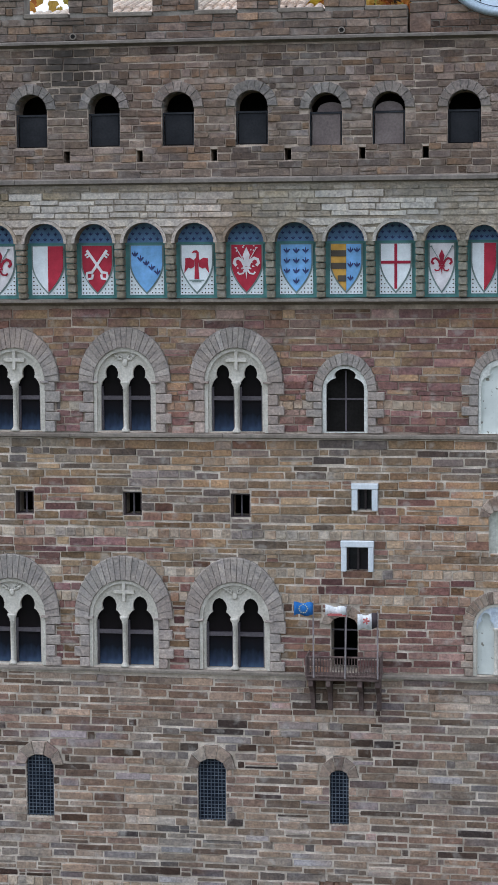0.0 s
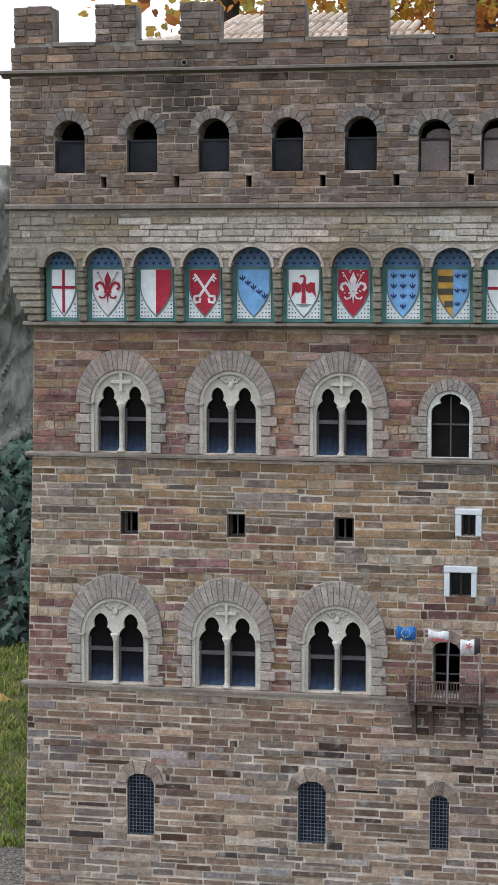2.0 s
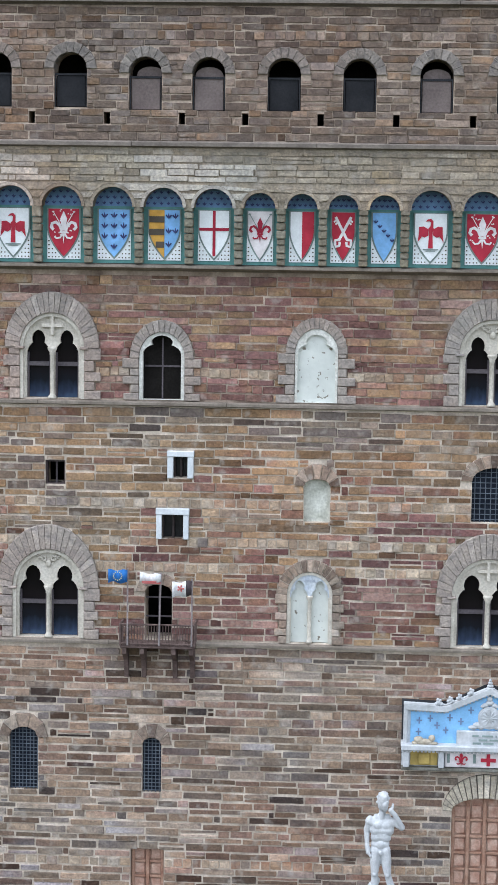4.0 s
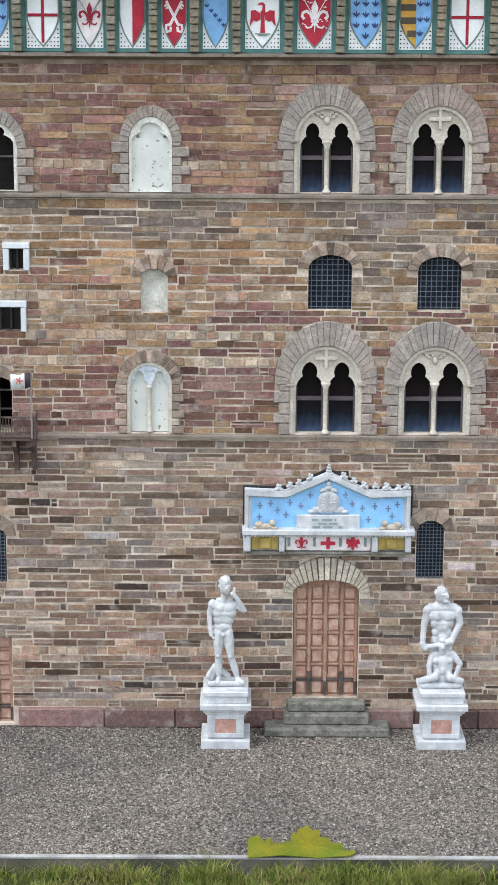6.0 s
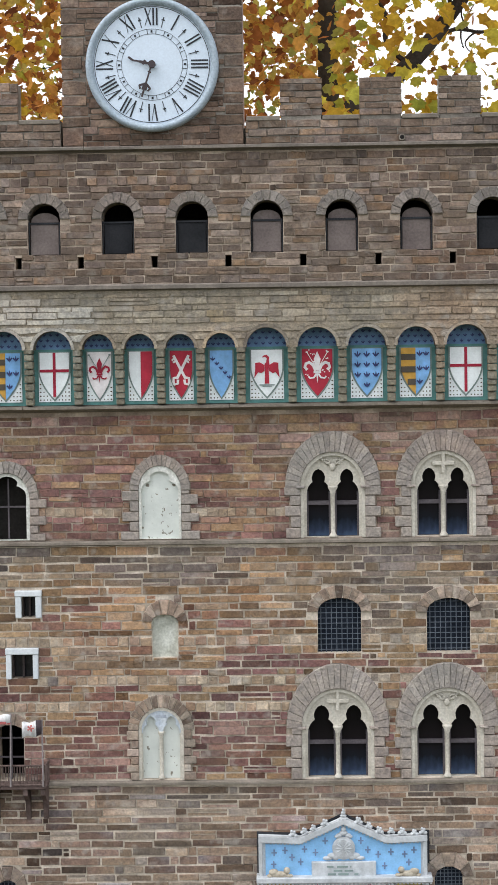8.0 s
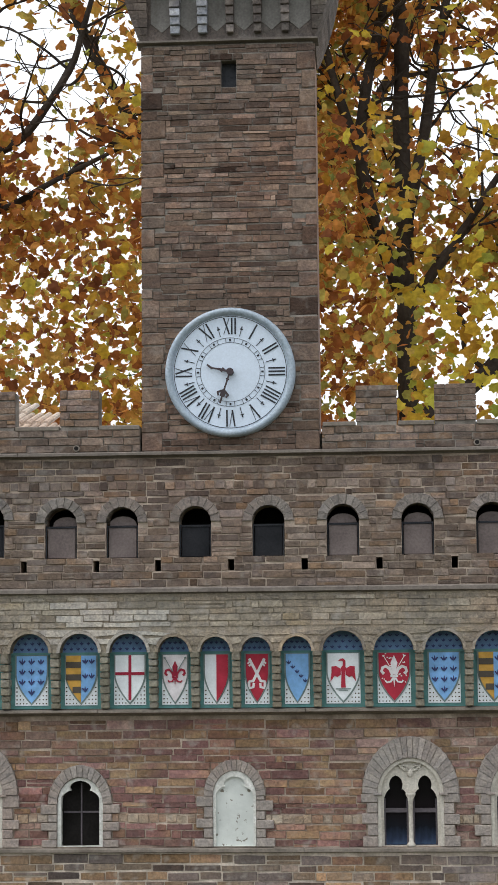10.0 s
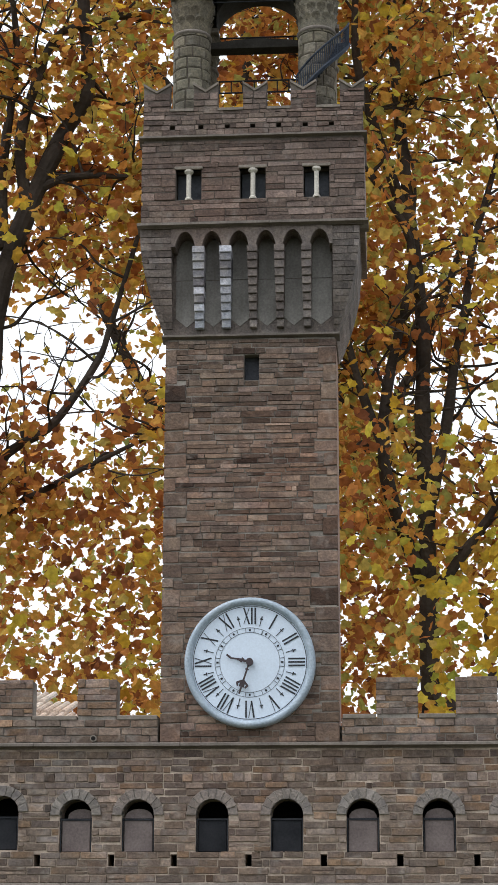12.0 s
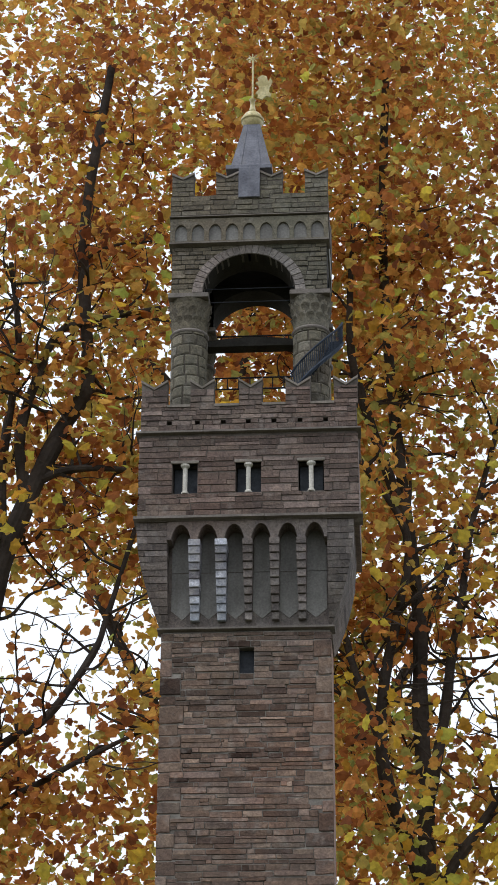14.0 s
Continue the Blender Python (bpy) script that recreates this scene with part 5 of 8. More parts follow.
def twin_window(cx, z0, zs, hw, h, hwo, ho, shoulder, top, relief):
    win = empty("twin_window", parent=palace, label="two-light arched window with cream tracery and grey stone arch")
    voussoirs(win, cx, zs, h, hw, ho, hwo, 23, M_VOUSS, -0.0075, 0.01, 0.0005)
    quoins(win, cx, z0 - 0.001, zs, hw, 0.027, 0.0175, M_VOUSS, 5)
    lw = (hw - 0.0125) / 2 - 0.0012
    c = (cx - lw - 0.0040, cx + lw + 0.0040)
    part("tracery", slab(bmesh.new(), arch_hole(cx, z0, zs, hw - 0.0005, h - 0.0005, 18), [cusped(k, z0 + 0.001, shoulder, lw, top) for k in c], 0.004, 0.012), M_FRAME, win, "cream cast-stone tracery")
    ai, ao = arc(cx, zs, hw - 0.006, h - 0.006, 18), arc(cx, zs, hw, h, 18)
    rim = [(cx - hw + 0.006, z0)] + ai + [(cx + hw - 0.006, z0), (cx + hw, z0)] + list(reversed(ao)) + [(cx - hw, z0)]
    part("arch_rim", prism(bmesh.new(), rim, -0.003, 0.004), M_FRAME, win)
    for sx in (-1, 1):
        part("impost", box(bmesh.new(), cx + sx * hw - 0.0075, cx + sx * hw + 0.0075, -0.010, 0.004, zs - 0.003, zs + 0.001, 0.0008), M_VOUSS, win)
    part("colonnette", turned(bmesh.new(), cx, 0.001, [(0.0075, z0), (0.0075, z0 + 0.003), (0.0044, z0 + 0.007), (0.0036, z0 + 0.010), (0.0036, shoulder + 0.002), (0.0052, shoulder + 0.004), (0.0045, shoulder + 0.006), (0.0085, shoulder + 0.013), (0.0085, shoulder + 0.016)], 14), M_FRAME, win, smooth=True)
    bm = bmesh.new()
    zr = top + 0.33 * (zs + h - top)
    if relief == "cross":
        box(bm, cx - 0.0028, cx + 0.0028, -0.0032, 0.005, zr - 0.019, zr + 0.016, 0.0006)
        box(bm, cx - 0.0190, cx + 0.0190, -0.0029, 0.005, zr - 0.005, zr + 0.0012, 0.0006)
    else:
        scroll(bm, cx, zr + 0.002, 0.0018, 0.0235)
    part("carving", bm, M_FRAME, win, smooth=relief != "cross")
    for k in c:
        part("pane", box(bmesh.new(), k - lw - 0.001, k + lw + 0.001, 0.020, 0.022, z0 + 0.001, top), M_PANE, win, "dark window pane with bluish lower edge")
        bm = bmesh.new()
        zt = z0 + 0.60 * (shoulder - z0) + 0.012
        box(bm, k - lw, k + lw, 0.013, 0.019, zt, zt + 0.007)
        for sx in (-1, 1):
            a, b = sorted((k + sx * lw, k + sx * (lw - 0.003)))
            box(bm, a, b, 0.013, 0.019, z0 + 0.001, zt)
            box(bm, a, b, 0.013, 0.019, zt + 0.007, shoulder + 0.006)
        part("window_bar", bm, M_WOODFRAME2, win)
    return win


M_WOODFRAME2 = plain_stone("grey_brown_window_wood", (0.085, 0.075, 0.085), (0.13, 0.115, 0.125), 0.6)
for cx, r in TWIN_UP:
    twin_window(cx, 0.9765, 1.066, 0.0565, 0.060, 0.083, 0.097, 1.050, 1.096, r)
for cx, r in TWIN_LOW:
    twin_window(cx, 0.5515, 0.642, 0.0635, 0.068, 0.090, 0.113, 0.628, 0.680, r)

# single upper window and the blind ones
win = empty("arched_window", parent=palace, label="single arched window with cream cusped head and iron cross bars")
cx = U4[0]
voussoirs(win, cx, U4[2], U4[4], U4[3], 0.067, 0.056, 15, M_VOUSS, -0.007, 0.01)
quoins(win, cx, 0.976, U4[2], 0.040, 0.028, 0.015, M_VOUSS, 5)
part("arch_frame", slab(bmesh.new(), arch_hole(cx, 0.9775, U4[2], 0.0395, 0.0455, 16), [cusped(cx, 0.978, 1.056, 0.0335, 1.090)], -0.002, 0.014), M_PLASTER, win)
bm = bmesh.new()
box(bm, cx - 0.0012, cx + 0.0012, 0.014, 0.017, 0.978, 1.085)
box(bm, cx - 0.031, cx + 0.031, 0.0145, 0.0165, 1.034, 1.037)
part("cross_bar", bm, M_WOODFRAME2, win)
part("pane", box(bmesh.new(), cx - 0.034, cx + 0.034, 0.026, 0.028, 0.978, 1.09), M_DARK, win)

win = empty("blind_window", parent=palace, label="blind arched window filled with flaking white plaster")
cx = BLANK_UP[0]
voussoirs(win, cx, 1.063, 0.043, 0.0375, 0.062, 0.0535, 17, M_VOUSS, -0.007, 0.01)
quoins(win, cx, 0.976, 1.063, 0.0375, 0.030, 0.015, M_VOUSS, 5)
part("arch_frame", slab(bmesh.new(), arch_hole(cx, 0.9775, 1.063, 0.0370, 0.0425, 16), [cusped(cx, 0.978, 1.062, 0.0325, 1.096)], -0.004, 0.012), M_PLASTER, win)
M_FLAKE, fn, fl, fb = base_mat("flaking_white_plaster", 0.85)
fg = fn.new("ShaderNodeNewGeometry")
fnz, fmz = noise_node(fn, fl, 120, 6, fg.outputs["Position"]), noise_node(fn, fl, 25, 4, fg.outputs["Position"])
fc = ramp(fn, fl, fnz.outputs[0], [(0.32, (0.20, 0.18, 0.15)), (0.355, (0.62, 0.645, 0.62))])
fl.new(mixc(fn, fl, 1.0, fc, ramp(fn, fl, fmz.outputs[0], [(0.3, (0.86, 0.87, 0.86)), (0.7, (1.08, 1.08, 1.06))]), "MULTIPLY"), fb.inputs["Base Color"])
bump(fn, fl, fb, fnz.outputs[0], 0.001, 0.6)
part("plaster_panel", box(bmesh.new(), cx - 0.035, cx + 0.035, 0.0015, 0.012, 0.978, 1.098), M_FLAKE, win)

win = empty("blind_twin_window", parent=palace, label="blind twin-light window plastered white with bluish lunette")
cx = BLANK_LOW[0]
voussoirs(win, cx, 0.640, 0.040, 0.040, 0.062, 0.058, 15, M_VOUSS_BROWN, -0.006, 0.01, 0.0016)
quoins(win, cx, 0.551, 0.640, 0.040, 0.022, 0.013, M_VOUSS_BROWN, 6)
P_MARKS = plain_stone("faded_slate_paint", (0.30, 0.34, 0.42), (0.44, 0.48, 0.54), 0.8, 90)
M_LUN = plain_stone("bluish_white_lunette", (0.42, 0.48, 0.56), (0.60, 0.64, 0.68), 0.7, 80)
ai, ao = arc(cx, 0.640, 0.0345, 0.0345, 18), arc(cx, 0.640, 0.0398, 0.0398, 18)
part("arch_rim", prism(bmesh.new(), [(cx - 0.0345, 0.5525)] + ai + [(cx + 0.0345, 0.5525), (cx + 0.0398, 0.5525)] + list(reversed(ao)) + [(cx - 0.0398, 0.5525)], -0.003, 0.010), M_FRAME, win)
heads = [(cx + 0.0345, 0.634)]
for sx in (1, -1):
    heads += cusped(cx + sx * 0.0178, 0.634, 0.634, 0.0150, 0.664)[2:]
part("lunette", prism(bmesh.new(), heads + [(cx - 0.0345, 0.634)] + arc(cx, 0.640, 0.0345, 0.0345, 18)[1:-1], -0.001, 0.010), M_LUN, win, "bluish white lunette with faded marks")
part("faded_mark", prism(bmesh.new(), [(cx - 0.010, 0.6615), (cx + 0.010, 0.6615), (cx + 0.009, 0.6665), (cx, 0.6655), (cx - 0.009, 0.6665)], -0.0016, 0.0), P_MARKS, win)
for sx in (-1, 1):
    part("jamb", box(bmesh.new(), cx + sx * 0.0336 - 0.0009, cx + sx * 0.0336 + 0.0009, 0.0, 0.010, 0.5525, 0.634), M_FRAME, win)
    part("plaster_light", box(bmesh.new(), cx + sx * 0.0178 - 0.0158, cx + sx * 0.0178 + 0.0158, 0.0065, 0.012, 0.553, 0.668), M_FLAKE, win)
part("colonnette", turned(bmesh.new(), cx, 0.002, [(0.0055, 0.553), (0.0055, 0.556), (0.0034, 0.559), (0.0034, 0.628), (0.006, 0.634), (0.006, 0.637)], 12), M_FRAME, win, smooth=True)

M_NICHE = plain_stone("mossy_white_plaster", (0.42, 0.43, 0.37), (0.72, 0.73, 0.67), 0.9, 55, streak=0.3)
niche = empty("niche", parent=palace, label="small arched niche plastered dirty white")
voussoirs(niche, -0.2785, 0.832, 0.012, 0.0228, 0.039, 0.040, 7, M_VOUSS_BROWN, -0.005, 0.01, 0.0016)
part("plaster_panel", box(bmesh.new(), -0.304, -0.253, 0.009, 0.013, 0.764, 0.846), M_NICHE, niche)

# grated windows
for cx, z0, zs, hw, h, tone in GRATED:
    win = empty("grated_window", parent=palace, label="arched opening closed by a dark iron lattice")
    voussoirs(win, cx, zs, h, hw, h + (0.022 if tone == "brown" else 0.026), hw + 0.019, 11 if tone == "brown" else 5, M_VOUSS_BROWN, -0.0055, 0.01, 0.0016)
    bm = bmesh.new()
    step = 0.0092 if hw > 0.03 else 0.0066
    x = cx - hw + step * 0.6
    while x < cx + hw:
        w = zs + h * math.sqrt(max(0, 1 - ((x - cx) / hw) ** 2))
        rod(bm, (x, 0.004, z0), (x, 0.004, w), 0.0008, 5)
        x += step
    z = z0 + step * 0.5
    while z < zs + h - 0.002:
        w = hw if z < zs else hw * math.sqrt(max(0, 1 - ((z - zs) / h) ** 2))
        rod(bm, (cx - w, 0.0045, z), (cx + w, 0.0045, z), 0.0008, 5)
        z += step
    part("lattice", bm, M_LATTICE, win)
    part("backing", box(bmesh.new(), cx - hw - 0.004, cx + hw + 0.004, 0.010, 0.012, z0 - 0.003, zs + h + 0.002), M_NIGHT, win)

# slots and white-framed windows
for cx, z0, z1, hw in SLOTS:
    win = empty("slot_window", parent=palace, label="small dark slot window with central post")
    bm = bmesh.new()
    for a, b, c, d in ((cx - hw, cx - hw + 0.003, z0, z1), (cx + hw - 0.003, cx + hw, z0, z1), (cx - hw + 0.003, cx + hw - 0.003, z1 - 0.003, z1), (cx - hw + 0.003, cx + hw - 0.003, z0, z0 + 0.002)):
        box(bm, a, b, 0.004, 0.02, c, d)
    part("window_frame", bm, M_WOODFRAME, win)
    part("post", rod(bmesh.new(), (cx, 0.016, z0), (cx, 0.016, z1), 0.0018, 8), M_WOODFRAME2, win)
for cx, z0, z1, hw, iw, e in WHITE_WIN:
    win = empty("white_framed_window", parent=palace, label="small window in a thick white-painted frame")
    part("jamb", box(bmesh.new(), cx - hw, cx - iw, -0.008, 0.01, z0, z1 - e, 0.001), M_WHITE, win)
    part("jamb", box(bmesh.new(), cx + iw, cx + hw, -0.008, 0.01, z0, z1 - e, 0.001), M_WHITE, win)
    part("lintel", box(bmesh.new(), cx - hw - 0.001, cx + hw + 0.001, -0.009, 0.01, z1 - e, z1, 0.001), M_WHITE, win)
    bm = bmesh.new()
    box(bm, cx - 0.0018, cx + 0.0018, 0.012, 0.018, z0, z1 - e)
    for sx in (-1, 1):
        a, b = sorted((cx + sx * iw, cx + sx * (iw - 0.0025)))
        box(bm, a, b, 0.012, 0.018, z0, z1 - e)
    part("sash", bm, M_WOODFRAME, win)
    part("pane", box(bmesh.new(), cx - iw - 0.002, cx + iw + 0.002, 0.024, 0.026, z0, z1 - e), M_PANE_DARK, win)

# ---- balcony with its door ----
balcony = empty("balcony", parent=palace, label="small rusty brown metal balcony on four brackets")
M_RUST = plain_stone("rusty_brown_iron", (0.085, 0.06, 0.055), (0.15, 0.11, 0.10), 0.75, 60)
bx0, bx1, by = -0.616, -0.4865, -0.050
part("deck", box(bmesh.new(), bx0, bx1, by, 0.0, 0.5465, 0.5515, 0.001), M_RUST, balcony)
bm = bmesh.new()
for z in (0.555, 0.589):
    rod(bm, (bx0, by, z), (bx1, by, z), 0.0018, 6)
    rod(bm, (bx0, by, z), (bx0, 0, z), 0.0018, 6)
    rod(bm, (bx1, by, z), (bx1, 0, z), 0.0018, 6)
part("handrail", bm, M_RUST, balcony)
for i in range(27):
    x = bx0 + (bx1 - bx0) * i / 26
    part("baluster", rod(bmesh.new(), (x, by, 0.551), (x, by, 0.590), 0.0010 if i % 26 else 0.0022, 5), M_RUST, balcony)
for i in range(1, 8):
    for x in (bx0, bx1):
        y = by * i / 8
        part("baluster", rod(bmesh.new(), (x, y, 0.551), (x, y, 0.590), 0.0010, 5), M_RUST, balcony)
for x in (-0.609, -0.578, -0.523, -0.492):
    bm = bmesh.new()
    prism(bm, [(-0.001, 0.486), (-0.001, 0.5465), (by + 0.002, 0.5465), (by + 0.002, 0.536), (by * 0.45, 0.520), (by * 0.22, 0.486)], x - 0.0038, x + 0.0038)
    for v in bm.verts:
        v.co = (v.co.y, v.co.x, v.co.z)
    part("bracket", bm, M_RUST, balcony)
win = empty("balcony_door", parent=palace, label="dark arched balcony doorway")
voussoirs(win, -0.5545, 0.638, 0.014, 0.024, 0.034, 0.041, 5, M_VOUSS_BROWN, -0.005, 0.01, 0.0014)
bm = bmesh.new()
box(bm, -0.578, -0.531, 0.014, 0.017, 0.624, 0.6265)
box(bm, -0.578, -0.531, 0.014, 0.017, 0.590, 0.5925)
box(bm, -0.5555, -0.5535, 0.014, 0.017, 0.552, 0.651)
part("crossbar", bm, M_WOODFRAME2, win)


def flag(label, x, z0, z1, lean, side, w, h, bands, tilt=0.0):
    """A small flag on a leaning pole; bands of (from, to, material) along its length."""
    f = empty("flag", label, "flag", group="flags on the balcony")
    y = -0.055
    top = Vector((x + lean, y, z1))
    part("pole", rod(bmesh.new(), (x, y + 0.003, z0), top, 0.0016, 6), M_POLE, f)
    for a, b, mat in bands:
        bm = bmesh.new()
        n = 8
        rows = []
        for j in range(3):
            rows.append([])
            for i in range(n + 1):
                u = a + (b - a) * i / n
                px = top.x + side * w * u
                py = y - 0.004 - 0.004 * math.sin(u * 7 + j * 0.5)
                pz = top.z - 0.002 - h * j / 2 - tilt * u * w + 0.0022 * math.sin(u * 8 + j * 0.8)
                rows[-1].append(bm.verts.new((px, py, pz)))
        for j in range(2):
            for i in range(n):
                bm.faces.new((rows[j][i], rows[j][i + 1], rows[j + 1][i + 1], rows[j + 1][i]))
        ob = part("cloth", bm, mat, f, smooth=True)
        md = ob.modifiers.new("thick", "SOLIDIFY")
        md.thickness = 0.0008
    return f


M_POLE = plain_stone("grey_flag_pole", (0.20, 0.18, 0.18), (0.32, 0.28, 0.28), 0.6)
M_FBLUE = plain_stone("blue_flag_cloth", (0.03, 0.14, 0.42), (0.05, 0.19, 0.50), 0.8, 90)
M_FWHITE = plain_stone("white_flag_cloth", (0.66, 0.67, 0.68), (0.78, 0.78, 0.79), 0.8, 90)
M_FRED = plain_stone("faded_red_flag_cloth", (0.40, 0.10, 0.10), (0.50, 0.18, 0.17), 0.8, 90)
M_FDARK = plain_stone("dark_flag_cloth", (0.05, 0.04, 0.045), (0.09, 0.07, 0.075), 0.8, 90)
f1 = flag("small blue flag with a ring of yellow stars", -0.603, 0.552, 0.688, 0.0, -1, 0.033, 0.022, [(0, 1, M_FBLUE)])
M_STAR = plain_stone("yellow_star", (0.60, 0.55, 0.20), (0.72, 0.68, 0.30), 0.7)
for i in range(12):
    a = 2 * math.pi * i / 12
    bm = bmesh.new()
    bmesh.ops.create_icosphere(bm, subdivisions=1, radius=0.0011, matrix=Matrix.Translation((-0.603 - 0.0165 + 0.0072 * math.cos(a), -0.0632, 0.676 + 0.0072 * math.sin(a))))
    part("star", bm, M_STAR, f1)
flag("small white flag with a faded red lower edge", -0.548, 0.552, 0.682, 0.003, -1, 0.036, 0.015, [(0, 1, M_FWHITE)], -0.05)
f3 = flag("small white flag with a dark red emblem and dark hoist", -0.491, 0.552, 0.672, 0.0, -1, 0.034, 0.026, [(0.28, 1, M_FWHITE), (0, 0.28, M_FDARK)], 0.12)
bm = bmesh.new()
for k in range(5):
    a = 1.25 * k
    rod(bm, (-0.510, -0.064, 0.657), (-0.510 + 0.006 * math.cos(a), -0.064, 0.657 + 0.006 * math.sin(a)), 0.0016, 5)
part("emblem", bm, M_FRED, f3)
bm = bmesh.new()
box(bm, -0.577, -0.545, -0.0625, -0.060, 0.664, 0.668)
part("red_edge", bm, M_FRED, bpy.data.objects["flag.001"])

# ---- doors ----
M_DOOR = plain_stone("pinkish_worn_door_wood", (0.30, 0.165, 0.115), (0.44, 0.29, 0.215), 0.75, 55, 300, 0.001, streak=0.25)
M_DOORPANEL = plain_stone("faded_door_panel", (0.38, 0.21, 0.155), (0.55, 0.40, 0.32), 0.75, 70, 300, 0.001, streak=0.2)
M_CHAR = plain_stone("blackened_door_iron", (0.06, 0.05, 0.048), (0.12, 0.10, 0.09), 0.7, 60)


def panelled_door(name, label, x0, x1, z0, z1, cols, rows, arch, parent):
    d = empty(name, label, parent=parent)
    cx, hw = 0.5 * (x0 + x1), 0.5 * (x1 - x0)
    if arch:
        part("leaf_board", prism(bmesh.new(), arch_hole(cx, z0, z1, hw, arch, 12), 0.018, 0.026), M_DOORPANEL, d)
    else:
        part("leaf_board", box(bmesh.new(), x0, x1, 0.018, 0.026, z0, z1), M_DOORPANEL, d)
    pw = (x1 - x0) / cols
    def top(x):
        return z1 + (arch * math.sqrt(max(0, 1 - ((x - cx) / hw) ** 2)) if arch else 0)
    for i in range(cols + 1):
        x = min(max(x0 + pw * i, x0 + 0.003), x1 - 0.003)
        w = 0.0032 if i % cols else 0.0028
        part("stile", box(bmesh.new(), x - w, x + w, 0.011, 0.018, z0, top(x) - 0.002, 0.001), M_DOOR, d)
        part("stile_foot", box(bmesh.new(), x - w - 0.0004, x + w + 0.0004, 0.0095, 0.0115, z0 + 0.003, z0 + (0.048 if i % 2 else 0.028), 0.0005), M_CHAR, d)
    zt = z1 + (arch * 0.4 if arch else 0)
    for j in range(rows + 1):
        z = z0 + (zt - z0) * j / rows
        for i in range(cols):
            a, b = x0 + pw * i + 0.0034, x0 + pw * (i + 1) - 0.0034
            if j == rows and arch:
                continue
            part("rail", box(bmesh.new(), a, b, 0.012, 0.018, max(z0, z - 0.0022), z + 0.0022, 0.0008), M_CHAR if j == 1 else M_DOOR, d)
            if j < rows:
                zb = z0 + (zt - z0) * (j + 1) / rows
                part("panel", box(bmesh.new(), a + 0.0022, b - 0.0022, 0.0145, 0.018, z + 0.0045, min(zb - 0.0045, top(a) - 0.004, top(b) - 0.004), 0.0012), M_DOORPANEL, d)
    return d


panelled_door("main_door", "worn pinkish panelled double door with blackened foot", -0.0295, 0.0885, 0.056, 0.2585, 4, 7, 0.0215, palace)
panelled_door("side_door", "small worn pinkish panelled door", -0.6005, -0.5415, 0.004, 0.1705, 2, 6, 0, palace)
arch = empty("door_arch", parent=palace, label="pale yellowish stone arch with dark joints")
voussoirs(arch, 0.0305, 0.258, 0.024, 0.0605, 0.067, 0.0765, 19, M_VOUSS_PALE, -0.006, 0.012, 0.0024)
steps = empty("door_steps", parent=palace, label="grey weathered mossy stone steps")
M_STEP = plain_stone("grey_mossy_step", (0.09, 0.092, 0.075), (0.24, 0.235, 0.21), 0.9, 60, streak=0.3)
for x0, x1, yf, z0, z1 in ((-0.082, 0.146, -0.056, 0.0, 0.017), (-0.047, 0.110, -0.038, 0.017, 0.037), (-0.041, 0.103, -0.024, 0.037, 0.055)):
    part("step", box(bmesh.new(), x0, x1, yf, 0.012, z0, z1, 0.003), M_STEP, steps)

# ---- painted shields under the arches ----
def paint(name, c, rough=0.6, scale=60, spread=0.16):
    a = tuple(v * (1 - spread) for v in c)
    b = tuple(min(1, v * (1 + spread)) for v in c)
    return plain_stone(name, a, b, rough, scale, 320, 0.0002, 0.0, 0.07)


P_TEAL, P_WHITE, P_RED, P_BLUE, P_GOLD = paint("teal_green_paint", (0.10, 0.23, 0.22)), paint("white_panel_paint", (0.80, 0.84, 0.86), 0.6, 60, 0.06), paint("crimson_paint", (0.42, 0.035, 0.06)), paint("sky_blue_paint", (0.22, 0.44, 0.76)), paint("ochre_paint", (0.56, 0.32, 0.07))
P_DKBLUE, P_NAVY, P_DRED, P_GREY, P_BROWN = paint("dull_blue_paint", (0.14, 0.24, 0.40)), paint("navy_paint", (0.05, 0.06, 0.16)), paint("dark_red_paint", (0.33, 0.025, 0.05)), paint("grey_green_paint", (0.22, 0.28, 0.27)), paint("dark_umber_paint", (0.09, 0.075, 0.06))
P_PINKWHITE = paint("pinkish_white_paint", (0.74, 0.70, 0.71))


def flat(name, loops, y, mat, parent, d=0.0012):
    bm = bmesh.new()
    for i, lp in enumerate(loops):
        prism(bm, lp, y - 0.00013 * (i % 7), y + d)
    return part(name, bm, mat, parent)


def shield_loop(cx, a, z0, z1, n=7):
    h = z1 - z0
    r = [(a, z1), (a, z1 - 0.40 * h)] + [(a * (1 - (i / n) ** 1.75), z1 - 0.40 * h - 0.60 * h * i / n) for i in range(1, n)]
    r = [(x, z) for x, z in r]
    return [(cx + x, z) for x, z in r] + [(cx, z0)] + [(cx - x, z) for x, z in reversed(r)]


def half_loop(cx, a, z0, z1, side):
    return [(x, z) for x, z in shield_loop(cx, a, z0, z1) if (x - cx) * side >= 0] + [(cx, z1)] if side > 0 else [(cx, z1)] + [(x, z) for x, z in shield_loop(cx, a, z0, z1) if x <= cx]


def oval(cx, cz, a, b, n=10, rot=0.0):
    c, s = math.cos(rot), math.sin(rot)
    return [(cx + a * math.cos(t) * c - b * math.sin(t) * s, cz + a * math.cos(t) * s + b * math.sin(t) * c) for t in [2 * math.pi * i / n for i in range(n)]]


def bar(x0, z0, x1, z1, w):
    d = Vector((x1 - x0, z1 - z0)).normalized() * w
    return [(x0 - d.y, z0 + d.x), (x0 + d.y, z0 - d.x), (x1 + d.y, z1 - d.x), (x1 - d.y, z1 + d.x)]


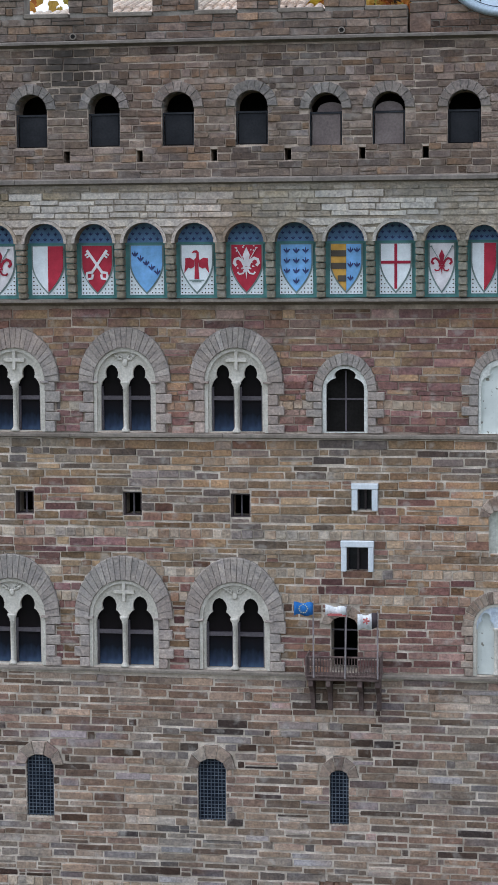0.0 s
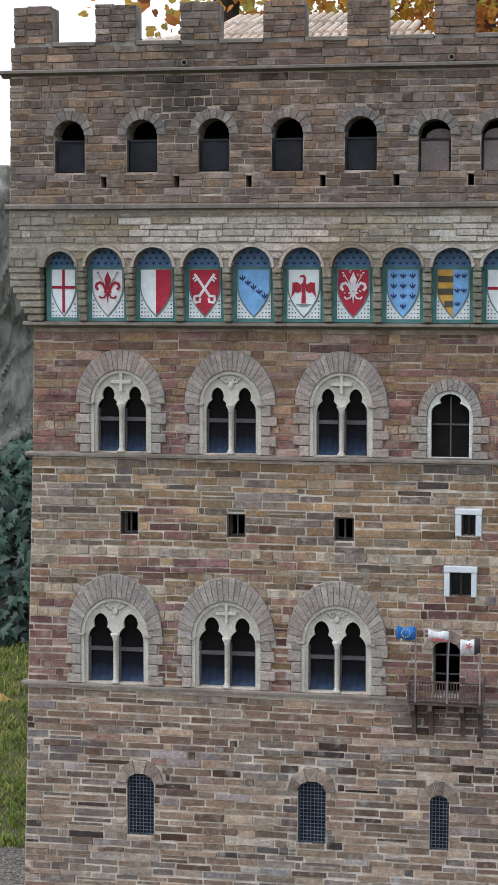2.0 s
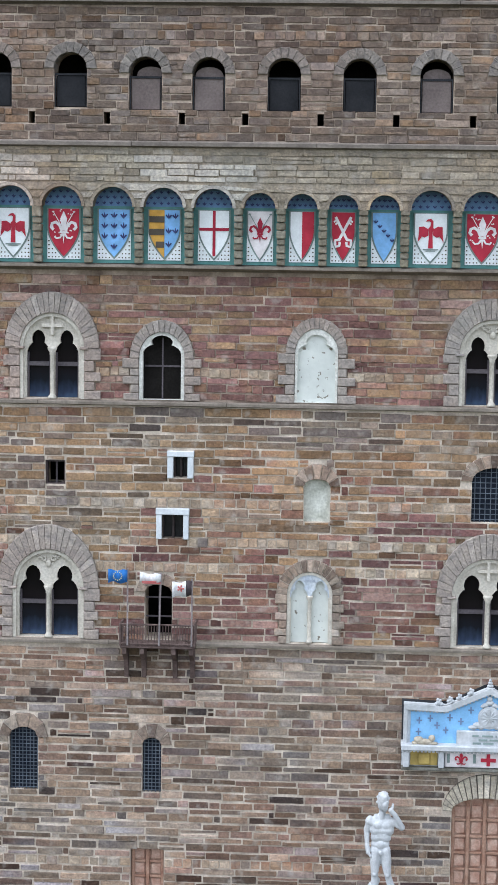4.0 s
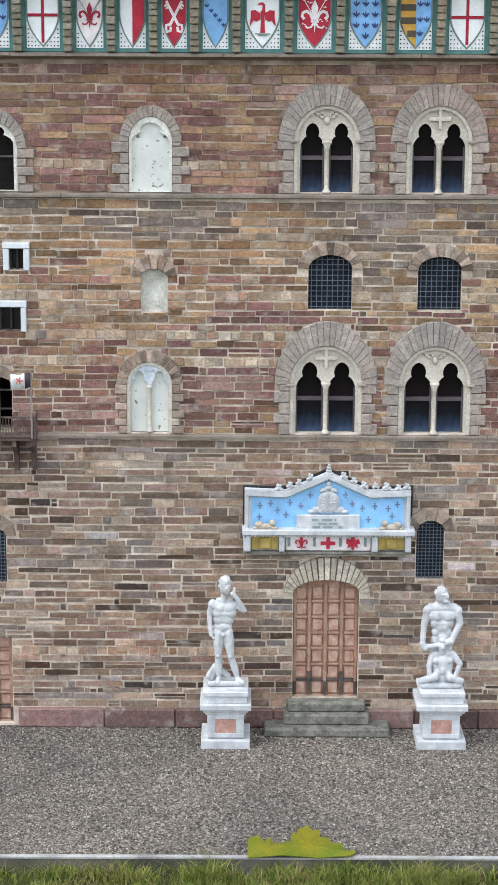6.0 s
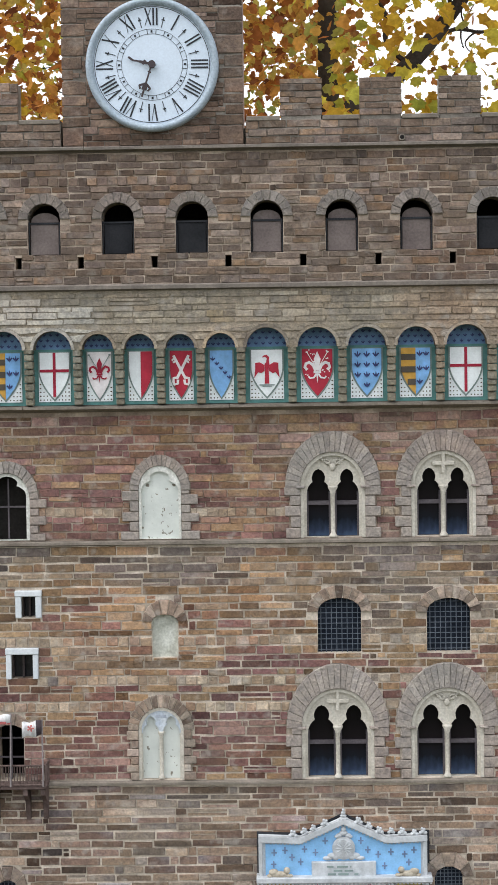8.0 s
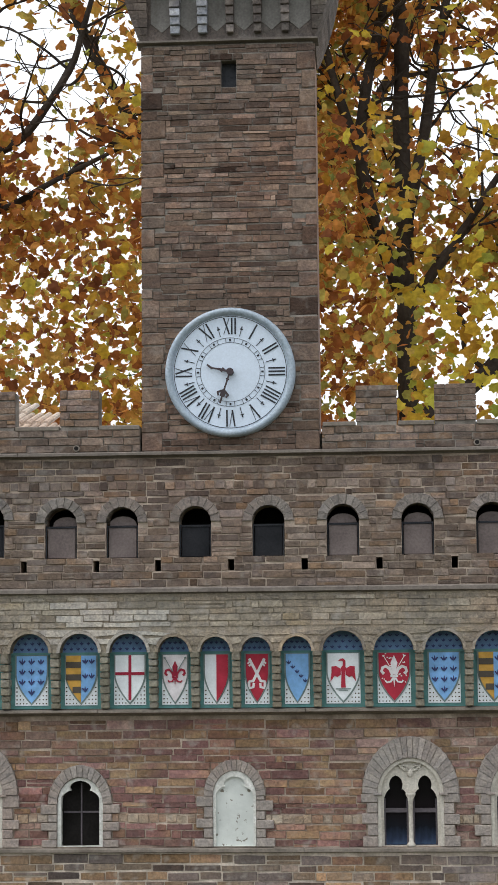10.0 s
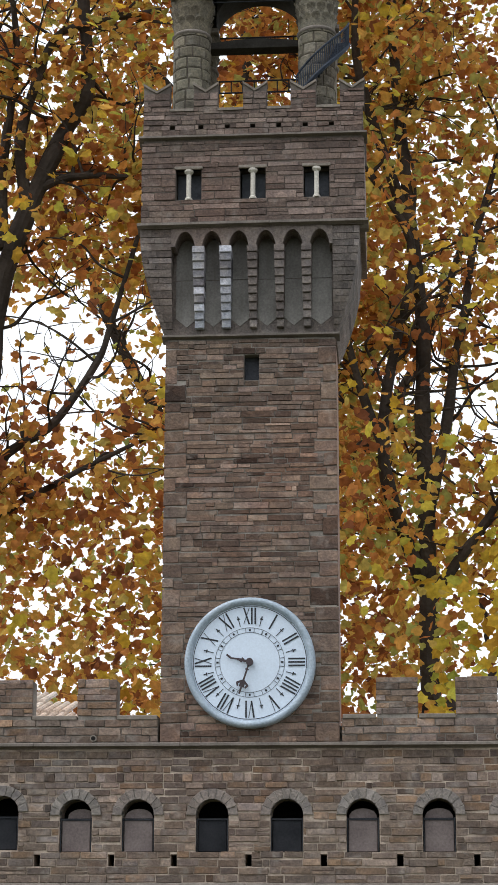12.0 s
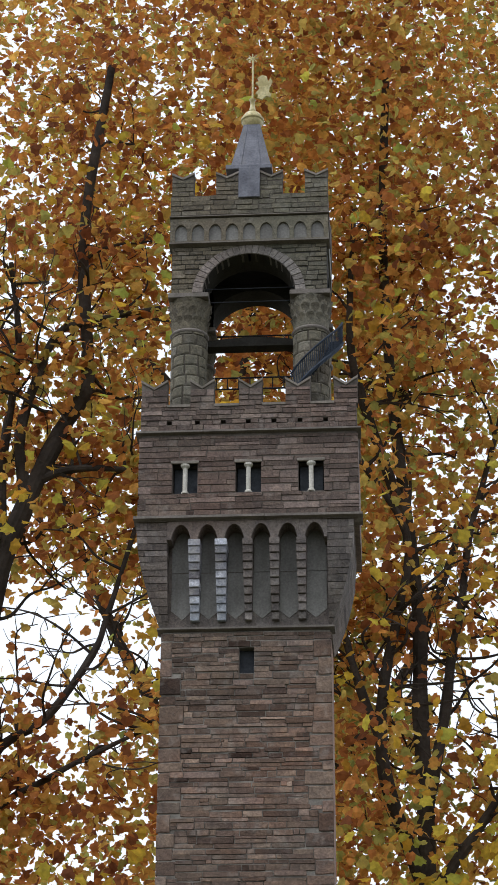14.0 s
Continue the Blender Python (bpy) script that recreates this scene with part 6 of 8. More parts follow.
def ribbon(way, w):
    """One loop round a bent line of half width w."""
    left, right = [], []
    for i, (x, z) in enumerate(way):
        a, b = way[max(i - 1, 0)], way[min(i + 1, len(way) - 1)]
        d = Vector((b[0] - a[0], b[1] - a[1])).normalized() * w
        left.append((x - d.y, z + d.x))
        right.append((x + d.y, z - d.x))
    return left + right[::-1]


def fleur(cx, cz, s):
    """Loops of a slender lily of half-height s: a petal, two curled leaves, a band and roots."""
    at = lambda pts, k=1: [(cx + k * a * s, cz + b * s) for a, b in pts]
    out = [("petal", at([(0, 1.0), (0.20, 0.55), (0.15, 0.30), (0.06, -0.12), (-0.06, -0.12), (-0.15, 0.30), (-0.20, 0.55)]))]
    for k in (-1, 1):
        out.append(("leaf", ribbon(at([(0.09, -0.14), (0.24, 0.20), (0.46, 0.36), (0.66, 0.28), (0.72, 0.08), (0.58, -0.08)], k), 0.085 * s)))
        out.append(("root", ribbon(at([(0.07, -0.30), (0.20, -0.52), (0.42, -0.56), (0.52, -0.44)], k), 0.05 * s)))
    out.append(("band", bar(cx - 0.22 * s, cz - 0.21 * s, cx + 0.22 * s, cz - 0.21 * s, 0.06 * s)))
    out.append(("stem", [(cx, cz - 0.85 * s), (cx + 0.07 * s, cz - 0.28 * s), (cx - 0.07 * s, cz - 0.28 * s)]))
    return out


def lay_lily(cx, cz, s, y, mat, owner, d=0.0012):
    for i, (nm, lp) in enumerate(fleur(cx, cz, s)):
        flat(nm, [lp], y - 0.00013 * i, mat, owner, d)


def small_fleur(cx, cz, s):
    return [[(cx, cz + s), (cx + 0.25 * s, cz), (cx, cz - s), (cx - 0.25 * s, cz)], bar(cx - 0.15 * s, cz - 0.5 * s, cx - 0.8 * s, cz + 0.35 * s, 0.2 * s), bar(cx + 0.15 * s, cz - 0.5 * s, cx + 0.8 * s, cz + 0.35 * s, 0.2 * s)]


KINDS = ["cross", "lily", "half", "keys", "diagonal", "eagle", "white lily", "lilies", "gold"]
SAY = {"cross": "white shield panel with a red cross", "lily": "white shield panel with a red lily", "half": "shield panel split white and red", "keys": "red shield panel with crossed white keys", "diagonal": "blue shield panel with a slanting row of small marks", "eagle": "white shield panel with a red eagle shape", "white lily": "red shield panel with a white lily", "lilies": "blue shield panel sown with small dark lilies", "gold": "shield panel half gold stripes, half blue"}
for i, (cx, hw) in enumerate(BAYS):
    k = KINDS[i % 9]
    p = empty("shield_panel", SAY[k], parent=palace)
    w = hw - 0.0005
    z0, z1 = Z_LEDGE + 0.001, Z_BAND + 0.001
    flat("board", [[(cx - w - 0.006, z0), (cx + w + 0.006, z0), (cx + w + 0.006, z1), (cx - w - 0.006, z1)]], -0.022, P_TEAL, p, 0.020)
    flat("lunette", [[(cx - w - 0.004, z1)] + [(cx + w + 0.004, z1)] + list(reversed(arc(cx, z1, w + 0.004, 0.039, 10)[1:-1]))], -0.020, P_DKBLUE, p, 0.018)
    lp = []
    for r, (n_, zz) in enumerate(((6, z1 + 0.006), (5, z1 + 0.0155), (4, z1 + 0.025))):
        for j in range(n_):
            lp += small_fleur(cx + (j - (n_ - 1) / 2) * w * 0.36, zz, 0.0036)
    tagged(flat("lunette_pattern", lp, -0.0208, P_NAVY, p, 0.001), kind="stuff")
    flat("moulding", [[(cx - w - 0.004, z1 - 0.004), (cx + w + 0.004, z1 - 0.004), (cx + w + 0.004, z1), (cx - w - 0.004, z1)]], -0.026, P_TEAL, p, 0.005)
    ws, a = w * 0.86, w * 0.80
    zb, zt = z0 + 0.006, z1 - 0.0055
    flat("ground", [[(cx - ws, zb), (cx + ws, zb), (cx + ws, zt - 0.036), (cx - ws, zt - 0.036)]], -0.0234, P_WHITE, p)
    dots = []
    for r in range(6):
        for sx in (-1, 1):
            for c_ in range(4):
                x = cx + sx * (ws - 0.003 - c_ * 0.0058)
                z = zb + 0.0035 + r * 0.0068
                lim = max(0.0, 1 - max(0.0, 1 - (z - zb) / 0.052) ** 1.75)
                if abs(x - cx) > a * lim + 0.004:
                    dots.append(oval(x, z, 0.0011 if c_ else 0.0015, 0.0013, 6))
    tagged(flat("dot_pattern", dots, -0.0242, P_BROWN, p, 0.001), kind="stuff")
    flat("border", [shield_loop(cx, a + 0.0022, zb + 0.0005, zt + 0.002)], -0.0248, P_GREY, p)
    zs0, zs1 = zb + 0.0045, zt
    am = a - 0.0005
    y1, y2, y3 = -0.0262, -0.0274, -0.0284
    field = {"cross": P_WHITE, "lily": P_PINKWHITE, "half": P_WHITE, "keys": P_RED, "diagonal": P_BLUE, "eagle": P_WHITE, "white lily": P_RED, "lilies": P_BLUE, "gold": P_BLUE}[k]
    flat("shield", [shield_loop(cx, am, zs0, zs1)], y1, field, p)
    zm = 0.5 * (zs0 + zs1) + 0.006
    s = am
    if k == "cross":
        flat("charge", [[(cx - 0.0024, zs0 + 0.004), (cx + 0.0024, zs0 + 0.004), (cx + 0.0024, zs1), (cx - 0.0024, zs1)], [(cx - am, zs1 - 0.034), (cx - 0.0024, zs1 - 0.034), (cx - 0.0024, zs1 - 0.029), (cx - am, zs1 - 0.029)], [(cx + 0.0024, zs1 - 0.034), (cx + am, zs1 - 0.034), (cx + am, zs1 - 0.029), (cx + 0.0024, zs1 - 0.029)]], y2, P_DRED, p)
    elif k in ("lily", "white lily"):
        lay_lily(cx, zm + 0.001, 0.030 * min(1.0, am / 0.0262), y2, P_DRED if k == "lily" else P_PINKWHITE, p)
        flat("stamen", [bar(cx + q_ * 0.004, zm + 0.006, cx + q_ * 0.0175, zm + 0.029, 0.0006) for q_ in (-1, 1)] + [oval(cx + q_ * 0.018, zm + 0.0295, 0.0022, 0.0014, 8) for q_ in (-1, 1)], y2 - 0.0012, P_GREY if k == "lily" else P_PINKWHITE, p)
        if k == "white lily":
            rr = random.Random(i)
            flat("pattern", [oval(cx + rr.uniform(-0.8, 0.8) * am, zm + rr.uniform(-0.016, 0.034), 0.0016, 0.0011, 6, rr.random() * 3) for _ in range(26)], y1 - 0.0008, P_PINKWHITE, p, 0.0009)
    elif k == "half":
        flat("charge", [half_loop(cx, am, zs0, zs1, 1)], y2, P_RED, p)
    elif k == "keys":
        for n_, q_ in enumerate((-1, 1)):
            q_ = q_ * min(1.0, am / 0.026)
            yk = y2 - 0.0006 * n_
            flat("key_shaft", [bar(cx + q_ * 0.018, zm + 0.027, cx - q_ * 0.010, zm - 0.013, 0.0023)], yk, P_PINKWHITE, p)
            for a, b, c, d in ((0.016, 0.022, 0.0215, 0.018), (0.013, 0.018, 0.0185, 0.014)):
                flat("key_bit", [bar(cx + q_ * a, zm + b, cx + q_ * c, zm + d, 0.0015)], yk - 0.0001, P_PINKWHITE, p)
            flat("key_bow", [ribbon([(cx + q_ * a, zm + b) for a, b in ((-0.0095, -0.0115), (-0.0180, -0.0125), (-0.0185, -0.0190), (-0.0165, -0.0235), (-0.0085, -0.0220), (-0.0075, -0.0150))], 0.0022)], yk - 0.0002, P_PINKWHITE, p)
    elif k == "diagonal":
        for j in range(5):
            flat("small_lily", small_fleur(cx + am * (-0.74 + 0.36 * j), zm + 0.020 - 0.0078 * j, 0.0062 * am / 0.027), y2, P_NAVY, p)
    elif k == "eagle":
        c = lambda pts: [(cx + x * 0.001, zm + z * 0.001) for x, z in pts]
        flat("charge", [c([(-4, -24), (4, -24), (3, 2), (5, 10), (0, 14), (-4, 10), (-3, 0)]), c([(4, 8), (12, 13), (20, 12), (20, 2), (22, -14), (15, -4), (10, -6), (4, -2)]), c([(-4, 8), (-12, 13), (-20, 12), (-20, 2), (-22, -14), (-15, -4), (-10, -6), (-4, -2)]), c([(-1, 13), (4, 10), (4, 22), (0, 26), (-5, 25), (-9, 21), (-3, 22), (0, 20)])], y2, P_RED, p)
        flat("base_mark", [bar(cx - 0.013, zm - 0.026, cx + 0.013, zm - 0.026, 0.0009), bar(cx - 0.008, zm - 0.0285, cx + 0.008, zm - 0.0285, 0.0008)], y2 - 0.0004, P_GREY, p)
    elif k == "lilies":
        for r in range(4):
            for j in (range(3) if r < 3 else (1,)):
                flat("small_lily", small_fleur(cx + (j - 1) * am * 0.62, zs1 - 0.010 - r * 0.0175, 0.0062), y2, P_NAVY, p)
    else:
        flat("charge", [half_loop(cx, am, zs0, zs1, -1)], y2, P_GOLD, p)
        st_ = []
        for j in range(3):
            zz = zs1 - 0.0105 - j * 0.0215
            aa = am if j < 2 else am * 0.56
            st_.append([(cx - aa, zz - 0.0105), (cx, zz - 0.0105), (cx, zz), (cx - aa, zz)])
        for lp_ in st_:
            flat("stripe", [lp_], y3, P_BROWN, p)
        for u, v in ((0.28, 0.010), (0.72, 0.010), (0.28, 0.035), (0.72, 0.035), (0.28, 0.058)):
            flat("small_lily", small_fleur(cx + am * u, zs1 - v, 0.0058), y2, P_NAVY, p)

# ---- clock ----
clock = empty("clock", "round white clock with roman numerals and ornate black pointers", parent=palace)
CX, CZ, CR, CY = -0.281, 1.793, 0.1135, -0.062


def disc(bm, r0, r1, y0, y1, n=64):
    a = [bm.verts.new((CX + r1 * math.sin(2 * math.pi * i / n), y0, CZ + r1 * math.cos(2 * math.pi * i / n))) for i in range(n)]
    b = [bm.verts.new((CX + r1 * math.sin(2 * math.pi * i / n), y1, CZ + r1 * math.cos(2 * math.pi * i / n))) for i in range(n)]
    if r0 <= 0:
        bm.faces.new(a)
        bm.faces.new(b)
        for i in range(n):
            bm.faces.new((a[i], a[(i + 1) % n], b[(i + 1) % n], b[i]))
    else:
        c = [bm.verts.new((CX + r0 * math.sin(2 * math.pi * i / n), y0, CZ + r0 * math.cos(2 * math.pi * i / n))) for i in range(n)]
        d = [bm.verts.new((CX + r0 * math.sin(2 * math.pi * i / n), y1, CZ + r0 * math.cos(2 * math.pi * i / n))) for i in range(n)]
        for i in range(n):
            j = (i + 1) % n
            for q_ in ((a[i], a[j], b[j], b[i]), (c[i], c[j], d[j], d[i]), (a[i], a[j], c[j], c[i]), (b[i], b[j], d[j], d[i])):
                bm.faces.new(q_)
    return bm


P_FACE, P_INK = paint("white_enamel", (0.62, 0.71, 0.82), 0.35, 6, 0.05), paint("black_ink", (0.02, 0.022, 0.03), 0.5)
M_RIM = plain_stone("grey_blue_clock_rim", (0.30, 0.37, 0.44), (0.42, 0.49, 0.56), 0.4, 30)
rim = bmesh.new()
n = 72
rings = []
for r, y in ((0.1135, -0.046), (0.1135, -0.062), (0.1115, -0.0685), (0.1075, -0.0705), (0.1035, -0.0685), (0.1010, -0.0635), (0.0995, -0.060)):
    rings.append([rim.verts.new((CX + r * math.sin(2 * math.pi * i / n), y, CZ + r * math.cos(2 * math.pi * i / n))) for i in range(n)])
for a, b in zip(rings, rings[1:]):
    for i in range(n):
        rim.faces.new((a[i], a[(i + 1) % n], b[(i + 1) % n], b[i]))
part("rim", rim, M_RIM, clock, smooth=True)
part("face", disc(bmesh.new(), 0, 0.1012, -0.0605, -0.050), P_FACE, clock)
part("outer_line", disc(bmesh.new(), 0.0975, 0.0986, -0.0611, -0.0604), P_INK, clock)
part("minute_track", disc(bmesh.new(), 0.0600, 0.0606, -0.0611, -0.0604), P_INK, clock)
part("minute_track", disc(bmesh.new(), 0.0518, 0.0524, -0.0611, -0.0604), P_INK, clock)


def spoke(name, ang, strokes, mat=None, y=-0.0613):
    """Strokes given as (across0, out0, across1, out1, half width) turned to a clock angle."""
    s, c = math.sin(ang), math.cos(ang)
    lp = []
    for u0, r0, u1, r1, w in strokes:
        lp.append([(CX + u * c + r * s, CZ - u * s + r * c) for u, r in bar(u0, r0, u1, r1, w)])
    return flat(name, lp, y, mat or P_INK, clock, 0.001)


GLYPH = {"I": (0.006, [(0, 0, 0, 1, 0.0014)]), "V": (0.0125, [(-0.0045, 1, 0, 0, 0.0014), (0.0045, 1, 0, 0, 0.0005)]), "X": (0.0125, [(-0.0048, 1, 0.0048, 0, 0.0014), (0.0048, 1, -0.0048, 0, 0.0005)])}
for h in range(1, 13):
    word = ["I", "II", "III", "IIII", "V", "VI", "VII", "VIII", "IX", "X", "XI", "XII"][h - 1]
    tot = sum(GLYPH[g][0] for g in word)
    u, st_ = -tot / 2, []
    for g in word:
        w, ss = GLYPH[g]
        for a, r0, b, r1, hw in ss:
            st_.append((u + w / 2 + a, 0.0665 + 0.029 * r0, u + w / 2 + b, 0.0665 + 0.029 * r1, hw))
        u += w
    spoke("numeral", math.radians(30 * h), st_)
    spoke("hour_mark", math.radians(30 * h), [(-0.0016, 0.0562, 0.0016, 0.0562, 0.0020)], y=-0.0614)
    spoke("half_hour_mark", math.radians(30 * h + 15), [(0, 0.0645, 0, 0.083, 0.0006), (-0.0028, 0.0775, 0.0028, 0.0775, 0.0009), (-0.001, 0.0800, 0.001, 0.0800, 0.0022)])
    spoke("track_divider", math.radians(30 * h + 7.5), [(0, 0.0522, 0, 0.0603, 0.0004), ])
    spoke("track_divider", math.radians(30 * h - 7.5), [(0, 0.0522, 0, 0.0603, 0.0004), ])
P_HAND = paint("dark_bronze", (0.05, 0.035, 0.04), 0.5)
spoke("hour_hand", math.radians(284), [(0, 0, 0, 0.022, 0.0022), (-0.0008, 0.012, 0.0012, 0.016, 0.0042), (0, 0.021, -0.001, 0.034, 0.0015), (-0.001, 0.033, 0.003, 0.042, 0.0018)], P_HAND, -0.066)
spoke("minute_hand", math.radians(198), [(0, 0, 0, 0.030, 0.0015), (-0.003, 0.014, 0.003, 0.014, 0.0012), (0, 0.028, 0, 0.058, 0.0016), (-0.010, 0.041, 0.0, 0.034, 0.0018), (0.010, 0.041, 0.0, 0.034, 0.0018), (-0.010, 0.040, -0.0065, 0.046, 0.0016), (0.010, 0.040, 0.0065, 0.046, 0.0016), (0, 0.036, 0, 0.046, 0.0045)], P_HAND, -0.0685)
part("hub", disc(bmesh.new(), 0, 0.0062, -0.071, -0.060, 20), P_HAND, clock)

# ---- painted relief over the door ----
sign = empty("door_relief", "white and blue carved relief panel with gable and small ornaments", parent=palace)
X = lambda px: -0.117 + (px - 413) * 0.001007
Z = lambda py: 0.452 - (py - 835) * 0.00102
flat("shadow_edge", [[(X(408), Z(951)), (X(709), Z(951)), (X(709), Z(829)), (X(633), Z(832)), (X(559), Z(798)), (X(484), Z(832)), (X(408), Z(829))]], -0.004, M_IRON, sign, 0.004)
flat("back_board", [[(X(411), Z(912)), (X(704), Z(912)), (X(704), Z(833)), (X(633), Z(836)), (X(559), Z(803)), (X(484), Z(836)), (X(411), Z(833))]], -0.018, M_WHITE, sign, 0.02)
P_MARK = paint("slate_blue_paint", (0.16, 0.22, 0.36))
P_SKY = paint("clear_sky_blue_paint", (0.25, 0.50, 0.80), 0.6, 40, 0.12)
flat("blue_field", [[(X(423), Z(903)), (X(693), Z(903)), (X(693), Z(846)), (X(634), Z(848)), (X(560), Z(814)), (X(484), Z(848)), (X(423), Z(846))]], -0.0195, P_SKY, sign, 0.003)
tops = [(411, 833), (484, 836), (559, 803), (633, 836), (704, 833)]
for (a, b), (c, d) in zip(tops, tops[1:]):
    flat("gable_moulding", [[(X(a), Z(b) - 0.009), (X(c), Z(d) - 0.009), (X(c), Z(d) + 0.001), (X(a), Z(b) + 0.001)]], -0.028, M_MARBLE, sign, 0.012)
    m_ = max(3, int(abs(c - a) / 6))
    bm = bmesh.new()
    for j in range(m_):
        u = (j + 0.5) / m_
        x, z = X(a + (c - a) * u), Z(b + (d - b) * u) - 0.0105
        box(bm, x - 0.0016, x + 0.0016, -0.0235, -0.018, z - 0.002, z + 0.001)
    part("dentils", bm, M_MARBLE, sign)
for a, b in ((411, 418), (697, 704)):
    part("side_moulding", box(bmesh.new(), X(a), X(b), -0.026, -0.016, Z(903), Z(835), 0.001), M_MARBLE, sign)


def lump(bm, x, y, z, a, b, c):
    bmesh.ops.create_icosphere(bm, subdivisions=2, radius=1, matrix=Matrix.Translation((x, y, z)) @ Matrix.Diagonal((a, b, c, 1)))


for px, py, s in ((471, 829, 1.2), (491, 824, 1.0), (507, 819, 1.0), (527, 810, 1.15), (585, 807, 1.15), (603, 815, 1.0), (621, 824, 1.2), (642, 825, 1.0), (661, 826, 1.2), (682, 828, 1.0), (697, 826, 1.1)):
    bm = bmesh.new()
    x, z = X(px), Z(py)
    for dx, dz, r in ((0, 0, 4.2), (-4, -2.5, 3.0), (4, -2.5, 3.0), (-1.5, 4.0, 2.4), (2, 3.0, 2.2)):
        lump(bm, x + dx * 0.001 * s, -0.022, z + dz * 0.001 * s, r * 0.001 * s, 0.004, r * 0.001 * s)
    part("crocket", bm, M_MARBLE, sign, smooth=True)
bm = bmesh.new()
for dz, a, b in ((4, 9, 3), (9, 6, 3), (14, 4, 4), (19, 2.5, 3)):
    lump(bm, X(559), -0.022, Z(803) + dz * 0.001 - 0.004, a * 0.001, 0.005, b * 0.001)
part("finial", bm, M_MARBLE, sign, smooth=True)
bm = bmesh.new()
c0 = (X(559), Z(854))
prism(bm, oval(c0[0], c0[1], 0.020, 0.020, 28), -0.025, -0.018)
prism(bm, oval(c0[0], c0[1], 0.016, 0.016, 24), -0.027, -0.024)
for j in range(12):
    an = 2 * math.pi * j / 12
    rod(bm, (c0[0], -0.0272, c0[1]), (c0[0] + 0.014 * math.cos(an), -0.0268, c0[1] + 0.014 * math.sin(an)), 0.0013, 5)
part("medallion", bm, M_MARBLE, sign)
bm = bmesh.new()
for dx, dz, a, b in ((0, 26, 8, 5), (-8, 22, 6, 4), (8, 22, 6, 4), (0, 33, 5, 5), (-12, 20, 4, 3), (12, 20, 4, 3), (-20, -14, 9, 6), (20, -14, 9, 6), (-28, -18, 9, 4), (28, -18, 9, 4), (-14, -17, 6, 5), (14, -17, 6, 5)):
    lump(bm, c0[0] + dx * 0.001, -0.0215, c0[1] + dz * 0.001, a * 0.001, 0.004, b * 0.001)
part("foliage_carving", bm, M_MARBLE, sign, smooth=True)
part("inscription_plaque", box(bmesh.new(), X(503), X(615), -0.027, -0.018, Z(903), Z(877), 0.001), M_MARBLE, sign)
bm = bmesh.new()
for zz, runs in ((885, ((530, 541), (547, 566), (570, 572))), (892, ((541, 556), (560, 575))), (898, ((531, 545), (549, 567), (577, 584)))):
    for a, b in runs:
        box(bm, X(a), X(b), -0.0282, -0.0268, Z(zz + 1.6), Z(zz - 1.6))
part("lettering_bar", bm, P_GREY, sign)
for sgn in [(438, 862), (457, 858), (491, 856), (469, 870), (510, 862), (484, 878), (437, 882), (527, 842), (589, 842), (601, 858), (619, 866), (641, 862), (665, 866), (681, 859), (630, 886), (672, 880)]:
    flat("star_mark", [bar(X(sgn[0]) - 0.0048, Z(sgn[1]), X(sgn[0]) + 0.0048, Z(sgn[1]), 0.0012), bar(X(sgn[0]), Z(sgn[1]) - 0.006, X(sgn[0]), Z(sgn[1]) + 0.006, 0.0013)], -0.0203, P_MARK, sign, 0.0009)
M_LION = plain_stone("tan_stone_lion", (0.36, 0.31, 0.24), (0.50, 0.45, 0.37), 0.8, 80)
for px, fl_ in ((447, 1), (671, -1)):
    bm = bmesh.new()
    for dx, dz, a, b in ((0, 5, 17, 6), (13 * fl_, 12, 6, 6), (-10 * fl_, 9, 9, 6), (17 * fl_, 3, 7, 3), (-17 * fl_, 3, 5, 3)):
        lump(bm, X(px) + dx * 0.001, -0.030, Z(902) + dz * 0.001, a * 0.001, 0.006, b * 0.001)
    part("lion", bm, M_LION, sign, "small tan stone animal shape", smooth=True)
part("shelf", box(bmesh.new(), X(407), X(712), -0.040, 0.0, Z(911), Z(901), 0.0015), M_MARBLE, sign)
bm = bmesh.new()
for j in range(46):
    x = X(410) + (X(709) - X(410)) * j / 45
    box(bm, x - 0.002, x + 0.002, -0.0365, -0.030, Z(914), Z(911))
part("shelf_dentils", bm, M_MARBLE, sign)
part("base_panel", box(bmesh.new(), X(409), X(706), -0.016, 0.0, Z(946), Z(911), 0.001), M_MARBLE, sign)
part("base_sill", box(bmesh.new(), X(408), X(707), -0.030, 0.0, Z(948), Z(943), 0.001), M_STEP, sign)
for a, b in ((411, 422), (472, 482), (636, 647), (695, 706)):
    part("console", box(bmesh.new(), X(a), X(b), -0.034, -0.014, Z(942), Z(914), 0.0015), M_MARBLE, sign)
P_YEL = paint("ochre_yellow_gilding", (0.48, 0.36, 0.12), 0.6, 50, 0.25)
for a, b in ((424, 471), (649, 694)):
    part("yellow_panel", box(bmesh.new(), X(a), X(b), -0.019, -0.014, Z(941), Z(915)), P_YEL, sign)
    part("yellow_boss", box(bmesh.new(), X(a) + 0.013, X(b) - 0.013, -0.024, -0.018, Z(939), Z(918), 0.002), P_YEL, sign)
part("centre_panel", box(bmesh.new(), X(484), X(635), -0.024, -0.014, Z(942), Z(914), 0.001), P_PINKWHITE, sign)
for px in (490, 535, 581, 625):
    part("slot_panel", box(bmesh.new(), X(px - 2.5), X(px + 2.5), -0.0255, -0.022, Z(934), Z(918), 0.0005), P_GREY, sign)
lay_lily(X(512), Z(928), 0.0145, -0.0262, P_RED, sign, 0.0025)
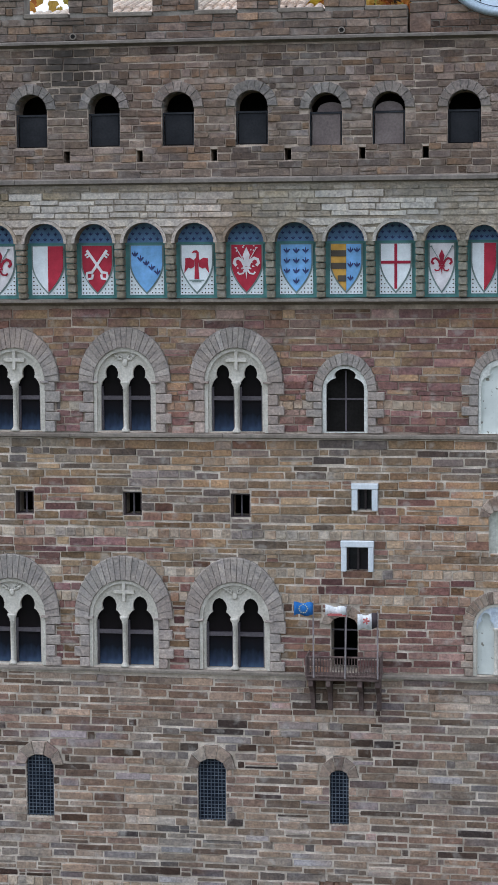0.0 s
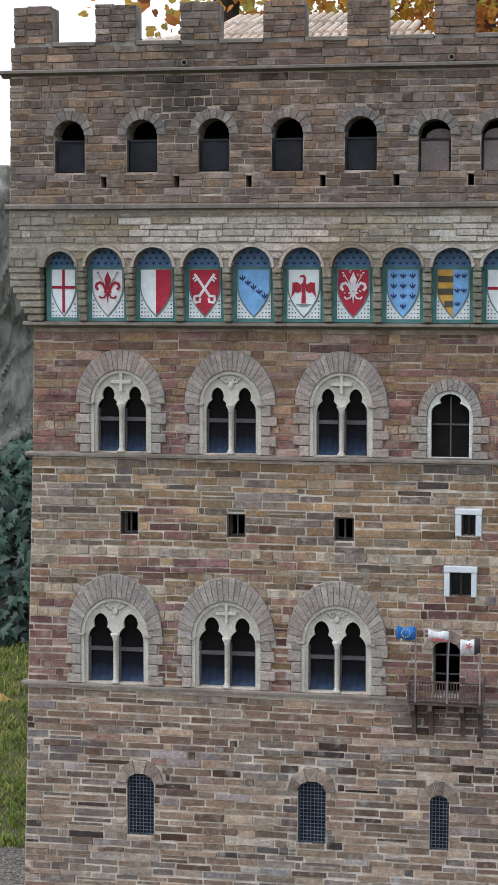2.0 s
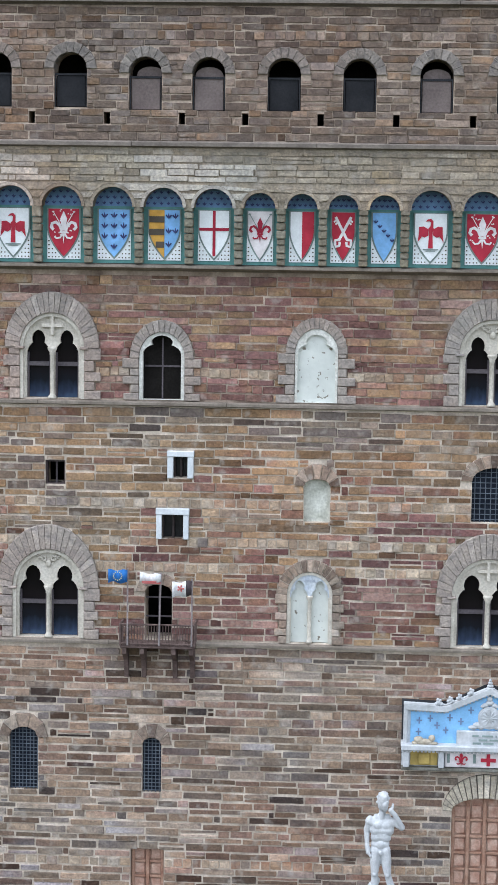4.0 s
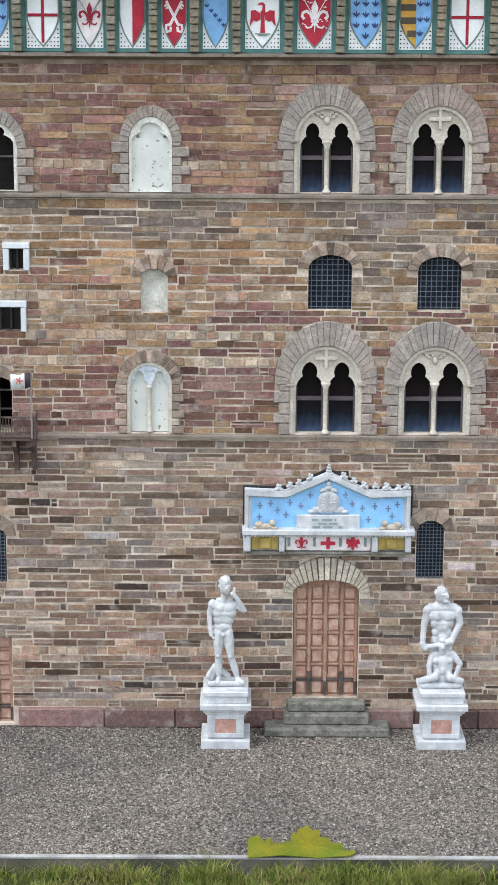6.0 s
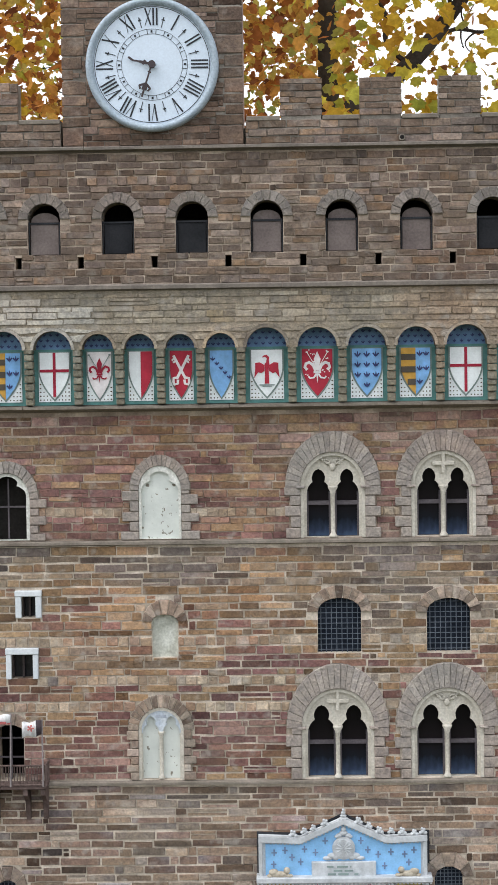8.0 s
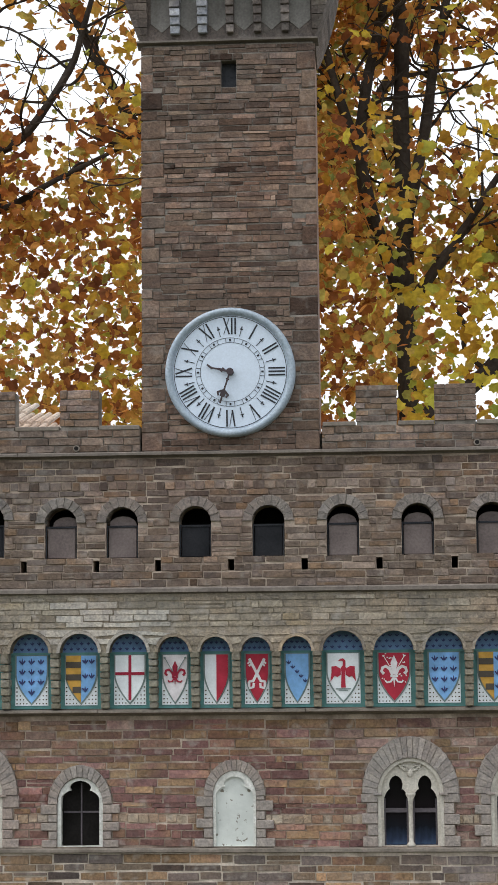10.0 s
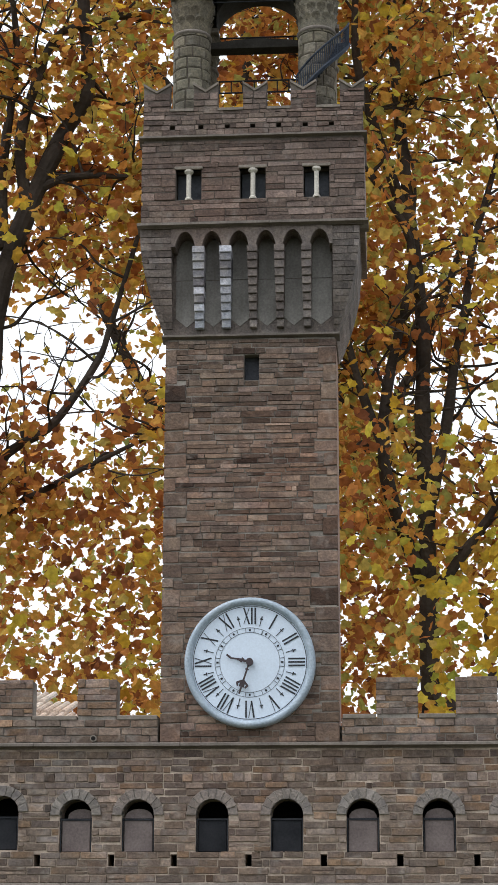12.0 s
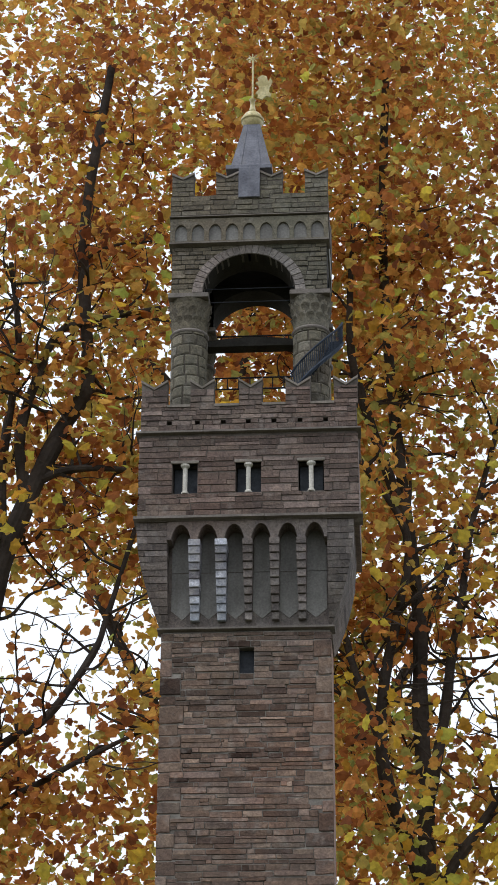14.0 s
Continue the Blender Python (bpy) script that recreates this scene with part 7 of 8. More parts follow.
flat("red_cross", [[(X(546), Z(931)), (X(572), Z(931)), (X(572), Z(925)), (X(546), Z(925))]], -0.0262, P_RED, sign, 0.0025)
flat("red_cross", [[(X(556), Z(938)), (X(562), Z(938)), (X(562), Z(917)), (X(556), Z(917))]], -0.0266, P_RED, sign, 0.0025)
flat("red_eagle", [[(X(603) + a * 0.001, Z(928) + b * 0.001) for a, b in ((-2, -12), (2, -12), (3, -5), (9, -9), (8, -2), (13, 0), (11, 8), (4, 5), (3, 12), (-2, 12), (-4, 6), (-11, 9), (-12, 0), (-8, -2), (-9, -9), (-3, -5))]], -0.0262, P_RED, sign, 0.0025)


# ---- statues on their pedestals ----
def settle(ob, cx, tall, rise=0.0, k=0.94, back=0.014):
    """Bring a pedestal or its statue to true size, a little nearer the wall."""
    ob.location, ob.scale = (cx * (1 - k), -0.083 * (1 - k) + back, rise), (k, k, tall)


def pedestal(cx, label):
    p = empty("pedestal", label, "pedestal", group="statue pedestals")
    cy = -0.083
    def ring(name, hw, z0, z1, mat=M_MARBLE, bev=0.0015, lab=""):
        return part(name, box(bmesh.new(), cx - hw, cx + hw, cy - hw, cy + hw, z0, z1, bev), mat, p, lab)
    ring("plinth", 0.0465, 0.0, 0.020)
    ring("shaft", 0.0350, 0.020, 0.076)
    M_IN = M_PINK
    for z0, z1 in ((0.0235, 0.034), (0.066, 0.076)):
        part("rail", box(bmesh.new(), cx - 0.0345, cx + 0.0345, cy - 0.038, cy - 0.034, z0, z1, 0.001), M_MARBLE, p)
    for sx in (-1, 1):
        a, b = sorted((cx + sx * 0.0345, cx + sx * 0.0195))
        part("stile", box(bmesh.new(), a, b, cy - 0.038, cy - 0.034, 0.034, 0.066, 0.001), M_MARBLE, p)
    part("inlay", box(bmesh.new(), cx - 0.0195, cx + 0.0195, cy - 0.0365, cy - 0.034, 0.034, 0.066), M_IN, p, "pink marble inlay")
    ring("neck", 0.0385, 0.076, 0.083)
    ring("moulding", 0.0430, 0.083, 0.090)
    ring("cap", 0.0485, 0.090, 0.104)
    ring("block", 0.0405, 0.104, 0.120)
    ring("top_slab", 0.0430, 0.120, 0.131)
    settle(p, cx, 0.81)
    return p


M_PINK = plain_stone("pink_marble", (0.38, 0.20, 0.16), (0.52, 0.32, 0.27), 0.5, 70)
pedestal(-0.151, "white marble pedestal with a pink inlay panel")
pedestal(0.2335, "white marble pedestal with a pink inlay and a cracked cap")


def statue(label, cx, limbs, lumps):
    """One smooth mesh out of tapered limbs (x, y, z, r) to (x, y, z, r) and rounded masses (x, y, z, a, b, c), in millimetres."""
    bm = bmesh.new()
    for a, b in limbs:
        pa, pb = Vector(a[:3]) * 0.001, Vector(b[:3]) * 0.001
        k = max(2, int((pb - pa).length / 0.003))
        for i in range(k + 1):
            t = i / k
            r = (a[3] + (b[3] - a[3]) * t) * 0.001
            bmesh.ops.create_icosphere(bm, subdivisions=2, radius=r, matrix=Matrix.Translation(pa.lerp(pb, t)))
    for x, y, z, a, b, c in lumps:
        bmesh.ops.create_icosphere(bm, subdivisions=2, radius=0.001, matrix=Matrix.Translation((x * 0.001, y * 0.001, z * 0.001)) @ Matrix.Diagonal((a, b, c, 1)))
    ob = part("statue", bm, M_STATUE, None, smooth=True)
    md = ob.modifiers.new("merge", "REMESH")
    md.mode, md.voxel_size, md.use_smooth_shade = "VOXEL", 0.0009, True
    sm = ob.modifiers.new("soften", "SMOOTH")
    sm.factor, sm.iterations = 0.5, 3
    settle(ob, cx, 1.06, 0.1062 - 0.128 * 1.06)
    return tagged(ob, label, "statue", "statues by the door")


def curls(cx, cy, cz, r, seed, n=34):
    """Locks of hair over the crown and the back of a head."""
    q = random.Random(seed)
    out = []
    for _ in range(n):
        a, e = q.uniform(0, 6.28), q.uniform(-0.25, 1.5)
        x, y, z = math.cos(a) * math.cos(e), math.sin(a) * math.cos(e), math.sin(e)
        if y < -0.35 and z < 0.55:
            continue
        k = q.uniform(2.2, 3.4)
        out.append((cx + r * x, cy + r * y, cz + r * 1.05 * z, k, k, k))
    return out


M_STATUE = plain_stone("white_cast_statue", (0.42, 0.44, 0.46), (0.58, 0.60, 0.62), 0.6, 60, 400, 0.0003, 0.30, 0.12)
YS = -86
bx = -151
standing = [
    # ground, stump and feet
    ((-30, -8, 133, 5), (30, -6, 133, 5)), ((-26, 12, 134, 6), (26, 12, 133, 6)), ((-28, 10, 138, 7), (-12, 12, 166, 8)), ((-34, 6, 142, 5), (-22, 8, 160, 4)), ((-10, 13, 150, 7), (4, 13, 140, 6)),
    ((-14, -1, 139, 5), (-16, -13, 136.5, 4)), ((23, -3, 139, 5), (32, -12, 136.5, 4)),
    # supporting leg, free leg
    ((-13, 1, 142, 4.6), (-14, 2, 156, 7.4)), ((-14, 2, 156, 7.6), (-15, 0, 178, 6.6)), ((-15, -1, 184, 7.4), (-14, 0, 202, 10.2)), ((-14, 0, 202, 10.6), (-12, 0, 220, 11)),
    ((22, -1, 142, 4.6), (17, 1, 157, 7.2)), ((17, 1, 157, 7.4), (10, -3, 178, 6.4)), ((9, -4, 184, 7.2), (6, -2, 202, 9.8)), ((6, -1, 202, 10.2), (3, 0, 220, 11)),
    # hips, trunk
    ((-15, 1, 222, 10), (4, 1, 221, 10)), ((-13, 1, 232, 10), (2, 1, 232, 10)), ((-14, 0, 244, 10), (5, 0, 244, 10)), ((-15, 0, 256, 11), (9, 0, 256, 11)), ((-20, 1, 268, 9), (14, 1, 267, 9)), ((-14, 2, 276, 6), (8, 2, 276, 6)),
    # neck and head
    ((-4, 1, 276, 7), (-3, 0, 290, 6.6)), ((-2, -2, 298, 10.5), (-2, -2, 309, 11.5)), ((2, -8, 293, 5), (1, -9, 300, 6.5)),
    # hanging arm
    ((-25, 1, 272, 7.4), (-31, 2, 254, 6.2)), ((-31, 2, 254, 5.6), (-30, -2, 232, 4.6)), ((-30, -3, 230, 4.8), (-28, -6, 219, 4.4)), ((-27, -7, 219, 3), (-24, -8, 213, 2.4)),
    # raised arm
    ((19, 1, 270, 7.2), (33, -5, 262, 6)), ((34, -6, 262, 5.4), (21, -11, 283, 4.6)), ((20, -11, 284, 4.8), (12, -12, 292, 4.6)), ((14, -11, 292, 3), (16, -6, 300, 2.6))]
masses = [
    (-11, -7.6, 264, 9, 3.4, 7), (5, -7.6, 264, 9, 3.4, 7), (-8, -7.8, 249, 5, 2.2, 6), (1, -7.8, 249, 5, 2.2, 6), (-5, -8.4, 232, 8, 3, 7),
    (-18, -4, 205, 5, 6, 12), (10, -5, 205, 5, 6, 12), (-15, -7, 181, 4, 3, 4), (9, -9, 181, 4, 3, 4), (-5, -11, 219, 3.2, 3, 4), (-17, 8, 160, 4, 4, 9), (17, 7, 160, 4, 4, 9),
    (-27, 0, 270, 7.5, 7, 8), (20, 0, 270, 7.5, 7, 7.5), (2, -13.2, 300.5, 1.9, 2.6, 3.6), (-3, -11.5, 305.5, 4, 2.2, 1.5), (6, -11.2, 305.5, 4, 2.2, 1.5), (2, -12, 294, 3, 2, 1.2), (-6, -9, 299, 3, 3, 4)]
move = lambda t: (t[0] + bx, t[1] + YS) + tuple(t[2:])
statue("white standing statue with one raised arm on a marble pedestal", -0.151, [(move(a), move(b)) for a, b in standing], [move(m) for m in masses + curls(-2, -1, 306, 11.5, 3, 46)])
bx = 233
pair = [
    ((-36, -12, 133, 5), (36, -12, 133, 5)), ((-32, 12, 134, 6), (34, 12, 134, 6)), ((-30, 0, 136, 7), (30, 0, 136, 7)),
    # crouching figure: folded legs, trunk, bowed head, arms
    ((-38, -12, 141, 6), (-12, -16, 150, 7)), ((-12, -16, 150, 7), (-6, -8, 158, 8)), ((38, -12, 141, 6), (16, -16, 148, 7)), ((16, -16, 148, 7), (10, -8, 156, 8)),
    ((2, -4, 148, 13), (3, -6, 176, 13)), ((-8, -5, 156, 9), (-11, -5, 182, 8)), ((12, -5, 156, 9), (16, -5, 182, 8)), ((-13, -5, 186, 7.5), (18, -5, 187, 7.5)), ((1, -10, 192, 7), (0, -12, 203, 8.5)),
    ((-18, -6, 184, 6.6), (-24, -10, 166, 5.6)), ((-24, -10, 166, 5.2), (-22, -15, 148, 4.4)), ((22, -6, 185, 6.8), (35, -9, 170, 5.8)), ((35, -9, 170, 5.4), (25, -15, 147, 4.6)),
    # standing figure: legs behind, trunk, head
    ((-14, 8, 140, 8), (-11, 7, 206, 11)), ((14, 8, 140, 8), (10, 7, 206, 11)), ((-10, 3, 210, 11), (10, 3, 210, 11)), ((-10, 2, 224, 10.5), (9, 2, 224, 10.5)), ((-13, 1, 240, 11), (12, 1, 240, 11)), ((-17, 1, 254, 11.5), (16, 1, 254, 11.5)), ((-22, 2, 265, 9), (22, 2, 265, 9)), ((-10, 3, 271, 6.5), (10, 3, 271, 6.5)),
    ((-2, 2, 270, 8), (-3, 1, 281, 7.5)), ((-4, 0, 284, 10), (-4, 0, 292, 11)), ((4, -5, 280, 5), (5, -5, 288, 6)),
    # arms
    ((-27, 1, 262, 9), (-34, 0, 236, 7)), ((-34, 0, 236, 6.6), (-37, -7, 208, 5.4)), ((-37, -8, 205, 6.6), (-32, -10, 198, 6)), ((-32, -10, 200, 4.5), (-8, -12, 204, 4.5)),
    ((27, 1, 262, 9), (33, -1, 240, 7.4)), ((33, -1, 240, 6.8), (18, -10, 212, 5.6)), ((17, -11, 210, 6), (6, -13, 208, 5.5))]
masses = [
    (-9, -7.6, 253, 10, 4, 8.5), (10, -7.6, 253, 10, 4, 8.5), (-5, -7.4, 234, 6.5, 2.6, 8), (5, -7.4, 234, 6.5, 2.6, 8), (0, -7.5, 216, 10, 4, 7),
    (-29, 0, 261, 9, 8.5, 9), (29, 0, 261, 9, 8.5, 9), (9, -8, 287, 2.4, 2.6, 3.4), (1, -10, 291, 4, 2, 1.5), (8, -8, 291.5, 3, 2, 1.4), (6, -8, 279, 4.5, 4, 4), (-10, -12, 176, 7, 4, 6), (14, -12, 177, 7, 4, 6), (2, -17, 160, 6, 4, 7), (1, -20, 201, 3, 2.5, 3.5)]
statue("white statue of two wrestling figures on a marble pedestal", 0.2335, [(move(a), move(b)) for a, b in pair], [move(m) for m in masses + curls(-4, 1, 290, 11, 5, 44) + curls(0, -11, 205, 8.5, 6, 26)])

# ---- garden behind and in front ----
def leaf_material(name, stops, glow=0.45, rough=0.6, drift=0.9):
    m, n, l, b = base_mat(name, rough)
    r, pos = piece_random(n, l)
    nz = noise_node(n, l, drift, 3, pos)
    a = n.new("ShaderNodeMath")
    a.operation = "MULTIPLY_ADD"
    a.inputs[1].default_value = 1.3
    a.inputs[2].default_value = -0.65
    l.new(nz.outputs[0], a.inputs[0])
    s = n.new("ShaderNodeMath")
    s.operation, s.use_clamp = "ADD", True
    l.new(r, s.inputs[0])
    l.new(a.outputs[0], s.inputs[1])
    col = ramp(n, l, s.outputs[0], stops)
    fine = noise_node(n, l, 40, 4, pos)
    col = mixc(n, l, 1.0, col, ramp(n, l, fine.outputs[0], [(0.3, (0.7, 0.68, 0.65)), (0.7, (1.2, 1.2, 1.15))]), "MULTIPLY")
    l.new(col, b.inputs["Base Color"])
    t = n.new("ShaderNodeBsdfTranslucent")
    l.new(col, t.inputs["Color"])
    mx = n.new("ShaderNodeMixShader")
    mx.inputs[0].default_value = glow
    l.new(b.outputs[0], mx.inputs[1])
    l.new(t.outputs[0], mx.inputs[2])
    l.new(mx.outputs[0], n["Material Output"].inputs["Surface"])
    return m


M_AUTUMN = leaf_material("autumn_plane_leaf", [(0.0, (0.22, 0.080, 0.036)), (0.22, (0.45, 0.165, 0.052)), (0.42, (0.62, 0.272, 0.070)), (0.62, (0.69, 0.385, 0.088)), (0.82, (0.62, 0.44, 0.11)), (1.0, (0.42, 0.41, 0.11))], 0.64)
M_AUTUMN_FAR = leaf_material("olive_autumn_leaf", [(0.0, (0.20, 0.085, 0.032)), (0.22, (0.36, 0.16, 0.05)), (0.42, (0.50, 0.27, 0.065)), (0.62, (0.56, 0.37, 0.08)), (0.82, (0.48, 0.40, 0.09)), (1.0, (0.30, 0.33, 0.09))], 0.66)
M_IVY = leaf_material("ivy_leaf", [(0.0, (0.008, 0.018, 0.014)), (0.4, (0.016, 0.042, 0.028)), (0.75, (0.026, 0.064, 0.042)), (1.0, (0.05, 0.10, 0.065))], 0.08, 0.5)
M_HEDGE = leaf_material("autumn_hedge_leaf", [(0.0, (0.14, 0.06, 0.025)), (0.35, (0.34, 0.16, 0.045)), (0.7, (0.50, 0.34, 0.08)), (1.0, (0.34, 0.33, 0.09))], 0.5)
M_BARK = plain_stone("dark_bark", (0.030, 0.024, 0.020), (0.070, 0.056, 0.046), 0.95, 8, 60, 0.01)
M_BLADE = leaf_material("grass_blade", [(0.0, (0.07, 0.105, 0.022)), (0.35, (0.155, 0.215, 0.042)), (0.6, (0.25, 0.30, 0.07)), (0.82, (0.36, 0.37, 0.13)), (1.0, (0.30, 0.24, 0.12))], 0.4, 0.6, 9.0)
PLANE = [(0, 0), (0.30, -0.10), (0.42, 0.08), (0.66, 0.18), (0.54, 0.36), (0.58, 0.62), (0.36, 0.62), (0.20, 0.76), (0, 1.0)]
PLANE_SMALL = [(0, 0), (0.44, -0.06), (0.68, 0.24), (0.44, 0.40), (0.46, 0.72), (0, 1.0)]
IVY = [(0, 0), (0.25, -0.12), (0.55, 0.02), (0.32, 0.35), (0.45, 0.62), (0.16, 0.60), (0, 1.0)]


def leaf_verts(shape, fold=0.22):
    right = [(x, z, -fold * x) for x, z in shape]
    left = [(-x, z, -fold * x) for x, z in reversed(shape[1:-1])]
    pts = right + left
    v = [(0, 0.42, 0.04)] + [(x, z, h) for x, z, h in pts]
    f = [(0, i, i % len(pts) + 1) for i in range(1, len(pts) + 1)]
    return np.array(v), np.array(f)


def scatter(name, places, shape, mat, parent, kind="stuff", lab=""):
    """Leaves as real geometry in one mesh: places are (point, size, direction, spin) rows."""
    lv, lf = leaf_verts(shape)
    n = len(places)
    V = np.zeros((n, len(lv), 3))
    for k, (p, s, d, sp) in enumerate(places):
        q = Vector(d).to_track_quat("Z", "Y").to_matrix() @ Matrix.Rotation(sp, 3, "Z")
        V[k] = (lv * s) @ np.array(q).T + np.array(p)
    F = (lf[None] + (np.arange(n) * len(lv))[:, None, None]).reshape(-1, 3)
    me = bpy.data.meshes.new(name)
    me.from_pydata(V.reshape(-1, 3).tolist(), [], F.tolist())
    me.materials.append(mat)
    ob = new(name, me)
    ob.parent = parent
    if lab:
        tagged(ob, lab)
    return tagged(ob, kind=kind)


def limb(bm, pts, r0, r1, n=8):
    """A tapering, slightly crooked branch through the points."""
    P = [Vector(p) for p in pts]
    fine = []
    for i in range(len(P) - 1):
        a, b = P[i], P[i + 1]
        pa = P[i - 1] if i else a - (b - a)
        pb = P[i + 2] if i + 2 < len(P) else b + (b - a)
        for k in range(4):
            t = k / 4
            fine.append(0.5 * ((2 * a) + (b - pa) * t + (2 * pa - 5 * a + 4 * b - pb) * t * t + (3 * a - pa - 3 * b + pb) * t ** 3))
    fine.append(P[-1])
    rings = []
    for i, p in enumerate(fine):
        d = (fine[min(i + 1, len(fine) - 1)] - fine[max(i - 1, 0)]).normalized()
        u = d.cross(Vector((0.3, 1, 0.1))).normalized()
        w = d.cross(u)
        r = (r0 + (r1 - r0) * i / (len(fine) - 1)) * (1 + 0.08 * math.sin(i * 1.7))
        rings.append([bm.verts.new(p + r * (u * math.cos(2 * math.pi * k / n) + w * math.sin(2 * math.pi * k / n))) for k in range(n)])
    for a, b in zip(rings, rings[1:]):
        for k in range(n):
            bm.faces.new((a[k], a[(k + 1) % n], b[(k + 1) % n], b[k]))
    bm.faces.new(rings[0])
    bm.faces.new(rings[-1])
    return fine


trng = random.Random(21)


def branchlets(bm, path, count, length, r, depth=0):
    """Crooked side branches that thin out and fork, and the places along them where leaves hang."""
    ends = []
    for _ in range(count):
        p = path[trng.randrange(len(path) // 4, len(path))]
        d = Vector((trng.uniform(-1, 1), trng.uniform(-0.9, 0.9), trng.uniform(-0.25, 0.9))).normalized()
        step = length * trng.uniform(0.5, 1.1) / 4
        pts = [p]
        for _k in range(4):
            d = (d + Vector((trng.gauss(0, 0.38), trng.gauss(0, 0.3), trng.gauss(0.02, 0.34)))).normalized()
            pts.append(pts[-1] + d * step)
        f = limb(bm, pts, r, r * 0.3, 5)
        ends += f[3:]
        if depth < 1:
            ends += branchlets(bm, f, 3, length * 0.5, r * 0.42, depth + 1)
    return ends


def tree(label, trunk, r0, r1, limbs, seed):
    t = empty("plane_tree", label, "tree", group="plane trees behind the model")
    bm = bmesh.new()
    path = limb(bm, trunk, r0, r1, 12)
    part("trunk", bm, M_BARK, t)
    tips = []
    for pts, a, b in limbs:
        bm = bmesh.new()
        f = limb(bm, pts, a * 0.95, b * 0.95, 9)
        tips += branchlets(bm, f, 11, 0.62, max(0.007, b * 0.62))
        part("limb", bm, M_BARK, t)
    bm = bmesh.new()
    tips += branchlets(bm, path, 12, 0.7, r1 * 0.5)
    part("branchwork", bm, M_BARK, t)
    return t, tips


right_tree, tips_r = tree("tall plane tree with yellow and rusty autumn leaves", [(0.20, 5.05, -0.05), (0.16, 5.0, 1.2), (0.13, 5.0, 2.5), (0.13, 5.0, 3.3), (0.12, 5.0, 3.7), (0.13, 5.02, 4.11), (0.09, 5.05, 4.6), (0.03, 5.1, 5.4), (0.01, 5.1, 6.2), (0.05, 5.1, 7.2)], 0.050, 0.02, [
    ([(0.13, 5.0, 2.85), (-0.03, 4.95, 3.31), (-0.06, 4.9, 3.57), (-0.03, 4.9, 3.84), (0.03, 4.9, 4.11), (0.08, 4.9, 4.5), (-0.17, 4.9, 4.95)], 0.036, 0.016),
    ([(-0.05, 4.92, 3.52), (-0.13, 4.9, 3.71), (-0.20, 4.85, 3.95), (-0.30, 4.8, 4.4)], 0.028, 0.012),
    ([(0.14, 5.0, 3.25), (0.23, 5.0, 3.67), (0.27, 5.0, 3.94), (0.32, 5.0, 4.16), (0.37, 5.0, 4.5), (0.44, 5.0, 4.75), (0.6, 5.0, 5.3)], 0.03, 0.012),
    ([(0.14, 5.0, 2.85), (0.27, 4.95, 3.02), (0.37, 4.9, 3.15), (0.47, 4.9, 3.30), (0.8, 4.9, 3.8)], 0.03, 0.012),
    ([(0.10, 5.05, 4.55), (-0.10, 5.0, 5.2), (-0.16, 5.0, 5.5), (-0.16, 5.0, 5.81), (-0.13, 5.0, 6.3)], 0.03, 0.012),
    ([(0.13, 5.0, 2.3), (0.5, 5.3, 2.6), (0.9, 5.5, 3.1), (1.3, 5.6, 3.5)], 0.05, 0.02)], 3)
left_tree, tips_l = tree("tall plane tree with heavy dark limbs and orange leaves", [(-2.0, 4.5, -0.05), (-1.93, 4.45, 1.6), (-1.83, 4.4, 2.94), (-1.75, 4.4, 3.73), (-1.72, 4.4, 4.10), (-1.61, 4.4, 4.47), (-1.47, 4.4, 4.82), (-1.36, 4.4, 5.04), (-1.36, 4.4, 5.26), (-1.40, 4.4, 5.9), (-1.3, 4.4, 6.8)], 0.065, 0.02, [
    ([(-1.58, 4.4, 4.58), (-1.44, 4.38, 4.63), (-1.26, 4.36, 4.63), (-1.05, 4.35, 4.60)], 0.024, 0.010),
    ([(-1.61, 4.4, 4.52), (-1.64, 4.35, 4.80), (-1.57, 4.35, 5.10), (-1.51, 4.35, 5.27), (-1.41, 4.35, 5.35), (-1.02, 4.35, 5.42)], 0.03, 0.012),
    ([(-1.71, 4.4, 4.31), (-1.72, 4.4, 4.74), (-1.68, 4.4, 5.25), (-1.74, 4.4, 5.71)], 0.028, 0.012),
    ([(-1.86, 4.42, 2.6), (-1.71, 4.4, 3.3), (-1.47, 4.4, 3.50), (-1.28, 4.4, 3.78), (-1.22, 4.4, 3.96), (-1.10, 4.4, 4.4)], 0.026, 0.010),
    ([(-1.88, 4.42, 2.4), (-1.70, 4.4, 3.05), (-1.44, 4.38, 3.24), (-1.22, 4.36, 3.35), (-0.98, 4.35, 3.46)], 0.020, 0.008)], 5)
far_tree, tips_f = tree("farther autumn tree seen behind the tower", [(-0.9, 7.5, -0.05), (-1.0, 7.5, 2.0), (-1.1, 7.5, 3.4), (-1.05, 7.5, 4.6), (-0.9, 7.5, 6.5), (-0.8, 7.5, 8.6)], 0.10, 0.03, [
    ([(-1.05, 7.5, 3.0), (-0.5, 7.4, 3.8), (0.1, 7.3, 4.6), (0.5, 7.2, 5.6)], 0.06, 0.02),
    ([(-1.0, 7.5, 3.8), (-1.6, 7.4, 4.8), (-2.0, 7.3, 5.8)], 0.05, 0.02),
    ([(-0.95, 7.5, 5.0), (-0.3, 7.4, 6.0), (0.4, 7.4, 7.2)], 0.05, 0.02),
    ([(-0.9, 7.5, 6.0), (-1.6, 7.4, 6.9), (-1.9, 7.4, 8.0)], 0.04, 0.02)], 7)


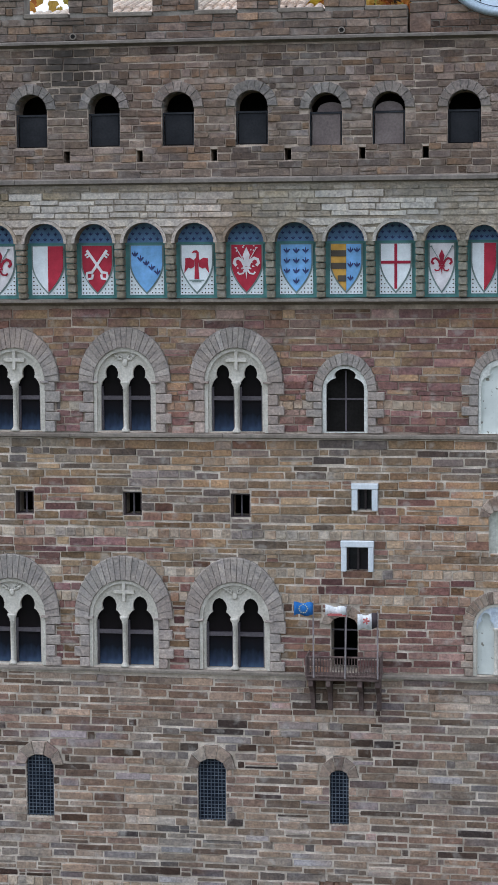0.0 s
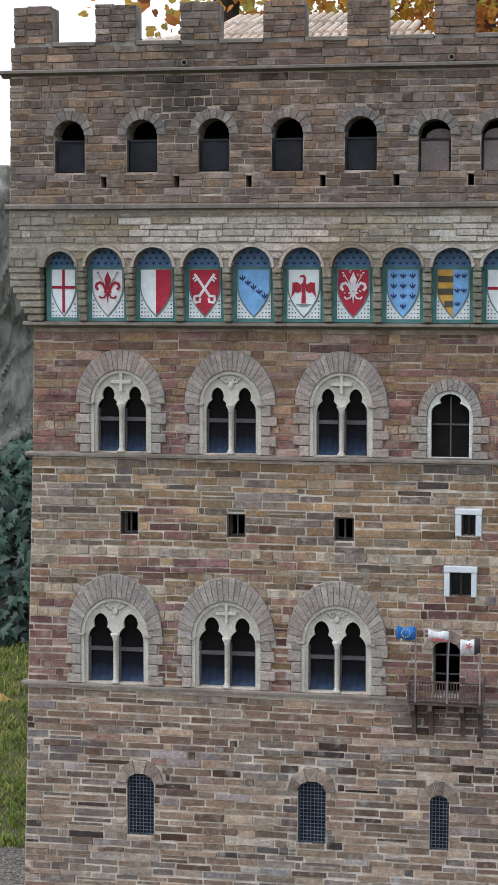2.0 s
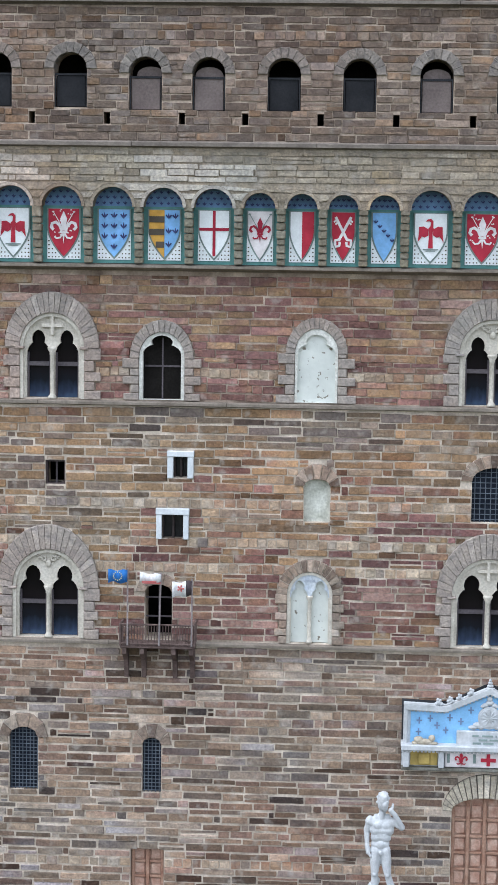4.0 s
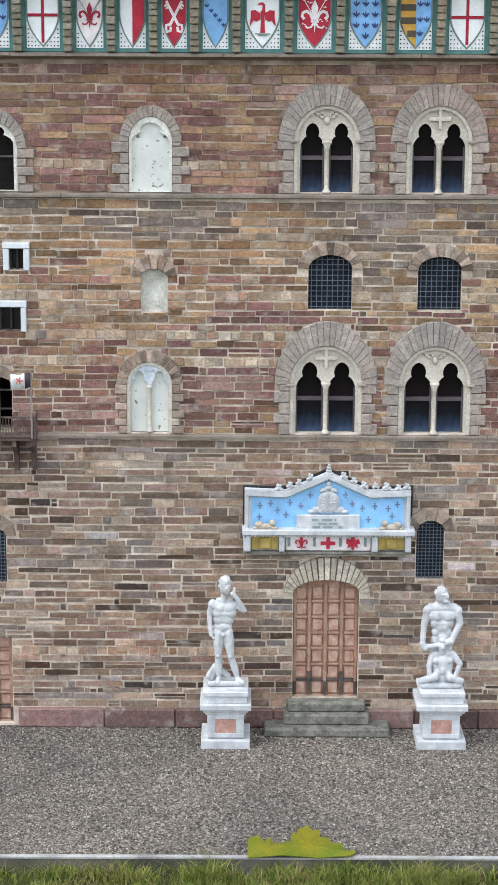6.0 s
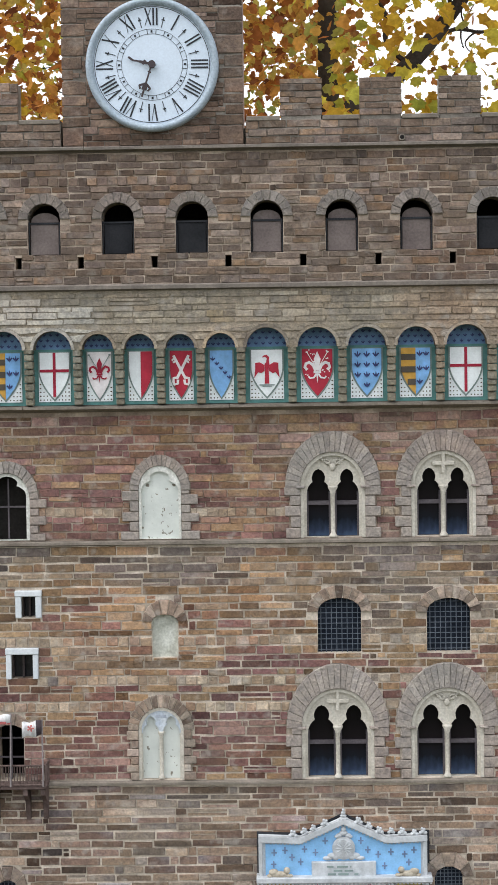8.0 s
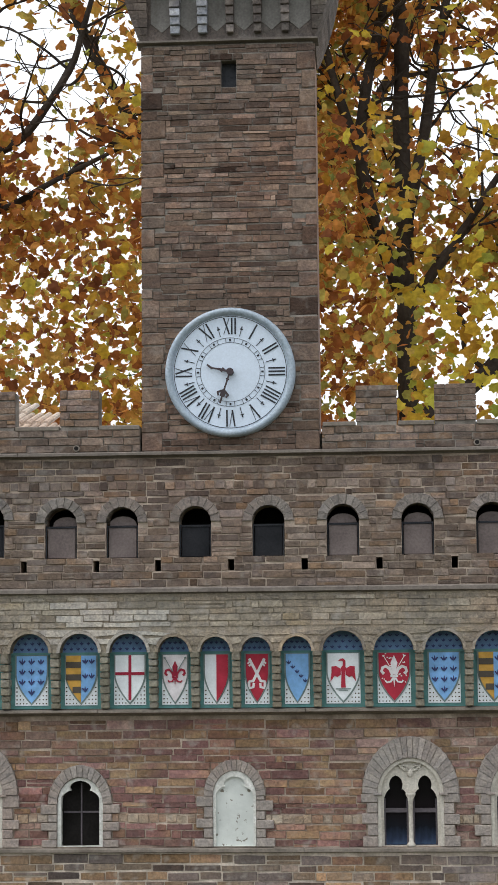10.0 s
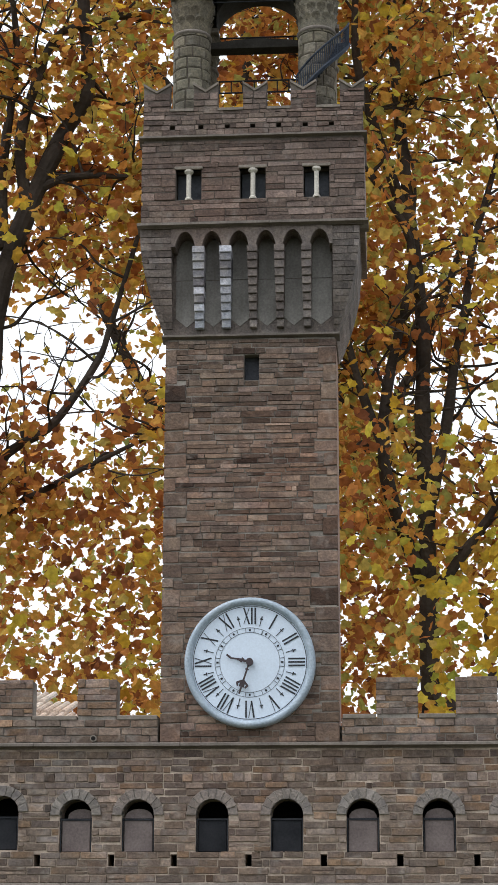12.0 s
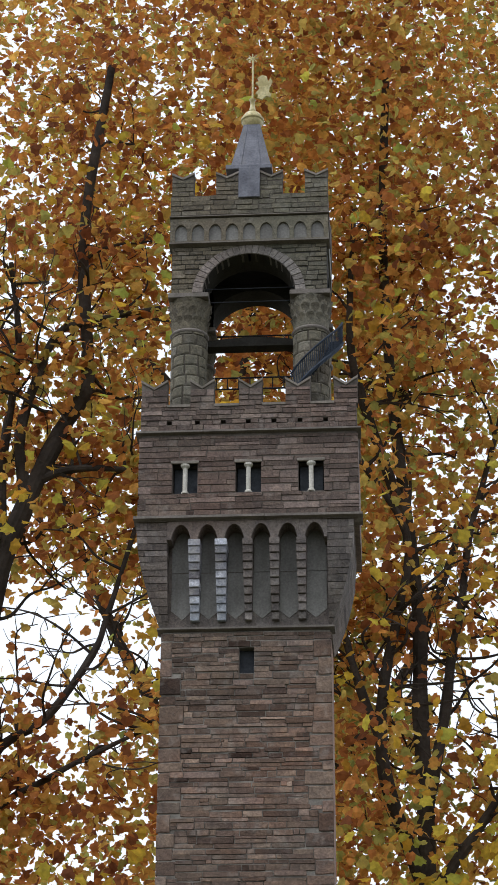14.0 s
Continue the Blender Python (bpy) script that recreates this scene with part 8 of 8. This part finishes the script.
THIN = [(Vector((-1.45, 5.0, 3.85)), 1.0), (Vector((-2.0, 7.5, 4.9)), 1.0), (Vector((-1.5, 5.0, 5.5)), 0.45), (Vector((0.36, 5.4, 3.8)), 0.85), (Vector((0.55, 7.7, 4.9)), 0.9), (Vector((0.75, 5.4, 2.75)), 0.9), (Vector((1.0, 7.7, 3.6)), 1.0), (Vector((0.85, 5.3, 5.7)), 0.75), (Vector((1.2, 7.7, 7.2)), 0.9)]


LEVELS = ((1.0, 3.2, 3.7, 4.2, 5.0, 6.0, 6.6, 9.0), (0.0, 0.02, 0.0, -0.05, -0.09, -0.06, 0.12, 0.30))


def crown(owner, tips, n, box_, seed, rise, size=(0.020, 0.046), mat=M_AUTUMN):
    """Leaves in clumps round the twigs and through the crown, in fuller and thinner storeys."""
    r = random.Random(seed)
    x0, x1, y0, y1, z0, z1 = box_
    out = []
    while len(out) < n:
        if r.random() < 0.28 and tips:
            c = r.choice(tips)
            p = Vector((c.x + r.gauss(0, 0.15), c.y + 0.18 + r.gauss(0, 0.2), c.z + r.gauss(0, 0.13)))
        else:
            p = Vector((r.uniform(x0, x1), r.uniform(y0, y1), z0 + (z1 - z0) * r.random() ** 0.85))
        if not (x0 < p.x < x1 and z0 < p.z < z1 + 0.5 and p.y > y0):
            continue
        d = 0.30 * noise.noise(p * 1.1 + Vector((seed, 0, 0))) + 0.62 * noise.noise(p * 3.4 + Vector((0, seed, 0))) + 0.55 * noise.noise(p * 9.0 + Vector((0, 0, seed)))
        for g, rad in THIN:
            d -= 1.0 * max(0.0, 1.0 - Vector(((p.x - g.x), (p.y - g.y) * 0.35, (p.z - g.z) * 1.6)).length / rad)
        d += float(np.interp(p.z, [z * rise for z in LEVELS[0]], LEVELS[1]))
        if p.x < -0.6 and p.z < 3.3:
            d += 0.16
        if p.x < -2.0:
            d -= (-2.0 - p.x) * 1.2
        if d < r.uniform(-0.32, 0.22):
            continue
        dr = Vector((r.gauss(0, 0.7), r.gauss(-0.6, 0.7), r.gauss(0.45, 0.6)))
        out.append((p, size[0] + (size[1] - size[0]) * r.random() ** 1.4, dr.normalized(), r.uniform(0, 6.28)))
    return scatter("crown", out, PLANE_SMALL, mat, owner)


crown(right_tree, tips_r, 27000, (-0.9, 1.5, 4.55, 6.6, 1.7, 8.2), 1, 1.0, (0.022, 0.058))
crown(left_tree, tips_l, 25500, (-2.5, 0.2, 4.1, 6.0, 1.8, 8.2), 2, 1.0, (0.022, 0.058))
crown(far_tree, tips_f, 34500, (-2.7, 2.0, 6.7, 9.2, 1.6, 10.8), 3, 1.28, (0.028, 0.056), M_AUTUMN_FAR)

# larger yellow-green leaves on low near branches
M_LOWLEAF = leaf_material("yellow_green_plane_leaf", [(0.0, (0.45, 0.24, 0.03)), (0.4, (0.66, 0.44, 0.05)), (0.75, (0.60, 0.50, 0.07)), (1.0, (0.36, 0.40, 0.07))], 0.62)
lr = random.Random(31)
low = []
while len(low) < 420:
    p = Vector((lr.uniform(-1.5, 1.0), lr.uniform(3.9, 4.6), lr.uniform(2.0, 3.45)))
    if -0.75 < p.x < -0.1 or noise.noise(p * 2.2 + Vector((3, 1, 7))) < 0.12 + 0.18 * max(0.0, p.z - 2.9) + (0.32 if p.x < -0.5 else 0.0):
        continue
    low.append((p, lr.uniform(0.035, 0.068), Vector((lr.gauss(0, 0.6), lr.gauss(-0.8, 0.5), lr.gauss(0.5, 0.5))).normalized(), lr.uniform(0, 6.28)))
scatter("low_crown", low, PLANE, M_LOWLEAF, right_tree)
large = []
while len(large) < 900:
    p = Vector((lr.uniform(-2.2, 1.3), lr.uniform(3.9, 4.6), lr.uniform(2.6, 6.4)))
    if noise.noise(p * 1.7 + Vector((9, 2, 4))) < 0.05:
        continue
    large.append((p, lr.uniform(0.03, 0.062), Vector((lr.gauss(0, 0.6), lr.gauss(-0.8, 0.5), lr.gauss(0.5, 0.5))).normalized(), lr.uniform(0, 6.28)))
scatter("near_crown", large, PLANE, M_LOWLEAF, left_tree)

# rock with ivy at its foot
M_ROCK, rn, rl, rb = base_mat("grey_moulded_rock", 0.9)
rg = rn.new("ShaderNodeNewGeometry")
mp = rn.new("ShaderNodeMapping")
mp.inputs["Scale"].default_value = (7, 5, 1.6)
mp.inputs["Rotation"].default_value = (0, 0.42, 0)
rl.new(rg.outputs["Position"], mp.inputs["Vector"])
r1, r2, r3 = noise_node(rn, rl, 1.6, 6, mp.outputs[0]), noise_node(rn, rl, 18, 6, rg.outputs["Position"]), noise_node(rn, rl, 2.2, 3, rg.outputs["Position"])
rc = ramp(rn, rl, r1.outputs[0], [(0.30, (0.055, 0.054, 0.048)), (0.41, (0.17, 0.168, 0.15)), (0.6, (0.25, 0.246, 0.22)), (0.75, (0.36, 0.35, 0.315))])
rc = mixc(rn, rl, 1.0, rc, ramp(rn, rl, r2.outputs[0], [(0.3, (0.75, 0.76, 0.74)), (0.7, (1.15, 1.15, 1.12))]), "MULTIPLY")
rc = mixc(rn, rl, ramp(rn, rl, r3.outputs[0], [(0.5, (0, 0, 0)), (0.7, (0.3, 0.3, 0.3))]), rc, (0.15, 0.165, 0.12))
rl.new(rc, rb.inputs["Base Color"])
r4 = noise_node(rn, rl, 7, 6, mp.outputs[0])
bump(rn, rl, rb, r4.outputs[0], 0.03, 0.9)
bm = bmesh.new()
NA, NZ = 150, 110
rows = []
for j in range(NZ + 1):
    t = j / NZ
    z = 1.80 * t - 0.05
    row = []
    for i in range(NA):
        a = 2 * math.pi * i / NA
        taper = 1.0 - 0.62 * max(0, (t - 0.80) / 0.20) ** 2.2
        rx = (0.222 + 0.03 * (1 - t)) * taper
        ry = (0.30 + 0.15 * (1 - t)) * taper
        cx_ = -2.785 + 0.08 * (1 - t) + 0.05 * max(0, t - 0.7)
        p = Vector((cx_ + rx * math.cos(a), 4.05 + ry * math.sin(a), z))
        u = p.x * 2.2 - p.z * 0.95
        f = noise.noise(Vector((u * 1.6, p.y * 2.0, p.z * 0.7))) * 0.08 - abs(noise.noise(Vector((u * 3.0, p.y * 2.4, p.z * 0.5 + 4)))) * 0.16 - abs(noise.noise(Vector((u * 8, p.y * 5, p.z * 1.0)))) * 0.11 - abs(noise.noise(Vector((u * 17, p.y * 9, p.z * 2.2)))) * 0.05 - abs(noise.noise(p * 11)) * 0.02 + noise.noise(p * 26) * 0.018 + 0.09
        k = 1 + f / 0.3
        row.append(bm.verts.new((cx_ + rx * math.cos(a) * k, 4.05 + ry * math.sin(a) * k, z + noise.noise(p * 4) * 0.05)))
    rows.append(row)
for a, b in zip(rows, rows[1:]):
    for i in range(NA):
        bm.faces.new((a[i], a[(i + 1) % NA], b[(i + 1) % NA], b[i]))
bm.faces.new(rows[-1])
bm.faces.new(rows[0])
rock = part("rock", bm, M_ROCK, None, smooth=True)
tagged(rock, "tall grey furrowed rock standing behind ivy", "rock")

ivy = empty("ivy_bank", "dense dark green ivy covering the foot of a rock", "ivy")
bm = bmesh.new()
NX = 30
prof = [(3.18, -0.04), (3.26, 0.12), (3.34, 0.35), (3.46, 0.55), (3.60, 0.68), (3.9, 0.72), (4.2, 0.0)]
grid = []
for i in range(NX + 1):
    x = -3.9 + 3.4 * i / NX
    hgt = 1.0 + 0.25 * noise.noise(Vector((x * 1.4, 0.3, 0))) + 0.12 * max(0.0, min(1.0, (-2.6 - x) / 0.3)) - 0.5 * max(0.0, min(1.0, (-3.02 - x) / 0.15)) - 0.08
    grid.append([bm.verts.new((x, y + 0.08 * noise.noise(Vector((x * 2, z * 3, 1))), z * hgt if z > 0 else z)) for y, z in prof])
for a, b in zip(grid, grid[1:]):
    for j in range(len(prof) - 1):
        bm.faces.new((a[j], b[j], b[j + 1], a[j + 1]))
part("stem_layer", bm, M_BARK, ivy)
ir = random.Random(4)
out = []
for _ in range(5200):
    x = ir.uniform(-3.7, -1.6)
    u = ir.random() ** 0.9 * 4.6
    j = min(int(u), 4)
    f = u - j
    hgt = 1.0 + 0.25 * noise.noise(Vector((x * 1.4, 0.3, 0))) + 0.12 * max(0.0, min(1.0, (-2.6 - x) / 0.3)) - 0.5 * max(0.0, min(1.0, (-3.02 - x) / 0.15)) - 0.08
    y = prof[j][0] + (prof[j + 1][0] - prof[j][0]) * f
    z = prof[j][1] + (prof[j + 1][1] - prof[j][1]) * f
    z = z * hgt if z > 0 else z
    out.append((Vector((x, y - ir.uniform(0.0, 0.07), z + ir.uniform(-0.02, 0.04))), ir.uniform(0.035, 0.062), Vector((ir.gauss(0, 0.45), -1.0 + ir.gauss(0, 0.3), 0.55 + ir.gauss(0, 0.35))), ir.gauss(math.pi, 0.7)))
for _ in range(500):
    x = ir.uniform(-3.02, -2.66)
    z = 0.66 + abs(ir.gauss(0, 0.10))
    out.append((Vector((x, 3.70 + ir.uniform(-0.1, 0.05), z)), ir.uniform(0.035, 0.06), Vector((ir.gauss(0, 0.4), -1, 0.4)), ir.gauss(math.pi, 0.7)))
scatter("ivy_leaves", out, IVY, M_IVY, ivy)

# autumn hedge and thin birch beyond
hedge = empty("hedge", "bare brown and yellow autumn hedge", "hedge")
bm = bmesh.new()
hr = random.Random(9)
out = []
for _ in range(190):
    x, y = hr.uniform(-5.2, -3.45), hr.uniform(5.2, 6.0)
    p = [Vector((x, y, -0.05))]
    for k in range(4):
        p.append(p[-1] + Vector((hr.gauss(0, 0.10), hr.gauss(0, 0.1), hr.uniform(0.22, 0.42))))
    f = limb(bm, p, 0.010, 0.003, 5)
    for q in f[4:]:
        for _k in range(3):
            if hr.random() < 0.75 and q.z < 1.5:
                out.append((q + Vector((hr.gauss(0, 0.06), hr.gauss(0, 0.06), hr.gauss(0, 0.06))), hr.uniform(0.014, 0.034), Vector((hr.gauss(0, 0.7), -1, hr.gauss(0.3, 0.6))), hr.uniform(0, 6.28)))
part("branchwork", bm, M_BARK, hedge)
scatter("hedge_leaves", out, PLANE_SMALL, M_HEDGE, hedge)
birch = empty("birch", "thin birch with fine twigs and few small leaves", "tree")
bm = bmesh.new()
f = limb(bm, [(-4.6, 7.0, -0.05), (-4.55, 7.0, 1.5), (-4.45, 7.0, 2.6), (-4.5, 7.0, 3.6)], 0.03, 0.008, 7)
out = []
for _ in range(60):
    p = hr.choice(f[4:])
    d = Vector((hr.gauss(0.15, 0.6), hr.gauss(0, 0.5), hr.uniform(0.0, 0.9))).normalized()
    q1 = p + d * hr.uniform(0.2, 0.5)
    q2 = q1 + d * hr.uniform(0.2, 0.4) + Vector((hr.gauss(0, 0.1), 0, hr.gauss(-0.05, 0.1)))
    g = limb(bm, [p, q1, q2], 0.004, 0.0015, 4)
    for q in g[2:]:
        if hr.random() < 0.8:
            out.append((q + Vector((hr.gauss(0, 0.03), hr.gauss(0, 0.03), hr.gauss(0, 0.03))), hr.uniform(0.018, 0.035), Vector((hr.gauss(0, 1), -1, hr.gauss(0, 1))), hr.uniform(0, 6.28)))
part("branchwork", bm, M_BARK, birch)
scatter("birch_leaves", out, IVY, M_HEDGE, birch)
M_GOLD = leaf_material("golden_leaf", [(0.0, (0.70, 0.42, 0.04)), (0.5, (0.82, 0.62, 0.06)), (1.0, (0.70, 0.66, 0.12))], 0.7)
yellow = empty("maple_branch_tree", "young tree with a few yellow leaves hanging", "tree")
bm = bmesh.new()
f = limb(bm, [(-5.0, 5.4, -0.05), (-4.7, 5.4, 1.4), (-4.3, 5.4, 2.4), (-3.9, 5.4, 2.75), (-3.35, 5.4, 2.55)], 0.03, 0.005, 7)
out = []
for q in f[9:]:
    for _ in range(3):
        out.append((q + Vector((hr.gauss(0, 0.16), hr.gauss(0, 0.16), hr.gauss(0.02, 0.16))), hr.uniform(0.022, 0.05), Vector((hr.gauss(0, 0.6), -1, hr.gauss(0.2, 0.5))), hr.uniform(0, 6.28)))
limb(bm, [(-4.72, 5.4, 1.3), (-4.2, 5.4, 1.95), (-3.86, 5.4, 2.14), (-3.70, 5.4, 2.19), (-3.50, 5.4, 2.20), (-3.38, 5.4, 2.20)], 0.014, 0.003, 6)
limb(bm, [(-3.70, 5.4, 2.19), (-3.66, 5.4, 2.28), (-3.61, 5.4, 2.36)], 0.006, 0.002, 5)
limb(bm, [(-3.62, 5.4, 2.20), (-3.58, 5.38, 2.27), (-3.51, 5.38, 2.345), (-3.44, 5.38, 2.35)], 0.005, 0.0015, 5)
limb(bm, [(-4.3, 5.4, 1.75), (-3.95, 5.4, 1.92), (-3.70, 5.4, 1.90)], 0.010, 0.003, 6)
for c_, sd, n_ in (((-3.69, 5.4, 1.92), 0.075, 130), ((-3.66, 5.4, 1.80), 0.05, 60), ((-3.68, 5.4, 2.50), 0.07, 90), ((-3.72, 5.4, 2.33), 0.05, 30), ((-3.40, 5.4, 2.215), 0.045, 16), ((-3.58, 5.4, 2.42), 0.05, 8)):
    for _ in range(n_):
        out.append((Vector(c_) + Vector((hr.gauss(0, sd), hr.gauss(0, 0.12), hr.gauss(0, sd))), hr.uniform(0.022, 0.05), Vector((hr.gauss(0, 0.6), -1, hr.gauss(0.2, 0.5))), hr.uniform(0, 6.28)))
part("trunk", bm, M_BARK, yellow)
scatter("yellow_leaves", out, PLANE, M_GOLD, yellow)

# lawn blades
def blades(name, rects, count, seed, h=(0.012, 0.032), w=0.0016):
    r = random.Random(seed)
    V, F = [], []
    for k in range(count):
        x0, x1, y0, y1 = rects[k % len(rects)]
        x, y = r.uniform(x0, x1), r.uniform(y0, y1)
        thick = noise.noise(Vector((x * 14, y * 14, seed))) + 0.6 * noise.noise(Vector((x * 45, y * 45, seed)))
        if thick < -0.05 and r.random() < 0.85:
            continue
        a = r.uniform(0, 6.28)
        hh, ww, le = r.uniform(*h) * (1.0 + 0.8 * max(0.0, thick)) * (r.uniform(1.0, 2.4) if -0.605 < y < -0.55 else 1.0), w * r.uniform(0.7, 1.5), r.uniform(0.2, 1.6)
        dx, dy = math.cos(a), math.sin(a)
        bx_, by_ = -dy * ww, dx * ww
        o = len(V)
        V += [(x - bx_, y - by_, -0.027), (x + bx_, y + by_, -0.027), (x + bx_ * 0.7 + dx * le * hh * 0.4, y + by_ * 0.7 + dy * le * hh * 0.4, -0.026 + hh * 0.6), (x - bx_ * 0.7 + dx * le * hh * 0.4, y - by_ * 0.7 + dy * le * hh * 0.4, -0.026 + hh * 0.6), (x + dx * le * hh, y + dy * le * hh, -0.026 + hh)]
        F += [(o, o + 1, o + 2, o + 3), (o + 3, o + 2, o + 4)]
    me = bpy.data.meshes.new(name)
    me.from_pydata(V, [], F)
    me.materials.append(M_BLADE)
    return tagged(new(name, me), "short green lawn grass with some yellowed blades", "grass", kind="stuff")


blades("grass", [(-0.8, 0.6, -0.80, -0.5665)], 80000, 11, (0.004, 0.015), 0.0008)
blades("grass", [(-3.2, -1.45, 0.74, 2.0), (-3.4, -1.6, 2.0, 3.3)], 80000, 12, (0.008, 0.022), 0.0018)


# fallen leaves
def fallen(x, y, z, size, col, tilt, spin, label):
    lv, lf = leaf_verts(PLANE, 0.35)
    me = bpy.data.meshes.new("fallen_leaf")
    me.from_pydata([(v[0] * size, v[1] * size - 0.4 * size, v[2] * size + 0.06 * size * math.sin(v[0] * 9 + v[1] * 5)) for v in lv], [], lf.tolist())
    me.materials.append(col)
    ob = new("fallen_leaf", me)
    ob.matrix_world = pose(x, y, z, tilt, 0, spin)
    md = ob.modifiers.new("thick", "SOLIDIFY")
    md.thickness = 0.0012
    return tagged(ob, label, "leaf", "fallen leaves")


M_LORANGE = plain_stone("rusty_leaf", (0.22, 0.075, 0.03), (0.36, 0.13, 0.05), 0.7, 40)
M_LTAN = plain_stone("tan_leaf", (0.34, 0.20, 0.07), (0.50, 0.33, 0.12), 0.7, 40)
fallen(-2.67, 3.05, 0.0, 0.085, M_LORANGE, 55, 20, "curled rusty orange leaf on the grass by the ivy")
fallen(-2.15, 2.3, -0.01, 0.065, M_LTAN, 25, 80, "tan fallen leaf on the lawn")
fallen(-2.24, 1.72, -0.01, 0.07, M_LTAN, 30, -60, "tan fallen leaf on the lawn")
fallen(-1.80, 0.98, -0.01, 0.05, M_LTAN, 20, 40, "tan fallen leaf on the lawn")
fallen(-2.75, 3.15, 0.50, 0.035, M_LORANGE, 80, 10, "rusty leaf caught in the ivy")
fallen(-2.95, 3.12, 0.42, 0.04, M_LORANGE, 80, 60, "rusty leaf caught in the ivy")
M_LYELLOW = plain_stone("yellow_green_leaf", (0.095, 0.13, 0.005), (0.19, 0.165, 0.010), 0.5, 22, 200, 0.0006)
edge = [(1, 20), (18, 16), (30, 26), (38, 22), (48, 28), (66, 27), (74, 24), (78, 11), (84, 16), (90, 5), (105, 0), (113, 9), (126, 5), (125, 18), (140, 19), (141, 29), (160, 31), (164, 40), (184, 44), (176, 50), (120, 52), (60, 52), (1, 52)]
bm = bmesh.new()
rim_ = [bm.verts.new((-0.113 + a * 0.000925, -0.456 - b * 0.00216, 0.006 + 0.005 * math.sin(a * 0.13) ** 2)) for a, b in edge]
veins = [bm.verts.new((-0.113 + a * 0.000925, -0.456 - b * 0.00216, 0.012)) for a, b in ((38, 40), (105, 34), (150, 44))]
near_ = [min(range(3), key=lambda k: abs((38, 105, 150)[k] - a)) for a, b in edge]
for i in range(len(edge)):
    j = (i + 1) % len(edge)
    bm.faces.new((veins[near_[i]], rim_[i], rim_[j]))
    if near_[i] != near_[j]:
        if abs(near_[i] - near_[j]) == 1:
            bm.faces.new((veins[near_[i]], rim_[j], veins[near_[j]]))
lf_ = part("fallen_leaf", bm, M_LYELLOW, None)
md = lf_.modifiers.new("thick", "SOLIDIFY")
md.thickness = 0.0012
tagged(lf_, "large yellow-green plane leaf lying over the kerb", "leaf", "fallen leaves")
bm = bmesh.new()
lump(bm, -1.605, 0.372, 0.006, 0.014, 0.010, 0.007)
lump(bm, -1.587, 0.378, 0.009, 0.009, 0.008, 0.009)
toy = part("plastic_toy", bm, paint("pale_blue_plastic", (0.30, 0.62, 0.72), 0.4), None, smooth=True)
tagged(toy, "small pale blue plastic thing on the paving", "toy")
